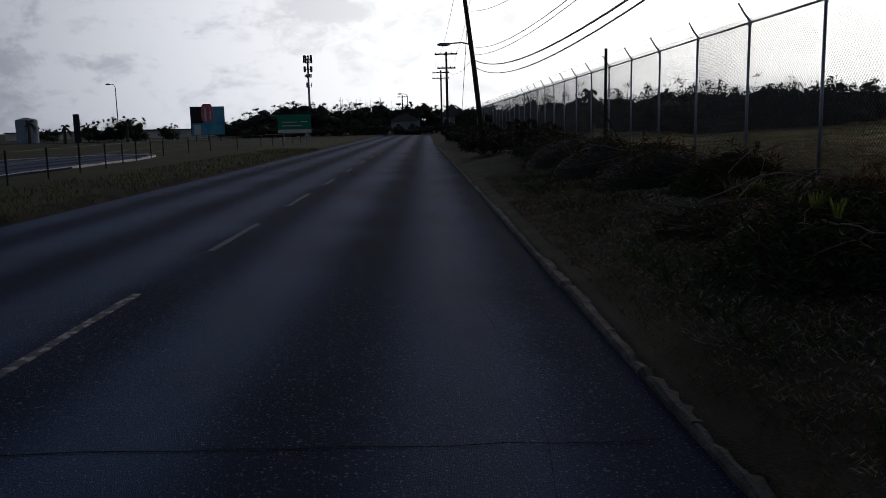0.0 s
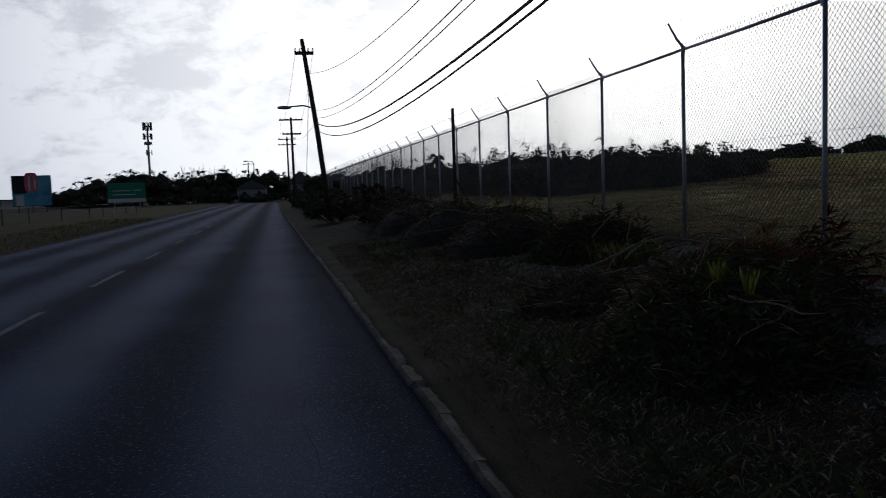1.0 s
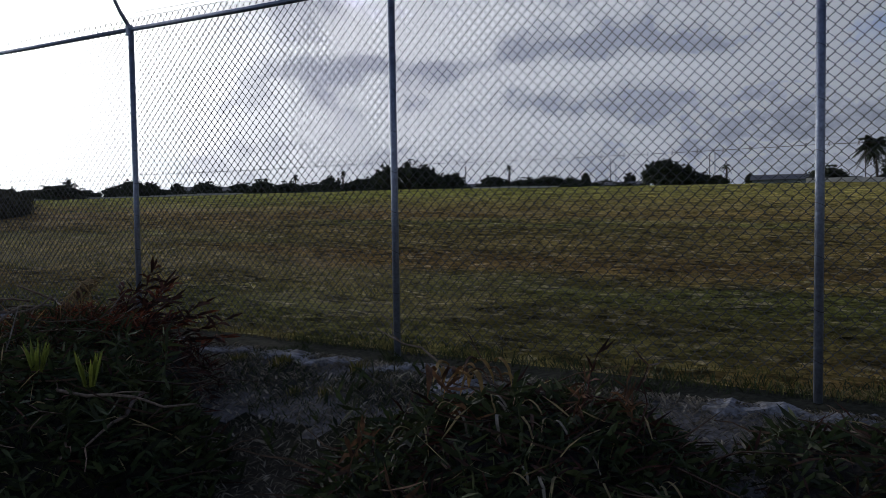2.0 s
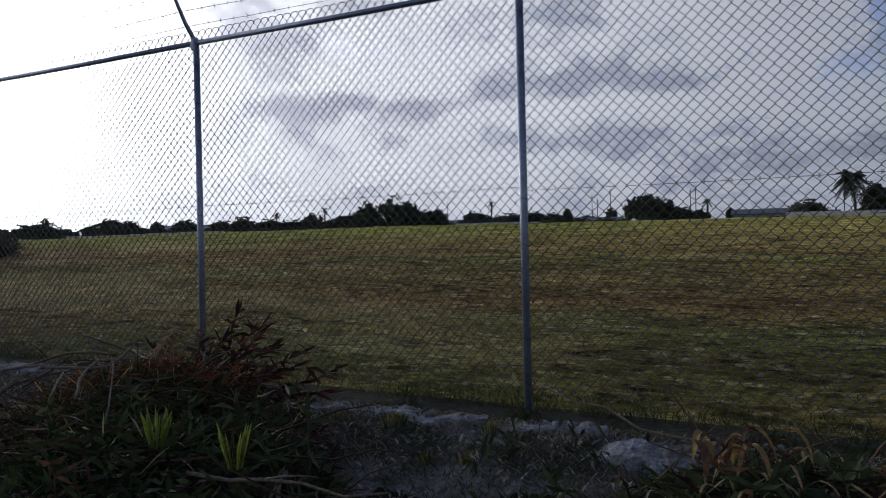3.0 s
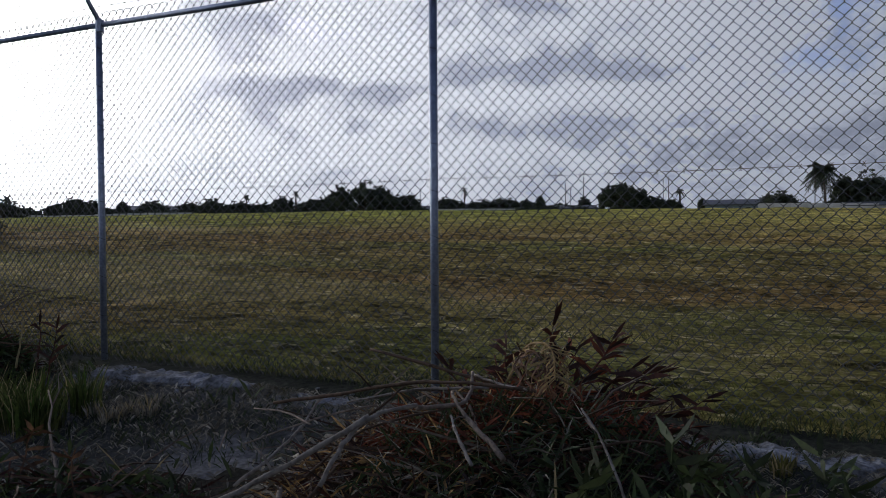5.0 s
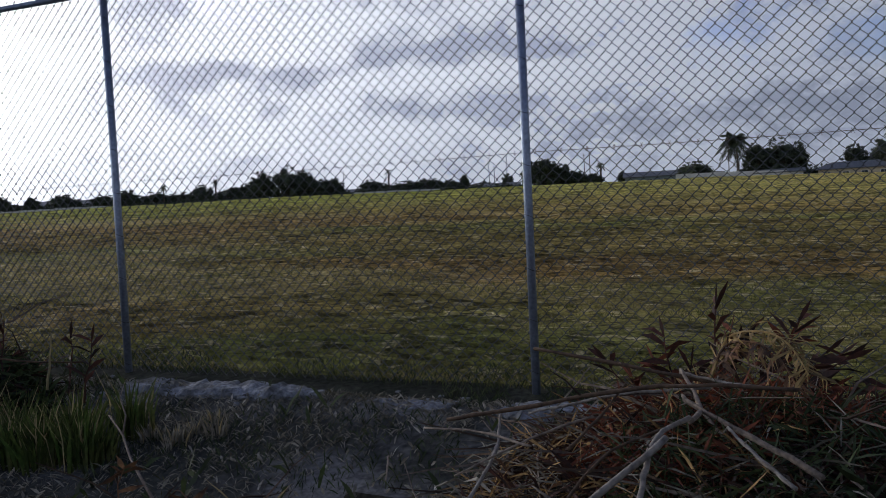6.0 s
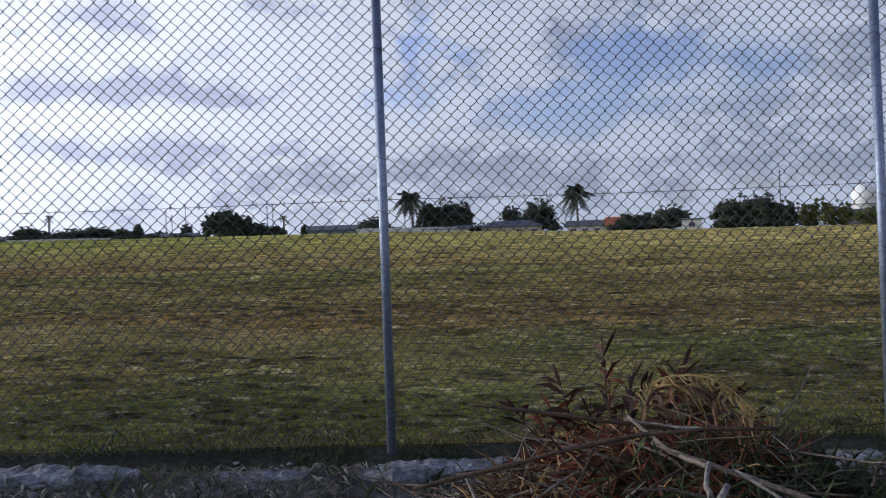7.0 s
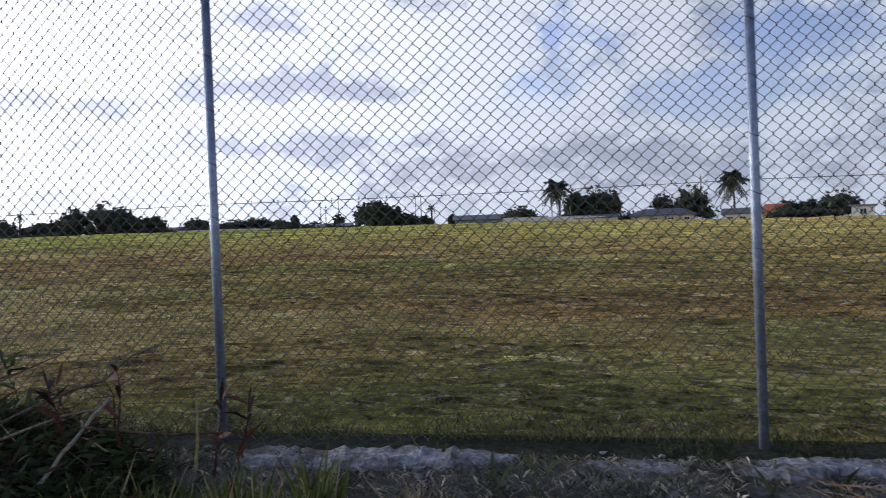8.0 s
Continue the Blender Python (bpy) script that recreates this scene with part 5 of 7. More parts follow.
PILE_A_SHOOTS = [
    ((4.95, 8.20, 0.68), (5.14, 8.18, 1.11), 13, 0.110),
    ((4.90, 8.30, 0.68), (5.05, 8.38, 0.99), 13, 0.110),
    ((4.85, 8.10, 0.70), (5.01, 7.88, 1.06), 13, 0.110),
    ((4.80, 8.05, 0.70), (4.90, 7.73, 0.94), 13, 0.110),
    ((4.90, 8.40, 0.68), (4.85, 8.58, 0.92), 8, 0.105),
    ((4.95, 8.10, 0.66), (5.20, 7.72, 0.90), 13, 0.110),
    ((4.95, 7.95, 0.64), (5.20, 7.52, 0.80), 13, 0.110),
    ((4.85, 8.25, 0.70), (4.90, 8.08, 0.98), 13, 0.110),
]
PILE_A_FRONDS = [
    (((4.55, 8.185, 0.93), (4.60, 8.127, 1.059), (4.50, 8.024, 1.097), (4.40, 7.95, 1.076), (4.27, 7.90, 1.005)), 46, 0.12, "yellowdead"),
    (((4.55, 8.20, 0.90), (4.58, 8.14, 1.03), (4.48, 8.05, 1.065), (4.38, 7.98, 1.04), (4.27, 7.93, 0.96)), 40, 0.12, "deadleaf"),
]
pile_a()


def green_heap(name, label, cx, cy, rx, ry, h, seed, leaves, shoots, dead=0.25):
    rnd = random.Random(seed)
    pile = thing(name, label, "brush pile", group="cut brush heaps on the verge")
    zf = mound(rnd, cx, cy, rx, ry, h)
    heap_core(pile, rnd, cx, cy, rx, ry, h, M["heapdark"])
    litter_heap("leaf_litter", "dull green long leaves", pile, rnd, cx, cy, rx * 1.05, ry * 1.05, zf, int(leaves * (1 - dead)), 0.085, 0.019, M["weed"], 0.35)
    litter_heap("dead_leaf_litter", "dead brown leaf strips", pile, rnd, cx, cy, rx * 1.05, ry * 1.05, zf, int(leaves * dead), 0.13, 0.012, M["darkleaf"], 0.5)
    litter_heap("dry_strip_litter", "pale dry stalks", pile, rnd, cx, cy, rx, ry, zf, int(leaves * 0.014), 0.13, 0.007, M["straw"], 0.3, 0.02)
    twig_heap(pile, rnd, cx, cy, rx, ry, zf, 60, 0.45, M["twig"], "thin brown twigs")
    for _ in range(shoots):
        a, d = rnd.uniform(0, 2 * math.pi), math.sqrt(rnd.random())
        x, y = cx + rx * 0.8 * d * math.cos(a), cy + ry * 0.8 * d * math.sin(a)
        z = zf(x, y) - 0.05
        tip = (x + rnd.uniform(-0.2, 0.2), y + rnd.uniform(-0.2, 0.2), z + rnd.uniform(0.14, 0.30))
        s = dry_shoot(rnd, (x, y, z), tip, 11, 0.10, 0.19)
        part("leafy_shoot", s.mesh("leafy_shoot", M["weed" if rnd.random() > dead else "deadleaf"]), pile)["kind"] = "stuff"
    for _ in range(6):
        a, d = rnd.uniform(0, 2 * math.pi), math.sqrt(rnd.random()) * 0.8
        x, y = cx + rx * d * math.cos(a), cy + ry * d * math.sin(a)
        t = rnd.uniform(0, 2 * math.pi)
        L = rnd.uniform(0.5, 1.1)
        p = Vector((x, y, zf(x, y) + 0.02))
        q = p + Vector((math.cos(t) * L, math.sin(t) * L, rnd.uniform(-0.25, 0.25)))
        q.z = max(q.z, ground_z(q.x, q.y) + 0.02)
        part("branch", branch_mesh(rnd, p, q, rnd.uniform(0.007, 0.013), 0.004, M["bark"], 1), pile, "pale bare branch")
    return pile


green_heap("brush_pile", "low heap of dark green cut leaves and stalks", 3.62, 7.25, 0.75, 0.95, 0.52, 41, 5600, 16, 0.07)
green_heap("brush_pile", "low scatter of dark cut leaves and twigs on the verge", 3.72, 9.75, 0.62, 0.85, 0.15, 48, 2600, 5, 0.35)
green_heap("brush_pile", "low dark green weeds and cut leaves by the fence", 4.80, 3.45, 0.62, 0.80, 0.13, 49, 2600, 6, 0.15)
heap_c = green_heap("brush_pile", "heap of green and brown cut leaves below the fence", 4.15, 5.0, 0.95, 0.85, 0.34, 42, 5200, 9, 0.22)
heap_b = green_heap("brush_pile", "green leafy heap with brown shoots at the fence", 4.80, 12.50, 0.75, 0.86, 0.44, 43, 6200, 12, 0.12)
green_heap("brush_pile", "dark heap of cut greenery on the verge", 4.4, 15.2, 1.0, 1.5, 0.6, 44, 2200, 12, 0.45)
green_heap("brush_pile", "dark heap of cut greenery on the verge", 4.3, 18.8, 1.1, 1.7, 0.65, 45, 2000, 10, 0.5)
green_heap("brush_pile", "dark heap of cut greenery on the verge", 4.2, 23.0, 1.1, 1.9, 0.7, 46, 1800, 8, 0.5)
green_heap("brush_pile", "low heap of dark green cut leaves and stalks", 4.3, 1.6, 0.8, 1.1, 0.32, 47, 1800, 10, 0.3)


def brown_shoots(pile, spots, seed):
    rnd = random.Random(seed)
    for x, y, z in spots:
        for j in range(3):
            s = dry_shoot(rnd, (x - 0.1, y, ground_z(x, y) + 0.12), (x + rnd.uniform(-0.1, 0.1), y + rnd.uniform(-0.12, 0.12), z - 0.08 * j), 14, 0.09)
            part("dead_shoot", s.mesh("dead_shoot", M["deadleaf" if j else "darkleaf"]), pile, "dead brown leafy shoot")["kind"] = "stuff"


rnd_b = random.Random(65)
part("branch", limb_mesh(rnd_b, ((4.62, 12.02, 0.66), (4.70, 11.91, 0.83), (4.85, 11.79, 1.02)), 0.010, 0.006, M["palewood"]), heap_b, "bleached bare branch")
part("branch", limb_mesh(rnd_b, ((4.88, 11.46, 0.72), (4.92, 11.47, 0.87), (4.95, 11.48, 1.0)), 0.006, 0.004, M["straw"], 0), heap_b, "pale dry stalk")
part("branch", limb_mesh(rnd_b, ((4.75, 11.85, 0.92), (4.90, 11.60, 0.86), (5.02, 11.35, 0.84)), 0.005, 0.005, M["twig"]), heap_b, "dark bare branch")
for root, tip in (((4.92, 11.80, 0.80), (4.95, 11.82, 1.11)), ((5.00, 11.44, 0.66), (5.00, 11.40, 0.97)), ((5.02, 11.36, 0.62), (5.04, 11.30, 0.95)), ((4.86, 11.98, 0.78), (4.83, 12.04, 1.06))):
    s_b = lance_shoot(rnd_b, root, tip, 8, 0.11)
    part("dead_shoot", s_b.mesh("dead_shoot", M["darkleaf"]), heap_b, "dead dark leafy shoot")["kind"] = "stuff"
brown_shoots(heap_c, [(4.38, 4.80, 0.88), (4.5, 4.55, 0.86)], 62)


def curled_leaf(rnd, root, out, length, width):
    """A broad dead leaf that arches over and hangs down, its edges rolled in."""
    s = Soup()
    root, out = Vector(root), Vector(out).normalized()
    side = out.cross(Vector((0, 0, 1))).normalized()
    n, rows = 7, []
    for i in range(n + 1):
        u = i / n
        c = root + out * length * (0.75 * u - 0.15 * u * u) + Vector((0, 0, length * (0.75 * u - 1.25 * u * u)))
        c += side * 0.06 * length * math.sin(5 * u + rnd.uniform(0, 0.6))
        w = width * (0.25 + 1.5 * u * (1 - u) + 0.25 * (1 - u)) * (1 if i < n else 0.1)
        lift = Vector((0, 0, 0.35 * w))
        rows += [c - side * w * 0.5 + lift, c, c + side * w * 0.5 + lift]
    s.add(rows, [(3 * i + k, 3 * i + k + 1, 3 * i + k + 4, 3 * i + k + 3) for i in range(n) for k in range(2)])
    return s


rnd_c = random.Random(66)
for _ in range(16):        # a clump of broad curled leaves on the heap
    x, y = rnd_c.gauss(4.16, 0.05), rnd_c.gauss(5.14, 0.07)
    a = rnd_c.uniform(0, 2 * math.pi)
    s_c = curled_leaf(rnd_c, (x, y, rnd_c.uniform(0.78, 0.87)), (math.cos(a), math.sin(a), 0), rnd_c.uniform(0.10, 0.20), rnd_c.uniform(0.022, 0.042))
    part("curled_leaf", s_c.mesh("curled_leaf", M[rnd_c.choice(("yellowdead", "goldstrip", "deadleaf"))], True), heap_c, "yellow-brown curled dead leaf")
for _ in range(34):        # tan straps lying over its front
    x, y = rnd_c.uniform(3.75, 4.35), rnd_c.uniform(4.35, 5.45)
    a = rnd_c.uniform(2.2, 4.6)
    z = ground_z(x, y) + 0.34 * max(0.0, 1 - ((x - 4.15) / 0.95) ** 2 - ((y - 5.0) / 0.85) ** 2) ** 0.7 + 0.02
    s_c = curled_leaf(rnd_c, (x, y, z), (math.cos(a), math.sin(a), 0), rnd_c.uniform(0.14, 0.32), rnd_c.uniform(0.010, 0.018))
    part("strap_leaf", s_c.mesh("strap_leaf", M[rnd_c.choice(("greystraw", "straw", "weed"))], True), heap_c, "tan drooping strap leaf")


def grass_tuft(x, y, tall, seed, n=46, mat0="tuft"):
    """A clump of tall grass with a few dry stalks in it."""
    rnd = random.Random(seed)
    t = thing("grass_tuft", "tuft of tall yellow-green grass with dry stalks", "grass", (x, y, ground_z(x, y)), 0, "grass tufts on the verge")
    for name, mat, count, w, grow in (("grass_clump", mat0, n, 0.018 if tall > 0.15 else 0.010, 1.0), ("dry_clump", "straw", n // 6, 0.009, 1.15)):
        s = Soup()
        for _ in range(count):
            a, d = rnd.uniform(0, 2 * math.pi), rnd.uniform(0, 0.03 + tall * 0.3)
            root = Vector((math.cos(a) * d, math.sin(a) * d, -0.02))
            L = tall * grow * rnd.uniform(0.55, 1.1)
            b = a + rnd.uniform(-0.7, 0.7)
            out = rnd.uniform(0.05, 0.45)
            tip = root + Vector((math.cos(b) * out, math.sin(b) * out, 1.0)).normalized() * L
            s.blade(root, tip, w * rnd.uniform(0.7, 1.2), Vector((-math.cos(b), -math.sin(b), 0.4)) * 0.08 * L)
        tagged(part(name, s.mesh(name, M[mat]), t), kind="stuff")


rnd_tuft = random.Random(71)
for i in range(22):        # the green strip below the second post
    grass_tuft(4.75 + rnd_tuft.uniform(-0.20, 0.22), 10.95 + 0.85 * i / 21 + rnd_tuft.uniform(-0.05, 0.05), rnd_tuft.uniform(0.22, 0.34), 500 + i, 60)
for i in range(7):
    grass_tuft(4.95 + rnd_tuft.uniform(-0.2, 0.2), rnd_tuft.uniform(10.4, 10.95), rnd_tuft.uniform(0.08, 0.14), 560 + i, 40, "greystraw")
for i in range(9):
    grass_tuft(rnd_tuft.uniform(5.0, 5.65), rnd_tuft.uniform(4.0, 14.5), rnd_tuft.uniform(0.05, 0.10), 540 + i, 40, "greenblade")


def young_palm(at, seed, n=24, L=0.11):
    rnd = random.Random(seed)
    x, y = at
    t = thing("weed_plant", "young yellow-green plant with sword-shaped leaves", "plant", (x, y, ground_z(x, y) + YOUNG_LIFT), 0, "young yellow-green plants")
    for _ in range(n):
        a = rnd.uniform(0, 2 * math.pi)
        tip = Vector((math.cos(a) * L * 0.55, math.sin(a) * L * 0.55, L * rnd.uniform(0.6, 1.1)))
        s = Soup()
        s.blade((math.cos(a) * 0.02, math.sin(a) * 0.02, -0.05), tip, 0.016, Vector((0, 0, 0.012)))
        part("leaf", s.mesh("leaf", M["yellowgreen"]), t)
    return t


YOUNG_LIFT = 0.60
young_palm((3.55, 7.14), 1)
young_palm((3.53, 6.74), 2)


# ---- grass, straw and weeds ----
def blades(name, label, count, area, mat, seed, length, width, lean, dense=None):
    rnd = random.Random(seed)
    (x0, x1), (y0, y1) = area
    s = Soup()
    made = 0
    while made < count:
        x = x0 + (x1 - x0) * (rnd.random() ** 1.6)
        y = rnd.uniform(y0, y1)
        made += 1
        if noise.noise(Vector((x * 0.9, y * 0.9, seed))) + 0.5 * noise.noise(Vector((x * 3.1, y * 3.1, seed))) < dense:
            continue
        z = ground_z(x, y)
        a = rnd.uniform(0, 2 * math.pi)
        L = length * rnd.uniform(0.5, 1.5)
        up = rnd.uniform(*lean)
        d = Vector((math.cos(a), math.sin(a), up)).normalized() * L
        s.blade((x, y, z), Vector((x, y, z + 0.02)) + d, width, Vector((0, 0, 0.1 * L)))
    return tagged(new(name, s.mesh(name, mat)), label, "grass", kind="stuff")


blades("field_grass", "short green and dry mown grass of the field", 90000, ((5.85, 17), (-1, 26)), M["greenblade"], 1, 0.038, 0.006, (0.2, 1.4), -0.35)
blades("field_straw", "pale cut straw lying on the mown field", 60000, ((5.9, 20), (-2, 28)), M["straw"], 2, 0.055, 0.005, (0.0, 0.35), 0.12)
# these dark green blades also deepen the painted shade at the fence foot
blades("fence_line_grass", "taller dark grass along the foot of the fence", 9000, ((5.80, 6.2), (0, 24)), M["weed"], 8, 0.05, 0.006, (0.4, 1.8), -0.25)
blades("verge_grass", "sparse dull grass on the dusty verge", 22000, ((5.6, 2.1), (0, 24)), M["dullblade"], 3, 0.032, 0.005, (0.1, 0.8), 0.05)
blades("verge_straw", "dry stalks scattered on the dusty verge", 80000, ((5.6, 2.2), (0, 22)), M["greystraw"], 4, 0.042, 0.005, (-0.05, 0.22), -0.40)
blades("kerbside_grass", "thin dull grass and dead leaves behind the kerb", 26000, ((3.6, 1.95), (1, 22)), M["dullblade"], 16, 0.030, 0.006, (0.0, 0.6), -0.2)
blades("kerbside_straw", "dark dead stalks scattered behind the kerb", 12000, ((3.6, 1.95), (1, 20)), M["deadleaf"], 17, 0.045, 0.008, (-0.05, 0.3), -0.1)
blades("leaf_flecks", "pale curled dead leaves scattered on the verge", 6000, ((5.6, 2.6), (1, 18)), M["paleleaf"], 14, 0.036, 0.014, (0.0, 0.5), -0.6)
blades("verge_sward", "low dark green grass in patches below the fence", 20000, ((5.75, 4.6), (2, 18)), M["weed"], 15, 0.040, 0.006, (0.1, 1.0), 0.16)
blades("verge_weeds", "dark broad-leaved weeds on the verge", 5000, ((2.5, 5.6), (1, 20)), M["weed"], 5, 0.11, 0.02, (0.3, 1.5), 0.12)
blades("opposite_verge_grass", "dull yellow-green grass along the opposite verge", 9000, ((-6.3, -10), (6, 55)), M["dullblade"], 6, 0.10, 0.015, (0.8, 2.4), -0.3)


def field_swathes(count, seed):
    """Low ridges of cut grass lying in broken rows along the fence, thinning out up the slope."""
    rnd = random.Random(seed)
    s = Soup()
    for _ in range(count):
        x = 6.1 * (140 / 6.1) ** (rnd.random() ** 0.85)
        y = rnd.uniform(7 - 1.0 * x, 7 + 1.5 * x)
        if noise.noise(Vector((x * 0.25, y * 0.07, seed))) + 0.4 * noise.noise(Vector((x * 0.9, y * 0.3, 5))) < -0.12:
            continue
        far = 1 + x / 22
        L = rnd.uniform(0.12, 0.55) * far
        w = rnd.uniform(0.03, 0.085) * (1 + x / 30)
        h = rnd.uniform(0.010, 0.032) * (1 + x / 34)
        t = rnd.gauss(0, 0.16)
        c, q = math.cos(t), math.sin(t)
        z0 = ground_z(x, y)
        slope = (ground_z(x + 1, y) - ground_z(x - 1, y)) / 2
        climb = (ground_z(x, y + 1) - ground_z(x, y - 1)) / 2
        pts = []
        for u, v, up in ((-L, 0, -0.2), (-L * 0.4, -w, -0.4), (-L * 0.45, 0.1 * w, rnd.uniform(0.7, 1.1)), (-L * 0.4, w, -0.4), (L * 0.45, -w, -0.4), (L * 0.4, 0, rnd.uniform(0.7, 1.1)), (L * 0.42, w, -0.4), (L, 0, -0.2)):
            dx, dy = v * c - u * q, v * q + u * c
            pts.append((x + dx, y + dy, z0 + slope * dx + climb * dy + up * h))
        s.add(pts, [(0, 2, 1), (0, 3, 2), (1, 2, 5, 4), (2, 3, 6, 5), (4, 5, 7), (5, 6, 7)])
    return tagged(new("field_swathes", s.mesh("field_swathes", M["swathe"])), "low rows of cut drying grass on the field", "grass", kind="stuff")


field_swathes(52000, 12)


# ---- poles and cables ----
def guy(soup, a, b, r):
    soup.tube([a, b], r, 4, False)


def utility_pole(at, height, lean, arms, label, lamp=None, radius=0.14):
    x, y = at
    t = thing("utility_pole", label, "utility pole", (x, y, ground_z(x, y)), 0, "utility poles along the road")
    top = Vector((lean[0], lean[1], height))
    s = Soup()
    s.tube([(0, 0, -0.6), top * 0.5, top], [radius, radius * 0.88, radius * 0.7], 9)
    part("pole", s.mesh("pole", M["pole"], True), t)
    for z, half in arms:
        p = top * (z / height)
        s = Soup()
        s.box((p.x - half, p.y - 0.05, p.z - 0.06), (p.x + half, p.y + 0.05, p.z + 0.06), 0.01)
        arm = part("crossarm", s.mesh("crossarm", M["pole"]), t)
        for f in (-0.92, -0.45, 0.45, 0.92):
            s = Soup()
            for q in range(3):
                s.tube([(p.x + half * f, p.y, p.z + 0.06 + 0.05 * q), (p.x + half * f, p.y, p.z + 0.09 + 0.05 * q)], 0.045 - 0.008 * q, 7)
            part("insulator", s.mesh("insulator", M["cable"]), arm)
    if lamp:
        z, reach = lamp
        p = top * (z / height)
        s = Soup()
        s.tube([p, p + Vector((-reach * 0.4, 0, 0.10)), p + Vector((-reach, 0, 0.06))], 0.03, 6)
        arm = part("lamp_arm", s.mesh("lamp_arm", M["steel"], True), t)
        s = Soup()
        q = p + Vector((-reach - 0.2, 0, 0.03))
        lump(s, q, 1.0, 1, 2, 0.0, (0.30, 0.13, 0.075))
        part("lamp_head", s.mesh("lamp_head", M["steel"], True), arm)
    return t


def sagging(a, b, sag, n=26):
    a, b = Vector(a), Vector(b)
    return [a.lerp(b, i / n) + Vector((0, 0, -4 * sag * (i / n) * (1 - i / n))) for i in range(n + 1)]


LEAN_POLE, LEAN_BY = (3.03, 36.0), -0.90
utility_pole(LEAN_POLE, 7.3, (LEAN_BY, 0.2), [(6.75, 0.38)], "dark leaning timber utility pole with street lamp", (4.55, 0.95), 0.12)
utility_pole((2.42, 74.0), 7.6, (-0.05, 0), [(7.4, 1.0), (6.2, 0.8)], "timber utility pole with two crossarms", None, 0.13)
utility_pole((2.5, 108.0), 8.2, (0, 0), [(7.9, 1.1), (7.2, 1.1)], "timber utility pole with two crossarms", None, 0.14)
utility_pole((-4.2, 165.0), 7.5, (0, 0), [(7.2, 1.0)], "far timber utility pole with crossarm", None, 0.16)
utility_pole((3.4, -9.0), 6.9, (0.0, 0), [(6.2, 1.9), (4.6, 1.3)], "dark timber utility pole on the verge", None, 0.15)


def cables():
    gz = ground_z(*LEAN_POLE)
    def on(z):
        return Vector((LEAN_POLE[0] + LEAN_BY * z / 7.3, LEAN_POLE[1] + 0.2 * z / 7.3, gz + z))
    for z0, bx, z1, sag, r, label in ((3.95, 3.27, 4.34, 1.39, 0.016, "thick black overhead cable"), (3.66, 3.0, 4.22, 1.41, 0.012, "thick black overhead cable"),
                                      (4.14, 3.7, 5.02, 1.19, 0.008, "thin overhead power line"), (4.48, 3.27, 4.64, 1.24, 0.008, "thin overhead power line"), (5.95, 4.62, 6.4, 1.75, 0.008, "thin overhead power line")):
        s = Soup()
        s.tube(sagging(on(z0), Vector((bx, -9.0, z1)), sag), r, 5)
        thing("overhead_cable", label, "cable", group="cables along the road", me=s.mesh("overhead_cable", M["cable"]))
    for z0, z1, dx in ((6.75, 7.3, 0.35), (6.75, 7.3, -0.35), (4.0, 6.0, 0.0)):
        s = Soup()
        s.tube(sagging(on(z0) + Vector((dx, 0, 0)), (2.42 + dx * 2.1, 74, ground_z(2.42, 74) + z1), 0.5), 0.008, 4)
        thing("overhead_cable", "thin overhead power line", "cable", group="cables along the road", me=s.mesh("overhead_cable", M["cable"]))
    for dx in (-0.9, 0.9):
        s = Soup()
        s.tube(sagging((2.42 + dx, 74, ground_z(2.42, 74) + 7.4), (2.5 + dx, 108, ground_z(2.5, 108) + 8.0), 0.4), 0.008, 4)
        thing("overhead_cable", "thin overhead power line", "cable", group="cables along the road", me=s.mesh("overhead_cable", M["cable"]))
    s = Soup()
    guy(s, on(5.6), Vector((2.2, 43, ground_z(2.2, 43) + 0.1)), 0.012)
    thing("guy_wire", "slanting guy wire of the leaning pole", "cable", me=s.mesh("guy_wire", M["cable"]))


cables()


def brace_post():
    """A taller lone post with a slanting brace near the fence."""
    x, y = 4.79, 20.44
    t = thing("marker_post", "thin dark upright post with a slanting brace", "post", (x, y, ground_z(x, y)))
    h = 3.17 - ground_z(x, y)
    s = Soup()
    s.tube([(0, 0, -0.4), (0, 0, h)], [0.045, 0.036], 8)
    part("post", s.mesh("post", M["pole"], True), t)
    s = Soup()
    s.tube([(0, 0, h * 0.42), (0.55, -0.3, 0.0)], 0.02, 6)
    part("brace", s.mesh("brace", M["pole"]), t)


brace_post()


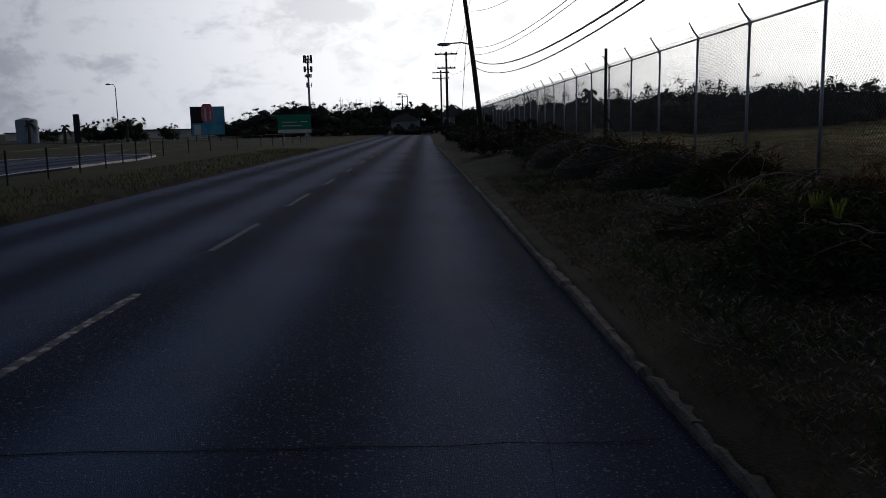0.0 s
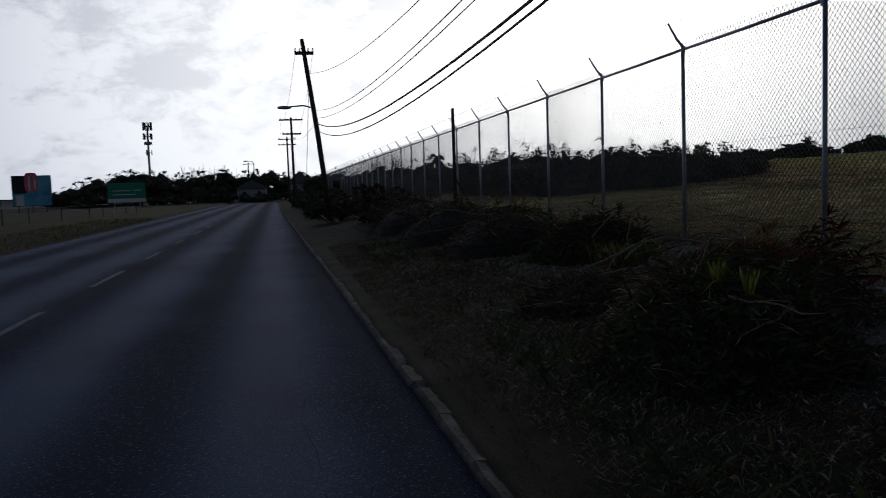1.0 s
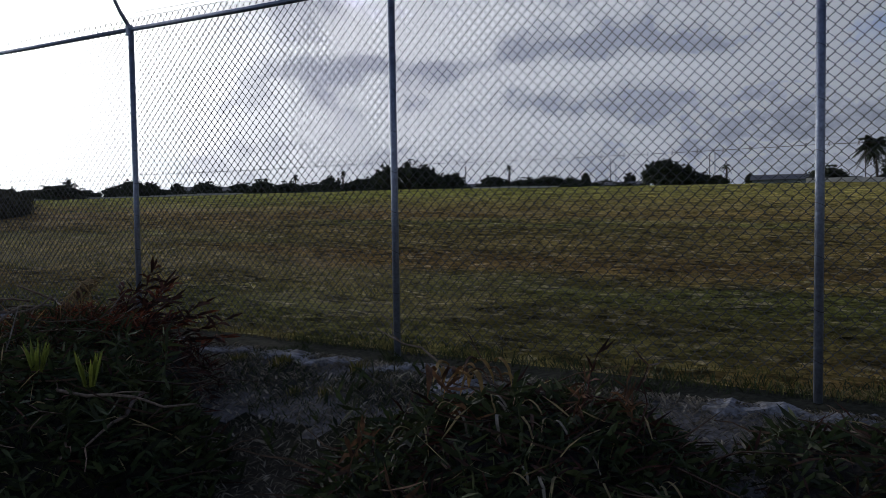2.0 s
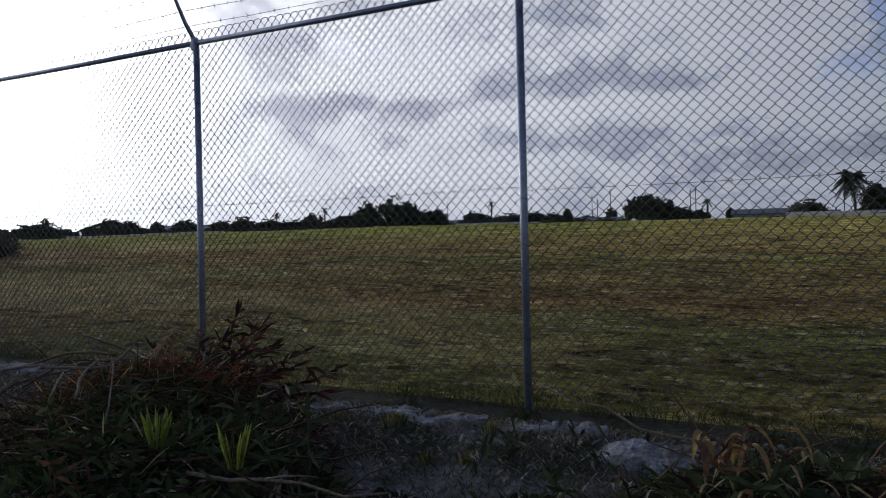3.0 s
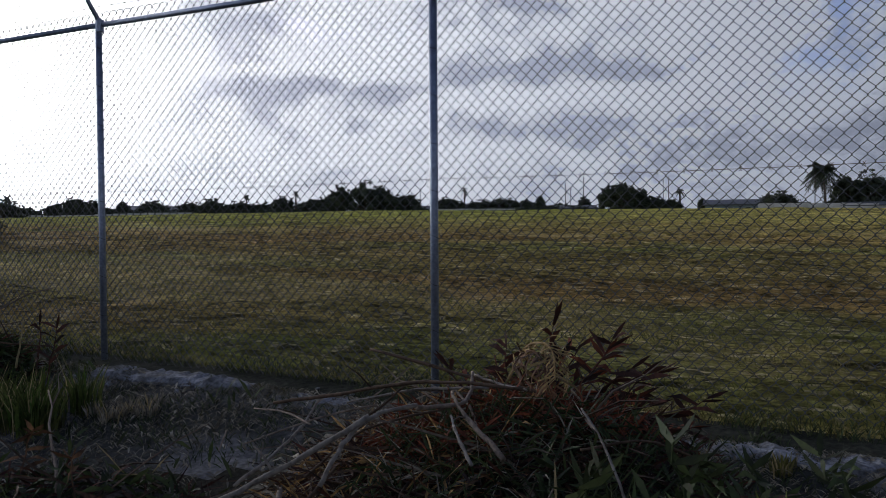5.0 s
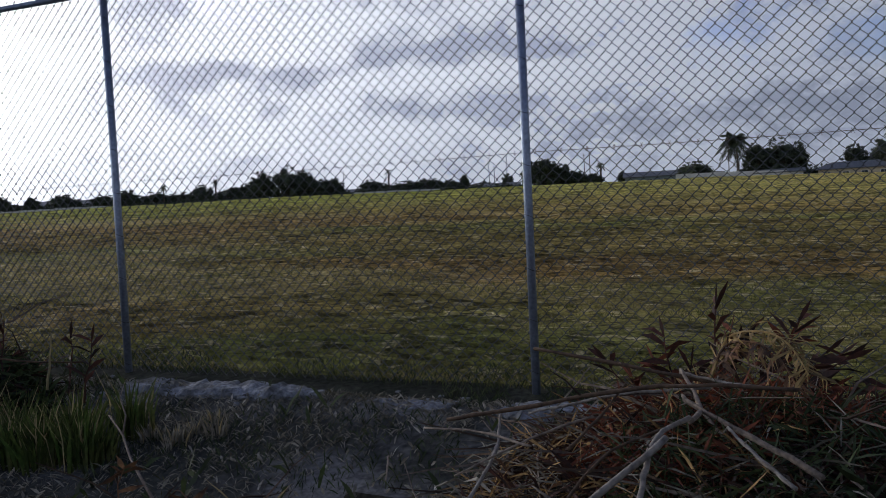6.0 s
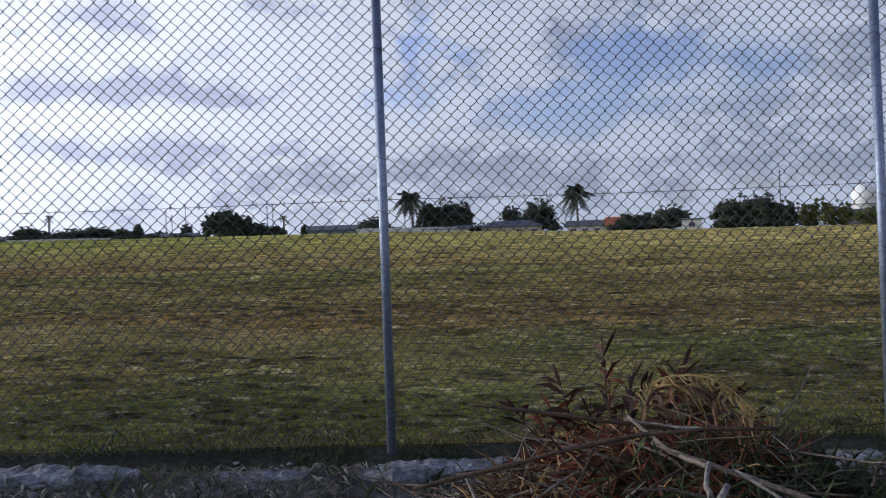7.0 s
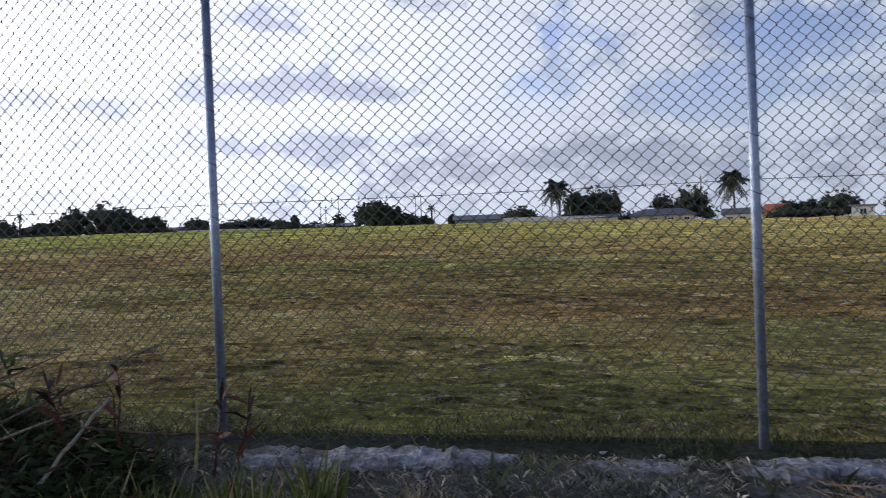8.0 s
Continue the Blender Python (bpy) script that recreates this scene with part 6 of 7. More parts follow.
# ---- across the field: houses, dome, far poles ----
def house(az, r, wide, eave, ridge, wall, roof, label, eye=LATE, windows=3, deep=7.0, hip=False, turn=0):
    x, y, z = far_spot(az, r, eye)
    t = thing("house", label, "house", (x, y, z - 1.5), -az + turn, "houses beyond the field")
    w = wide / 2
    eave, ridge = eave + 0.6, ridge + 0.6
    s = Soup()
    s.box((-w, 0, -0.5), (w, deep, eave))
    part("wall", s.mesh("wall", M[wall]), t)
    s = Soup()
    o = 0.45
    i = w * 0.45 if hip else 0.0
    s.add([(-w - o, -o, eave), (w + o, -o, eave), (w + o, deep + o, eave), (-w - o, deep + o, eave), (-w - o + i, deep / 2, ridge), (w + o - i, deep / 2, ridge),
           (-w - o, -o, eave - 0.12), (w + o, -o, eave - 0.12), (w + o, deep + o, eave - 0.12), (-w - o, deep + o, eave - 0.12)],
          [(0, 1, 5, 4), (2, 3, 4, 5), (0, 4, 3), (1, 2, 5), (6, 7, 1, 0), (7, 8, 2, 1), (8, 9, 3, 2), (9, 6, 0, 3), (9, 8, 7, 6)])
    part("roof", s.mesh("roof", M[roof]), t)
    for k in range(windows):
        cx = -w + wide * (k + 0.5) / windows
        hw, z0, z1 = min(0.5, wide / windows * 0.26), eave - 1.5, eave - 0.6
        s = Soup()
        s.box((cx - hw - 0.08, -0.05, z0 - 0.08), (cx + hw + 0.08, 0.02, z1 + 0.08))
        win = part("window", s.mesh("window_frame", M["white"]), t, "white-framed window")
        s = Soup()
        s.box((cx - hw, -0.08, z0), (cx - 0.03, -0.052, z1))
        s.box((cx + 0.03, -0.08, z0), (cx + hw, -0.052, z1))
        part("pane", s.mesh("pane", M["pane"]), win)
    return t


house(62.9, 185, 9, 1.6, 2.6, "white", "roofgrey", "small pale house with grey roof behind field", EARLY)
house(73.1, 178, 9, 1.5, 2.3, "bluegrey", "roofgrey", "low bluish house with grey metal roof", EARLY)
house(83.9, 172, 13, 1.7, 2.8, "bluegrey", "roofgrey", "long low house with grey metal roof", EARLY, 4)
house(88.4, 165, 6, 1.4, 2.1, "white", "roofgrey", "small white house with shallow grey roof", LATE)
house(92.9, 160, 8, 1.5, 2.2, "white", "roofgrey", "white low house with dark openings", LATE, 4)
house(97.3, 163, 12, 1.9, 3.2, "cream", "roofgrey", "cream house with broad grey roof", LATE, 4, hip=True)
house(102.4, 156, 6.5, 1.9, 3.0, "white", "roofgrey", "white house with small windows", LATE, 3)
house(104.5, 172, 6, 2.2, 3.9, "cream", "roofred", "house with an orange tiled roof", LATE, 2, hip=True)
house(109.5, 158, 3.6, 2.7, 2.9, "white", "roofgrey", "small white hut with a dark open side", LATE, 1, 3.0)
house(46.0, 205, 22, 2.8, 3.9, "bluegrey", "roofgrey", "long pale building low behind trees", EARLY, 7)
house(42.5, 205, 18, 2.4, 3.4, "cream", "roofgrey", "long pale building low behind trees", EARLY, 6)
house(67.5, 205, 14, 2.6, 3.6, "white", "roofgrey", "pale house half hidden by trees", EARLY, 4)


def boundary_wall(az0, az1, r, high, label):
    """A low pale wall in short lengths at the field's far edge."""
    t = thing("boundary_wall", label, "wall")
    n = max(2, int((az1 - az0) / 1.0))
    for k in range(n):
        a0, a1 = az0 + (az1 - az0) * k / n, az0 + (az1 - az0) * (k + 1) / n
        x, y, z = far_spot(a0, r, EARLY)
        x1, y1, z1 = far_spot(a1, r, EARLY)
        L = math.hypot(x1 - x, y1 - y)
        s = Soup()
        s.box((0, -0.1, -0.6), (L * 0.97, 0.1, high), 0.02)
        s.box((L * 0.97, -0.16, -0.6), (L, 0.16, high + 0.18), 0.02)
        part("wall_panel", s.mesh("wall_panel", M["white"]), t, m=pose(x, y, z, 0, 0, math.degrees(math.atan2(y1 - y, x1 - x))))


boundary_wall(34, 47, 172, 0.5, "low whitewashed wall at the far field edge")
boundary_wall(63, 69, 170, 0.4, "low whitewashed wall at the far field edge")
boundary_wall(85, 92, 160, 0.9, "low pale wall with piers at the field edge")


def dome():
    x, y, z = far_spot(119.85, 230, LATE)
    r = 3.0
    t = thing("radar_dome", "white faceted dome on a low flat-roofed building", "dome", (x, y, z - 0.8), -119.7)
    bz = el_height(2.05, 230) - z + 0.8
    s = Soup()
    s.box((-5, -4, -1), (6, 6, bz - 1.6))
    part("building", s.mesh("building", M["roofgrey"]), t, "dull brown-grey flat building")
    s = Soup()
    s.tube([(0, 0, bz - 1.7), (0, 0, bz - 0.5), (0, 0, bz - 0.3), (0, 0, bz + 0.1)], [r * 0.8, r * 0.9, r * 1.12, r * 1.05], 18)
    part("base_ring", s.mesh("base_ring", M["white"]), t)
    bm = bmesh.new()
    bmesh.ops.create_icosphere(bm, subdivisions=3, radius=r)
    bmesh.ops.translate(bm, verts=bm.verts, vec=(0, 0, bz + r * 0.6))
    part("dome_shell", from_bm("dome_shell", bm, M["domewhite"]), t)


dome()


def far_pole(az, el, r, eye, radius=0.09, arm=True):
    x, y, z = far_spot(az, r, eye)
    h = el_height(el, r) - z
    t = thing("utility_pole", "thin far utility pole above the trees", "utility pole", (x, y, z), 0, "far poles beyond the field")
    s = Soup()
    s.tube([(0, 0, -0.5), (0, 0, h)], [radius, radius * 0.8], 6)
    part("pole", s.mesh("pole", M["pole"]), t)
    if arm:
        s = Soup()
        s.box((-0.7, -0.06, h - 0.5), (0.7, 0.06, h - 0.38))
        part("crossarm", s.mesh("crossarm", M["pole"]), t)


for az, el, r, eye in ((62.44, 3.19, 190, EARLY), (72.51, 3.39, 180, EARLY), (73.76, 3.83, 182, EARLY), (79.05, 3.55, 175, EARLY), (88.4, 3.86, 160, EARLY), (99.85, 4.12, 165, LATE), (115.05, 4.48, 165, LATE), (80.72, 3.72, 170, LATE), (74.08, 3.12, 180, LATE)):
    far_pole(az, el, r, eye)


# ---- beyond the end of the road and across it ----
def spot(az, r):
    a = radians(az + 0.42)
    x, y = 0.52 + r * math.sin(a), 0.84 + r * math.cos(a)
    return x, y, ground_z(x, y)


def rise(el, r):
    """Height of a top seen at that elevation from the start of the walk."""
    return 1.48 + r * math.tan(radians(el + 0.32))


def junction_trees():
    rows = [(-12.2, 2.2, 0.75, 150), (-11.0, 2.4, 1.25, 150), (-9.4, 2.4, 1.45, 152), (-7.8, 2.2, 1.35, 150), (-6.3, 2.0, 1.2, 155), (-5.0, 2.0, 1.25, 150), (-3.6, 2.0, 1.35, 150), (-2.2, 1.8, 1.2, 155), (-0.9, 2.0, 1.25, 158),
            (0.5, 1.6, 1.05, 160), (1.6, 1.6, 1.05, 150), (2.8, 1.8, 0.95, 140), (4.0, 2.2, 0.95, 150), (-13.6, 1.6, 0.2, 160), (-1.6, 1.0, 1.3, 150)]
    for k, (az, wide, el, r) in enumerate(rows):
        x, y, z = spot(az, r)
        make_tree("tree", "dark tree at the end of the road", "tree", (x, y, z - 0.2), max(1.5, rise(el + 0.12, r) - z), 2 * r * math.tan(radians(wide / 2)) * 1.6, k + 200, leaf=0.2, count=2000, group="trees at the road's end")
    rnd = random.Random(8)
    for k in range(15):          # low hedge behind the junction
        az = -12.5 + 1.15 * k
        x, y, z = spot(az, 136)
        make_tree("bush", "low dark hedge bush behind the junction", "bush", (x, y, z - 0.1), rnd.uniform(1.5, 2.4) * (0.8 if -2.6 < az < 2 else 1), 4.2, 400 + k, "foliage", 0.16, 800, "hedge at the road's end", "bush")
    for k in range(16):          # bare twiggy tops
        az = -6.6 + 4.2 * rnd.random()
        x, y, z = spot(az, 147)
        h = rise(1.2 + 0.55 * rnd.random(), 147) - z
        s = Soup()
        s.tube(crooked(rnd, (0, 0, -0.2), (rnd.uniform(-0.5, 0.5), 0, h), 4, 0.05), [0.09, 0.07, 0.05, 0.035, 0.02], 4)
        for j in range(5):
            z0 = h * rnd.uniform(0.5, 0.9)
            s.tube([(0, 0, z0), (rnd.uniform(-0.9, 0.9), rnd.uniform(-0.5, 0.5), z0 + rnd.uniform(0.3, 0.9))], [0.035, 0.015], 3)
        t = thing("bare_tree", "thin leafless tree at the road's end", "tree", (x, y, z), 0, "bare trees at the road's end")
        part("trunk", s.mesh("trunk", M["trunk"]), t)


junction_trees()


def cell_tower():
    x, y, z = spot(-8.42, 260)
    top = rise(4.5, 260) - z
    t = thing("cell_tower", "slim mast with clusters of panel antennas", "mast", (x, y, z))
    s = Soup()
    s.tube([(0, 0, -0.5), (0, 0, top - 1)], [0.42, 0.28], 10)
    part("mast", s.mesh("mast", M["steel"], True), t)
    for zz, rad, n, h in ((top - 1.2, 1.3, 9, 2.4), (top - 4.2, 1.25, 8, 1.8), (top - 6.2, 1.0, 6, 1.0), (top - 9.0, 0.9, 3, 1.5)):
        s = Soup()
        ring = [(rad * math.cos(2 * math.pi * k / 16), rad * math.sin(2 * math.pi * k / 16), zz) for k in range(17)]
        s.tube(ring, 0.06, 4, False)
        for k in range(4):
            a = math.pi / 2 * k
            s.tube([(0, 0, zz), (rad * math.cos(a), rad * math.sin(a), zz)], 0.05, 4)
        plat = part("antenna_ring", s.mesh("antenna_ring", M["steel"]), t)
        for k in range(n):
            a = 2 * math.pi * k / n
            q = Soup()
            q.box((-0.10, -0.14, -h / 2), (0.10, 0.14, h / 2), 0.03)
            part("antenna", q.mesh("antenna", M["roofgrey"]), plat, m=pose(rad * math.cos(a), rad * math.sin(a), zz, 0, 0, math.degrees(a)))


cell_tower()


def road_sign():
    x, y, z = spot(-9.5, 61)
    t = thing("road_sign", "wide green direction sign with pale lettering on posts", "road sign", (x, y, z), 9.5)
    z0, z1 = 1.1 - z, 2.42 - z
    s = Soup()
    s.box((-1.2, -0.03, z0 + 0.25), (1.2, 0.0, z1), 0.01)
    board = part("board", s.mesh("board", M["signgreen"]), t)
    s = Soup()
    s.box((-1.2, -0.03, z0), (1.2, 0.0, z0 + 0.246))
    part("lower_panel", s.mesh("lower_panel", M["signwhite"]), t, "pale lower panel")
    for k, (a, b, zz) in enumerate(((-0.9, 0.2, 0.78), (-0.9, 0.55, 0.52), (0.45, 0.95, 0.80))):
        s = Soup()
        s.box((a, -0.036, z0 + zz - 0.03), (b, -0.031, z0 + zz + 0.03))
        part("lettering_bar", s.mesh("lettering_bar", M["signwhite"]), board)
    for px in (-0.8, 0.8):
        s = Soup()
        s.tube([(px, 0.04, -0.4), (px, 0.04, z1 - 0.1)], 0.04, 7)
        part("leg", s.mesh("leg", M["steel"]), t)


road_sign()


def billboard():
    x, y, z = spot(-15.2, 110)
    t = thing("billboard", "large roadside billboard with a blue and red poster", "billboard", (x, y, z), 15.2)
    z0, z1, w = 0.75 - z, rise(1.19, 110) - z, 2.12
    s = Soup()
    s.box((-w, 0, z0), (w, 0.25, z1), 0.02)
    board = part("board", s.mesh("board", M["signdark"]), t, "dark frame of the board")
    s = Soup()
    s.box((-w + 0.06, -0.02, z0 + 0.06), (w - 0.06, -0.002, z1 - 0.06))
    part("poster", s.mesh("poster", M["posterblue"]), board, "faded blue poster")
    H = z1 - z0
    for name, lo, hi, dep, m, lab in (("poster_panel", (-w + 0.07, z0 + 0.42 * H), (-0.55, z1 - 0.08), 0.03, "signdark", "dark left half"), ("poster_panel", (0.55, z0 + 0.35 * H), (w - 0.07, z1 - 0.08), 0.032, "posterblue", "teal right half"),
                                      ("poster_band", (-w + 0.07, z0 + 0.06), (w - 0.07, z0 + 0.34 * H), 0.034, "posterblue", "blue lower band"), ("poster_shape", (-1.75, z0 + 0.08), (-0.9, z0 + 0.36 * H), 0.04, "signwhite", "pale blot")):
        s = Soup()
        s.box((lo[0], -dep, lo[1]), (hi[0], -dep + 0.006, hi[1]))
        part(name, s.mesh(name, M[m]), board, lab)
    for rx, rz, cx, cz, m, dep in ((0.72, 1.15, -0.05, z0 + 0.78 * H, "posterred", 0.06), (0.13, 0.85, -0.25, z0 + 0.74 * H, "signwhite", 0.075), (0.10, 0.6, 0.35, z0 + 0.70 * H, "signwhite", 0.078)):
        s = Soup()
        n = 16
        ring = [(cx + rx * (abs(math.cos(2 * math.pi * k / n)) ** 0.45) * (1 if math.cos(2 * math.pi * k / n) > 0 else -1), cz + rz * (abs(math.sin(2 * math.pi * k / n)) ** 0.6) * (1 if math.sin(2 * math.pi * k / n) > 0 else -1)) for k in range(n)]
        s.add([(u, -dep, v) for u, v in ring] + [(u, -0.036, v) for u, v in ring], [tuple(range(n))] + [(k, (k + 1) % n, n + (k + 1) % n, n + k) for k in range(n)])
        part("cutout", s.mesh("cutout", M[m]), board, "red rounded cut-out shape" if m == "posterred" else "pale stripe")
    for px in (-1.5, 0, 1.5):
        s = Soup()
        s.tube([(px, 0.32, -0.5), (px, 0.32, z1 - 0.2)], 0.08, 7)
        part("leg", s.mesh("leg", M["pole"]), t)


billboard()


def street_lamp(az, r, el, label, reach=1.6):
    x, y, z = spot(az, r)
    h = rise(el, r) - z
    t = thing("street_lamp", label, "street lamp", (x, y, z), 0, "far street lamps")
    s = Soup()
    s.tube([(0, 0, -0.4), (0, 0, h - 0.4), (-0.25, 0, h), (-reach, 0, h + 0.1)], [0.11, 0.08, 0.06, 0.05], 7)
    part("pole", s.mesh("pole", M["steel"], True), t)
    s = Soup()
    lump(s, (-reach - 0.35, 0, h + 0.08), 1.0, 2, 2, 0.0, (0.5, 0.2, 0.14))
    part("lamp_head", s.mesh("lamp_head", M["lens"], True), t)


street_lamp(-20.8, 150, 2.64, "tall street lamp beyond the roundabout", 0.8)
street_lamp(-1.7, 170, 1.8, "small far street lamp", 1.2)


def far_left():
    # pale tank with a palm in front, box trailer, low sheds
    x, y, z = spot(-26.1, 140)
    t = thing("water_tank", "pale round storage tank", "tank", (x, y, z))
    s = Soup()
    s.tube([(0, 0, -0.3), (0, 0, 3.5)], 1.55, 24)
    s.tube([(0, 0, 3.5), (0, 0, 3.85)], [1.55, 0.25], 24)
    part("shell", s.mesh("shell", M["bluegrey"], False), t)
    s = Soup()
    for k in range(9):
        s.tube([(1.62, -0.25 + 0.5 * (k % 2), 0.3 + 0.3 * k), (1.62, 0.25 - 0.5 * (k % 2), 0.3 + 0.3 * k)], 0.02, 4)
    s.tube([(1.62, -0.25, -0.2), (1.62, -0.25, 3.1)], 0.025, 4)
    s.tube([(1.62, 0.25, -0.2), (1.62, 0.25, 3.1)], 0.025, 4)
    part("ladder", s.mesh("ladder", M["steel"]), t)
    x, y, z = spot(-29.0, 165)
    t = thing("box_trailer", "white box trailer parked beyond the verge", "trailer", (x, y, z), 62)
    s = Soup()
    s.box((-3, -1.25, 0.9), (3, 1.25, 3.35), 0.05)
    part("body", s.mesh("body", M["white"]), t)
    for px in (-2.2, -1.2, 2.2):
        for py in (-1.05, 1.05):
            s = Soup()
            s.tube([(px, py - 0.13, 0.45), (px, py + 0.13, 0.45)], 0.46, 16)
            wheel = part("wheel", s.mesh("wheel", M["darkpaint"]), t)
            s = Soup()
            s.tube([(px, py - 0.15, 0.45), (px, py + 0.15, 0.45)], 0.22, 12)
            part("rim", s.mesh("rim", M["steel"]), wheel)
    for az, r, h, seed in ((-26.0, 132, 3.0, 11), (-24.0, 120, 2.2, 12), (-20.3, 125, 2.4, 13), (-17.5, 130, 1.0, 14)):
        x, y, z = spot(az, r)
        make_palm((x, y, z), h, seed, (0.1, 0.1), 1.3, "small palms across the road", 12, "small palm with short drooping fronds")
    x, y, z = spot(10.75, 66)
    make_palm((x, y, z - 0.2), rise(1.75, 66) - z, 15, (0.1, 0.1), 1.35, "small palms across the road", 13, "palm behind the fence with drooping fronds")
    for k, (az, wide, el, r) in enumerate(((-21.3, 3.0, 0.6, 130), (-19.8, 1.8, 0.5, 128), (-22.5, 1.4, 0.2, 130), (-17.8, 1.6, 0.05, 140), (-13.2, 3.0, 0.0, 150), (-25, 2.2, -0.05, 150))):
        x, y, z = spot(az, r)
        make_tree("bush", "dark rounded bush across the road", "bush", (x, y, z - 0.1), rise(el, r) - z, 2 * r * math.tan(radians(wide / 2)), 300 + k, "foliage", 0.14, 1400, "bushes across the road", "bush")
    for az, r, L, h in ((-18.5, 175, 26, 1.75), (-13.0, 180, 20, 1.7), (-24, 190, 22, 1.7)):
        x, y, z = spot(az, r)
        t = thing("shed", "long low flat-roofed shed in the distance", "shed", (x, y, z), -az)
        s = Soup()
        s.box((-L / 2, 0, -0.5), (L / 2, 8, h - 0.2))
        part("wall", s.mesh("wall", M["white"]), t)
        s = Soup()
        s.box((-L / 2 - 0.4, -0.5, h - 0.2), (L / 2 + 0.4, 8.5, h))
        part("roof", s.mesh("roof", M["roofgrey"]), t)
    x, y, z = spot(-23.25, 48)
    t = thing("sign_post", "dark narrow board on a post across the road", "sign", (x, y, z), 20)
    s = Soup()
    s.tube([(0, 0, -0.4), (0, 0, 2.4 - z)], 0.06, 7)
    part("post", s.mesh("post", M["pole"]), t)
    s = Soup()
    s.box((-0.16, -0.08, 0.9 - z), (0.16, -0.04, 2.42 - z), 0.01)
    part("board", s.mesh("board", M["signdark"]), t)


far_left()


def low_fence():
    """Low dark post-and-rail fence and a painted kerb round the bend across the road."""
    f = thing("low_fence", "low dark metal fence across the road", "fence")
    ctrl = [(-9.6, 12.0), (-11.3, 24.0), (-12.3, 33.7), (-14.0, 42.0), (-15.2, 50.0), (-14.5, 58.0), (-12.6, 66.0), (-11.6, 80.0)]
    pts = [Vector(ctrl[0])]
    for p, q in zip(ctrl[:-1], ctrl[1:]):
        p, q = Vector(p), Vector(q)
        n = max(1, round((q - p).length / 3.4))
        pts += [p.lerp(q, (i + 1) / n) for i in range(n)]
    s0 = Soup()
    s0.tube([(0, 0, -0.4), (0, 0, 0.98)], 0.030, 6)
    post = s0.mesh("post", M["darkpaint"])
    for p in pts:
        part("post", post, f, m=pose(p.x, p.y, ground_z(p.x, p.y)))
    for zz in (0.3, 0.6, 0.93):
        s = Soup()
        s.tube([(p.x, p.y, ground_z(p.x, p.y) + zz) for p in pts], 0.007, 4)
        part("rail", s.mesh("rail", M["darkpaint"]), f)
    # dark bend of the side road
    s = Soup()
    ring = [(-13.0, 16.0), (-14.0, 30.0), (-14.3, 38.0), (-14.8, 45.0), (-16.2, 50.3), (-18.5, 51.3), (-21.0, 49.0), (-24.5, 42.0), (-30, 36), (-42, 33), (-42, 16)]
    s.add([(x, y, 0.06) for x, y in ring] + [(x, y, -0.5) for x, y in ring], [tuple(reversed(range(len(ring))))] + [(i, (i + 1) % len(ring), len(ring) + (i + 1) % len(ring), len(ring) + i) for i in range(len(ring))])
    tagged(new("road", s.mesh("side_road", M["asphalt"])), "dark asphalt bend of a side road", "road", kind="structure")
    k0 = tagged(new("painted_kerb"), "white painted kerb curving round a side road", "kerb", kind="structure")
    # a curve from beside the low fence round the bend and back
    ctrl = [(-13.0, 20.0), (-14.2, 30.0), (-14.2, 38.0), (-14.5, 45.0), (-16.0, 50.5), (-18.5, 51.5), (-21.0, 49.0), (-24.5, 42.0), (-30, 36)]
    pts = []
    for i in range(len(ctrl) - 1):
        p0, p1, p2, p3 = (Vector(ctrl[max(0, min(len(ctrl) - 1, i + q))]) for q in (-1, 0, 1, 2))
        for j in range(5):
            u = j / 5
            pts.append(0.5 * ((2 * p1) + (p2 - p0) * u + (2 * p0 - 5 * p1 + 4 * p2 - p3) * u * u + (3 * p1 - p0 - 3 * p2 + p3) * u ** 3))
    for a, b in zip(pts[:-1], pts[1:]):
        d = b - a
        L = d.length
        s = Soup()
        s.box((-0.05, 0, -0.2), (0.05, L * 0.985, 0.088), 0.02)
        part("kerb_stone", s.mesh("kerb_stone", M["white"]), k0, m=pose(a.x, a.y, ground_z(a.x, a.y), 0, 0, math.degrees(math.atan2(-d.x, d.y))))


low_fence()


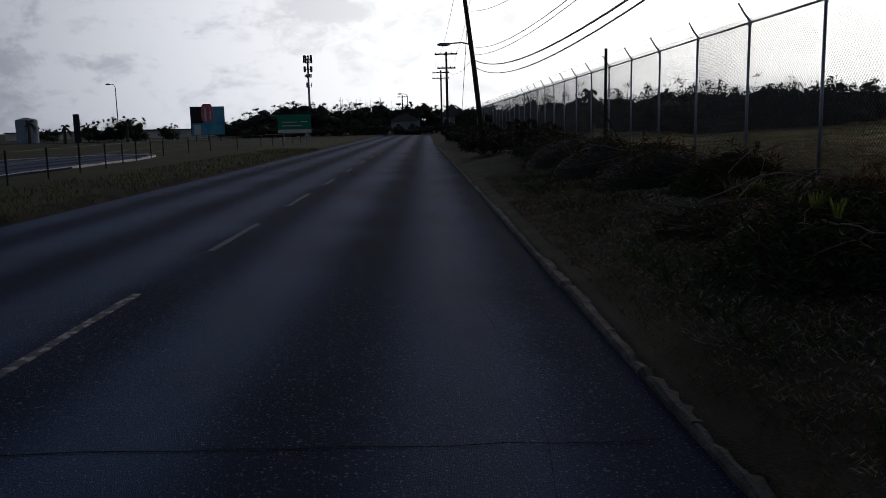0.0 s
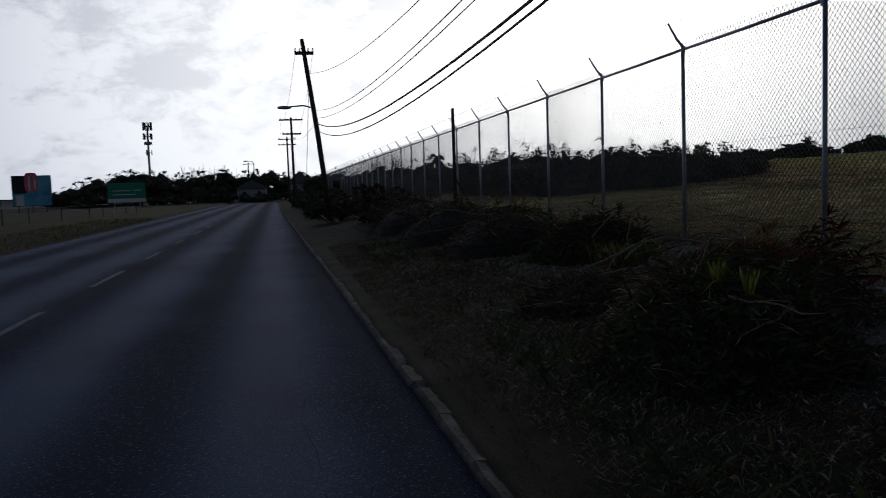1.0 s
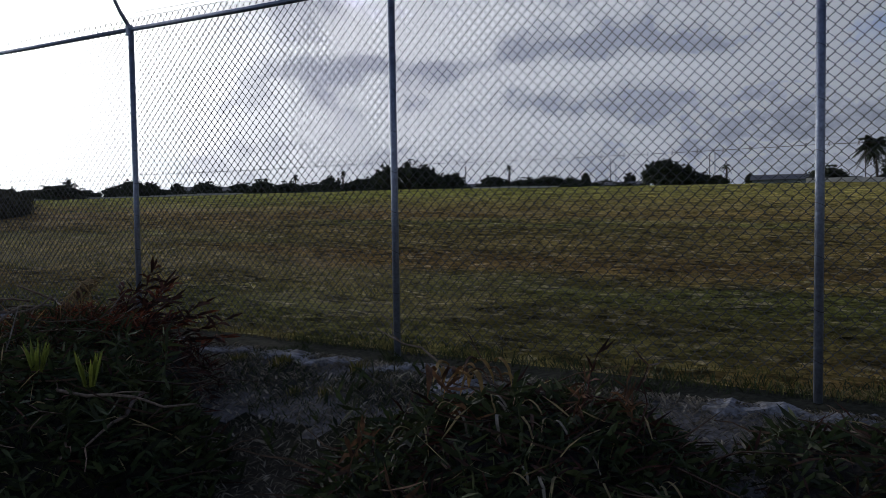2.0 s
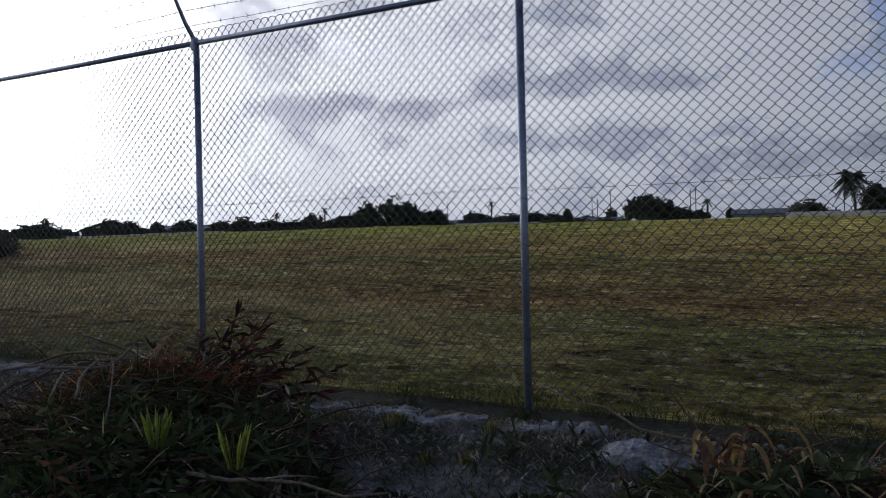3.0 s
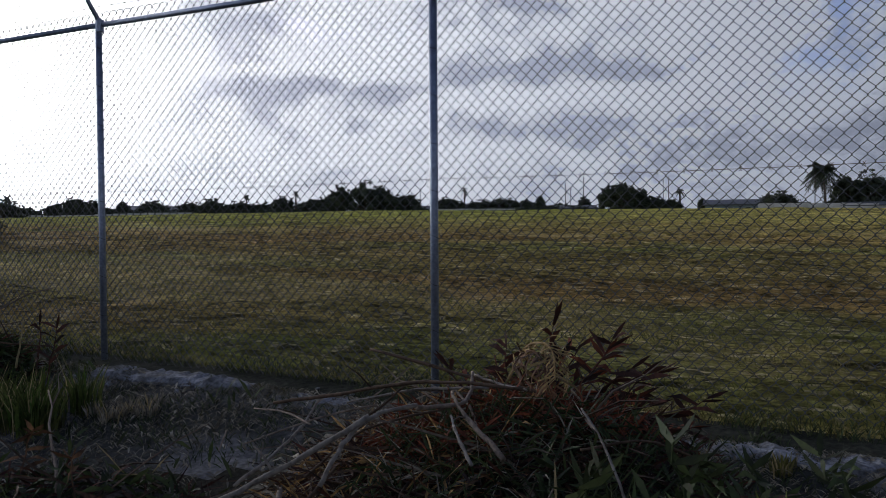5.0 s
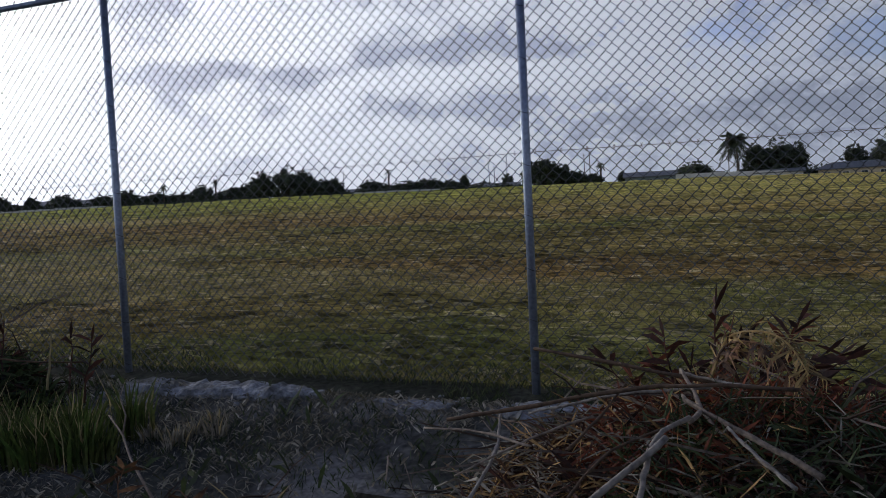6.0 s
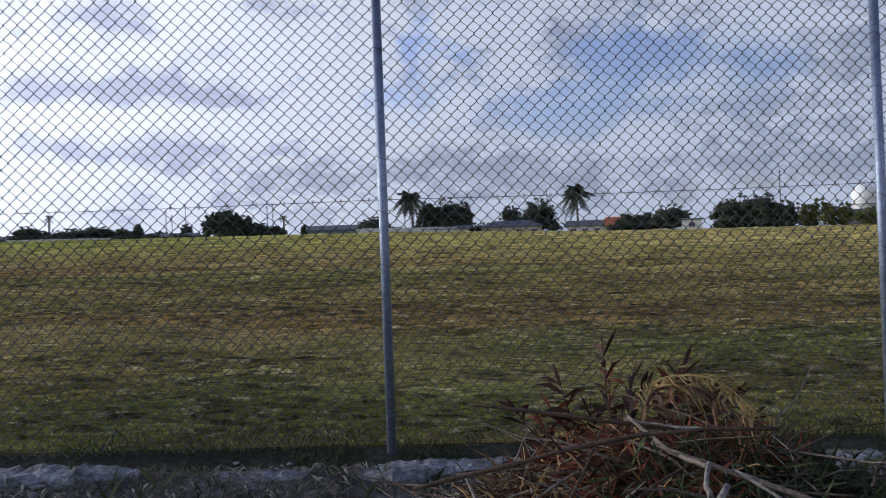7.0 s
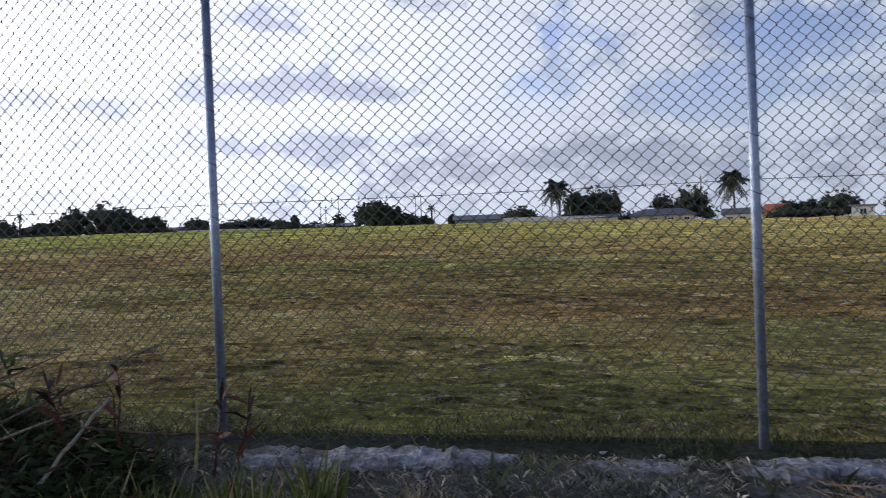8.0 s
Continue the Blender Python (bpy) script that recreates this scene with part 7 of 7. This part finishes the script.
def sheds_right():
    """Low sheds behind the fence near the road's end."""
    x, y, z = spot(9.3, 74)
    t = thing("shed", "dark flat-roofed block behind the fence", "shed", (x, y, z - 0.2), -9)
    s = Soup()
    s.box((-2.4, 0, -0.3), (2.4, 4, 3.05 - z))
    part("wall", s.mesh("wall", M["roofgrey"]), t)
    s = Soup()
    s.box((-2.5, -0.1, 3.05 - z), (2.5, 4.1, 3.2 - z))
    part("roof", s.mesh("roof", M["signdark"]), t)
    x, y, z = spot(5.7, 95)
    t = thing("shelter", "open shelter with a flat dark roof", "shelter", (x, y, z - 0.1), -5)
    s = Soup()
    s.box((-2.2, -1.2, 2.45 - z), (2.2, 1.2, 2.72 - z), 0.02)
    part("roof", s.mesh("roof", M["signdark"]), t)
    for px in (-2.0, -1.0, 0, 1.0, 2.0):
        for py in (-1.0, 1.0):
            s = Soup()
            s.tube([(px, py, -0.3), (px, py, 2.46 - z)], 0.05, 6)
            part("post", s.mesh("post", M["pole"]), t)
    for az, r, w, e, rr, m, rf in ((-1.9, 146, 5.0, 2.4, 3.8, "bluegrey", "roofgrey"), (1.35, 140, 3.6, 2.2, 4.4, "bluegrey", "roofgrey")):
        x, y, z = spot(az, r)
        t = thing("house", "pale gabled house at the end of the road", "house", (x, y, z), 0)
        s = Soup()
        s.box((-w / 2, 0, -0.3), (w / 2, 7, e))
        part("wall", s.mesh("wall", M[m]), t)
        s = Soup()
        s.add([(-w / 2 - 0.4, -0.4, e), (w / 2 + 0.4, -0.4, e), (w / 2 + 0.4, 7.4, e), (-w / 2 - 0.4, 7.4, e), (0, -0.4, rr), (0, 7.4, rr)], [(0, 4, 5, 3), (1, 2, 5, 4), (0, 1, 4), (2, 3, 5), (3, 2, 1, 0)])
        part("roof", s.mesh("roof", M[rf]), t)
        for q in (-0.25, 0.25):
            s = Soup()
            s.box((w * q - 0.5, -0.06, 0.9), (w * q + 0.5, 0.02, 2.0))
            win = part("window", s.mesh("window", M["white"]), t, "white-framed window")
            s = Soup()
            s.box((w * q - 0.42, -0.09, 0.98), (w * q + 0.42, -0.062, 1.92))
            part("pane", s.mesh("pane", M["pane"]), win)


sheds_right()
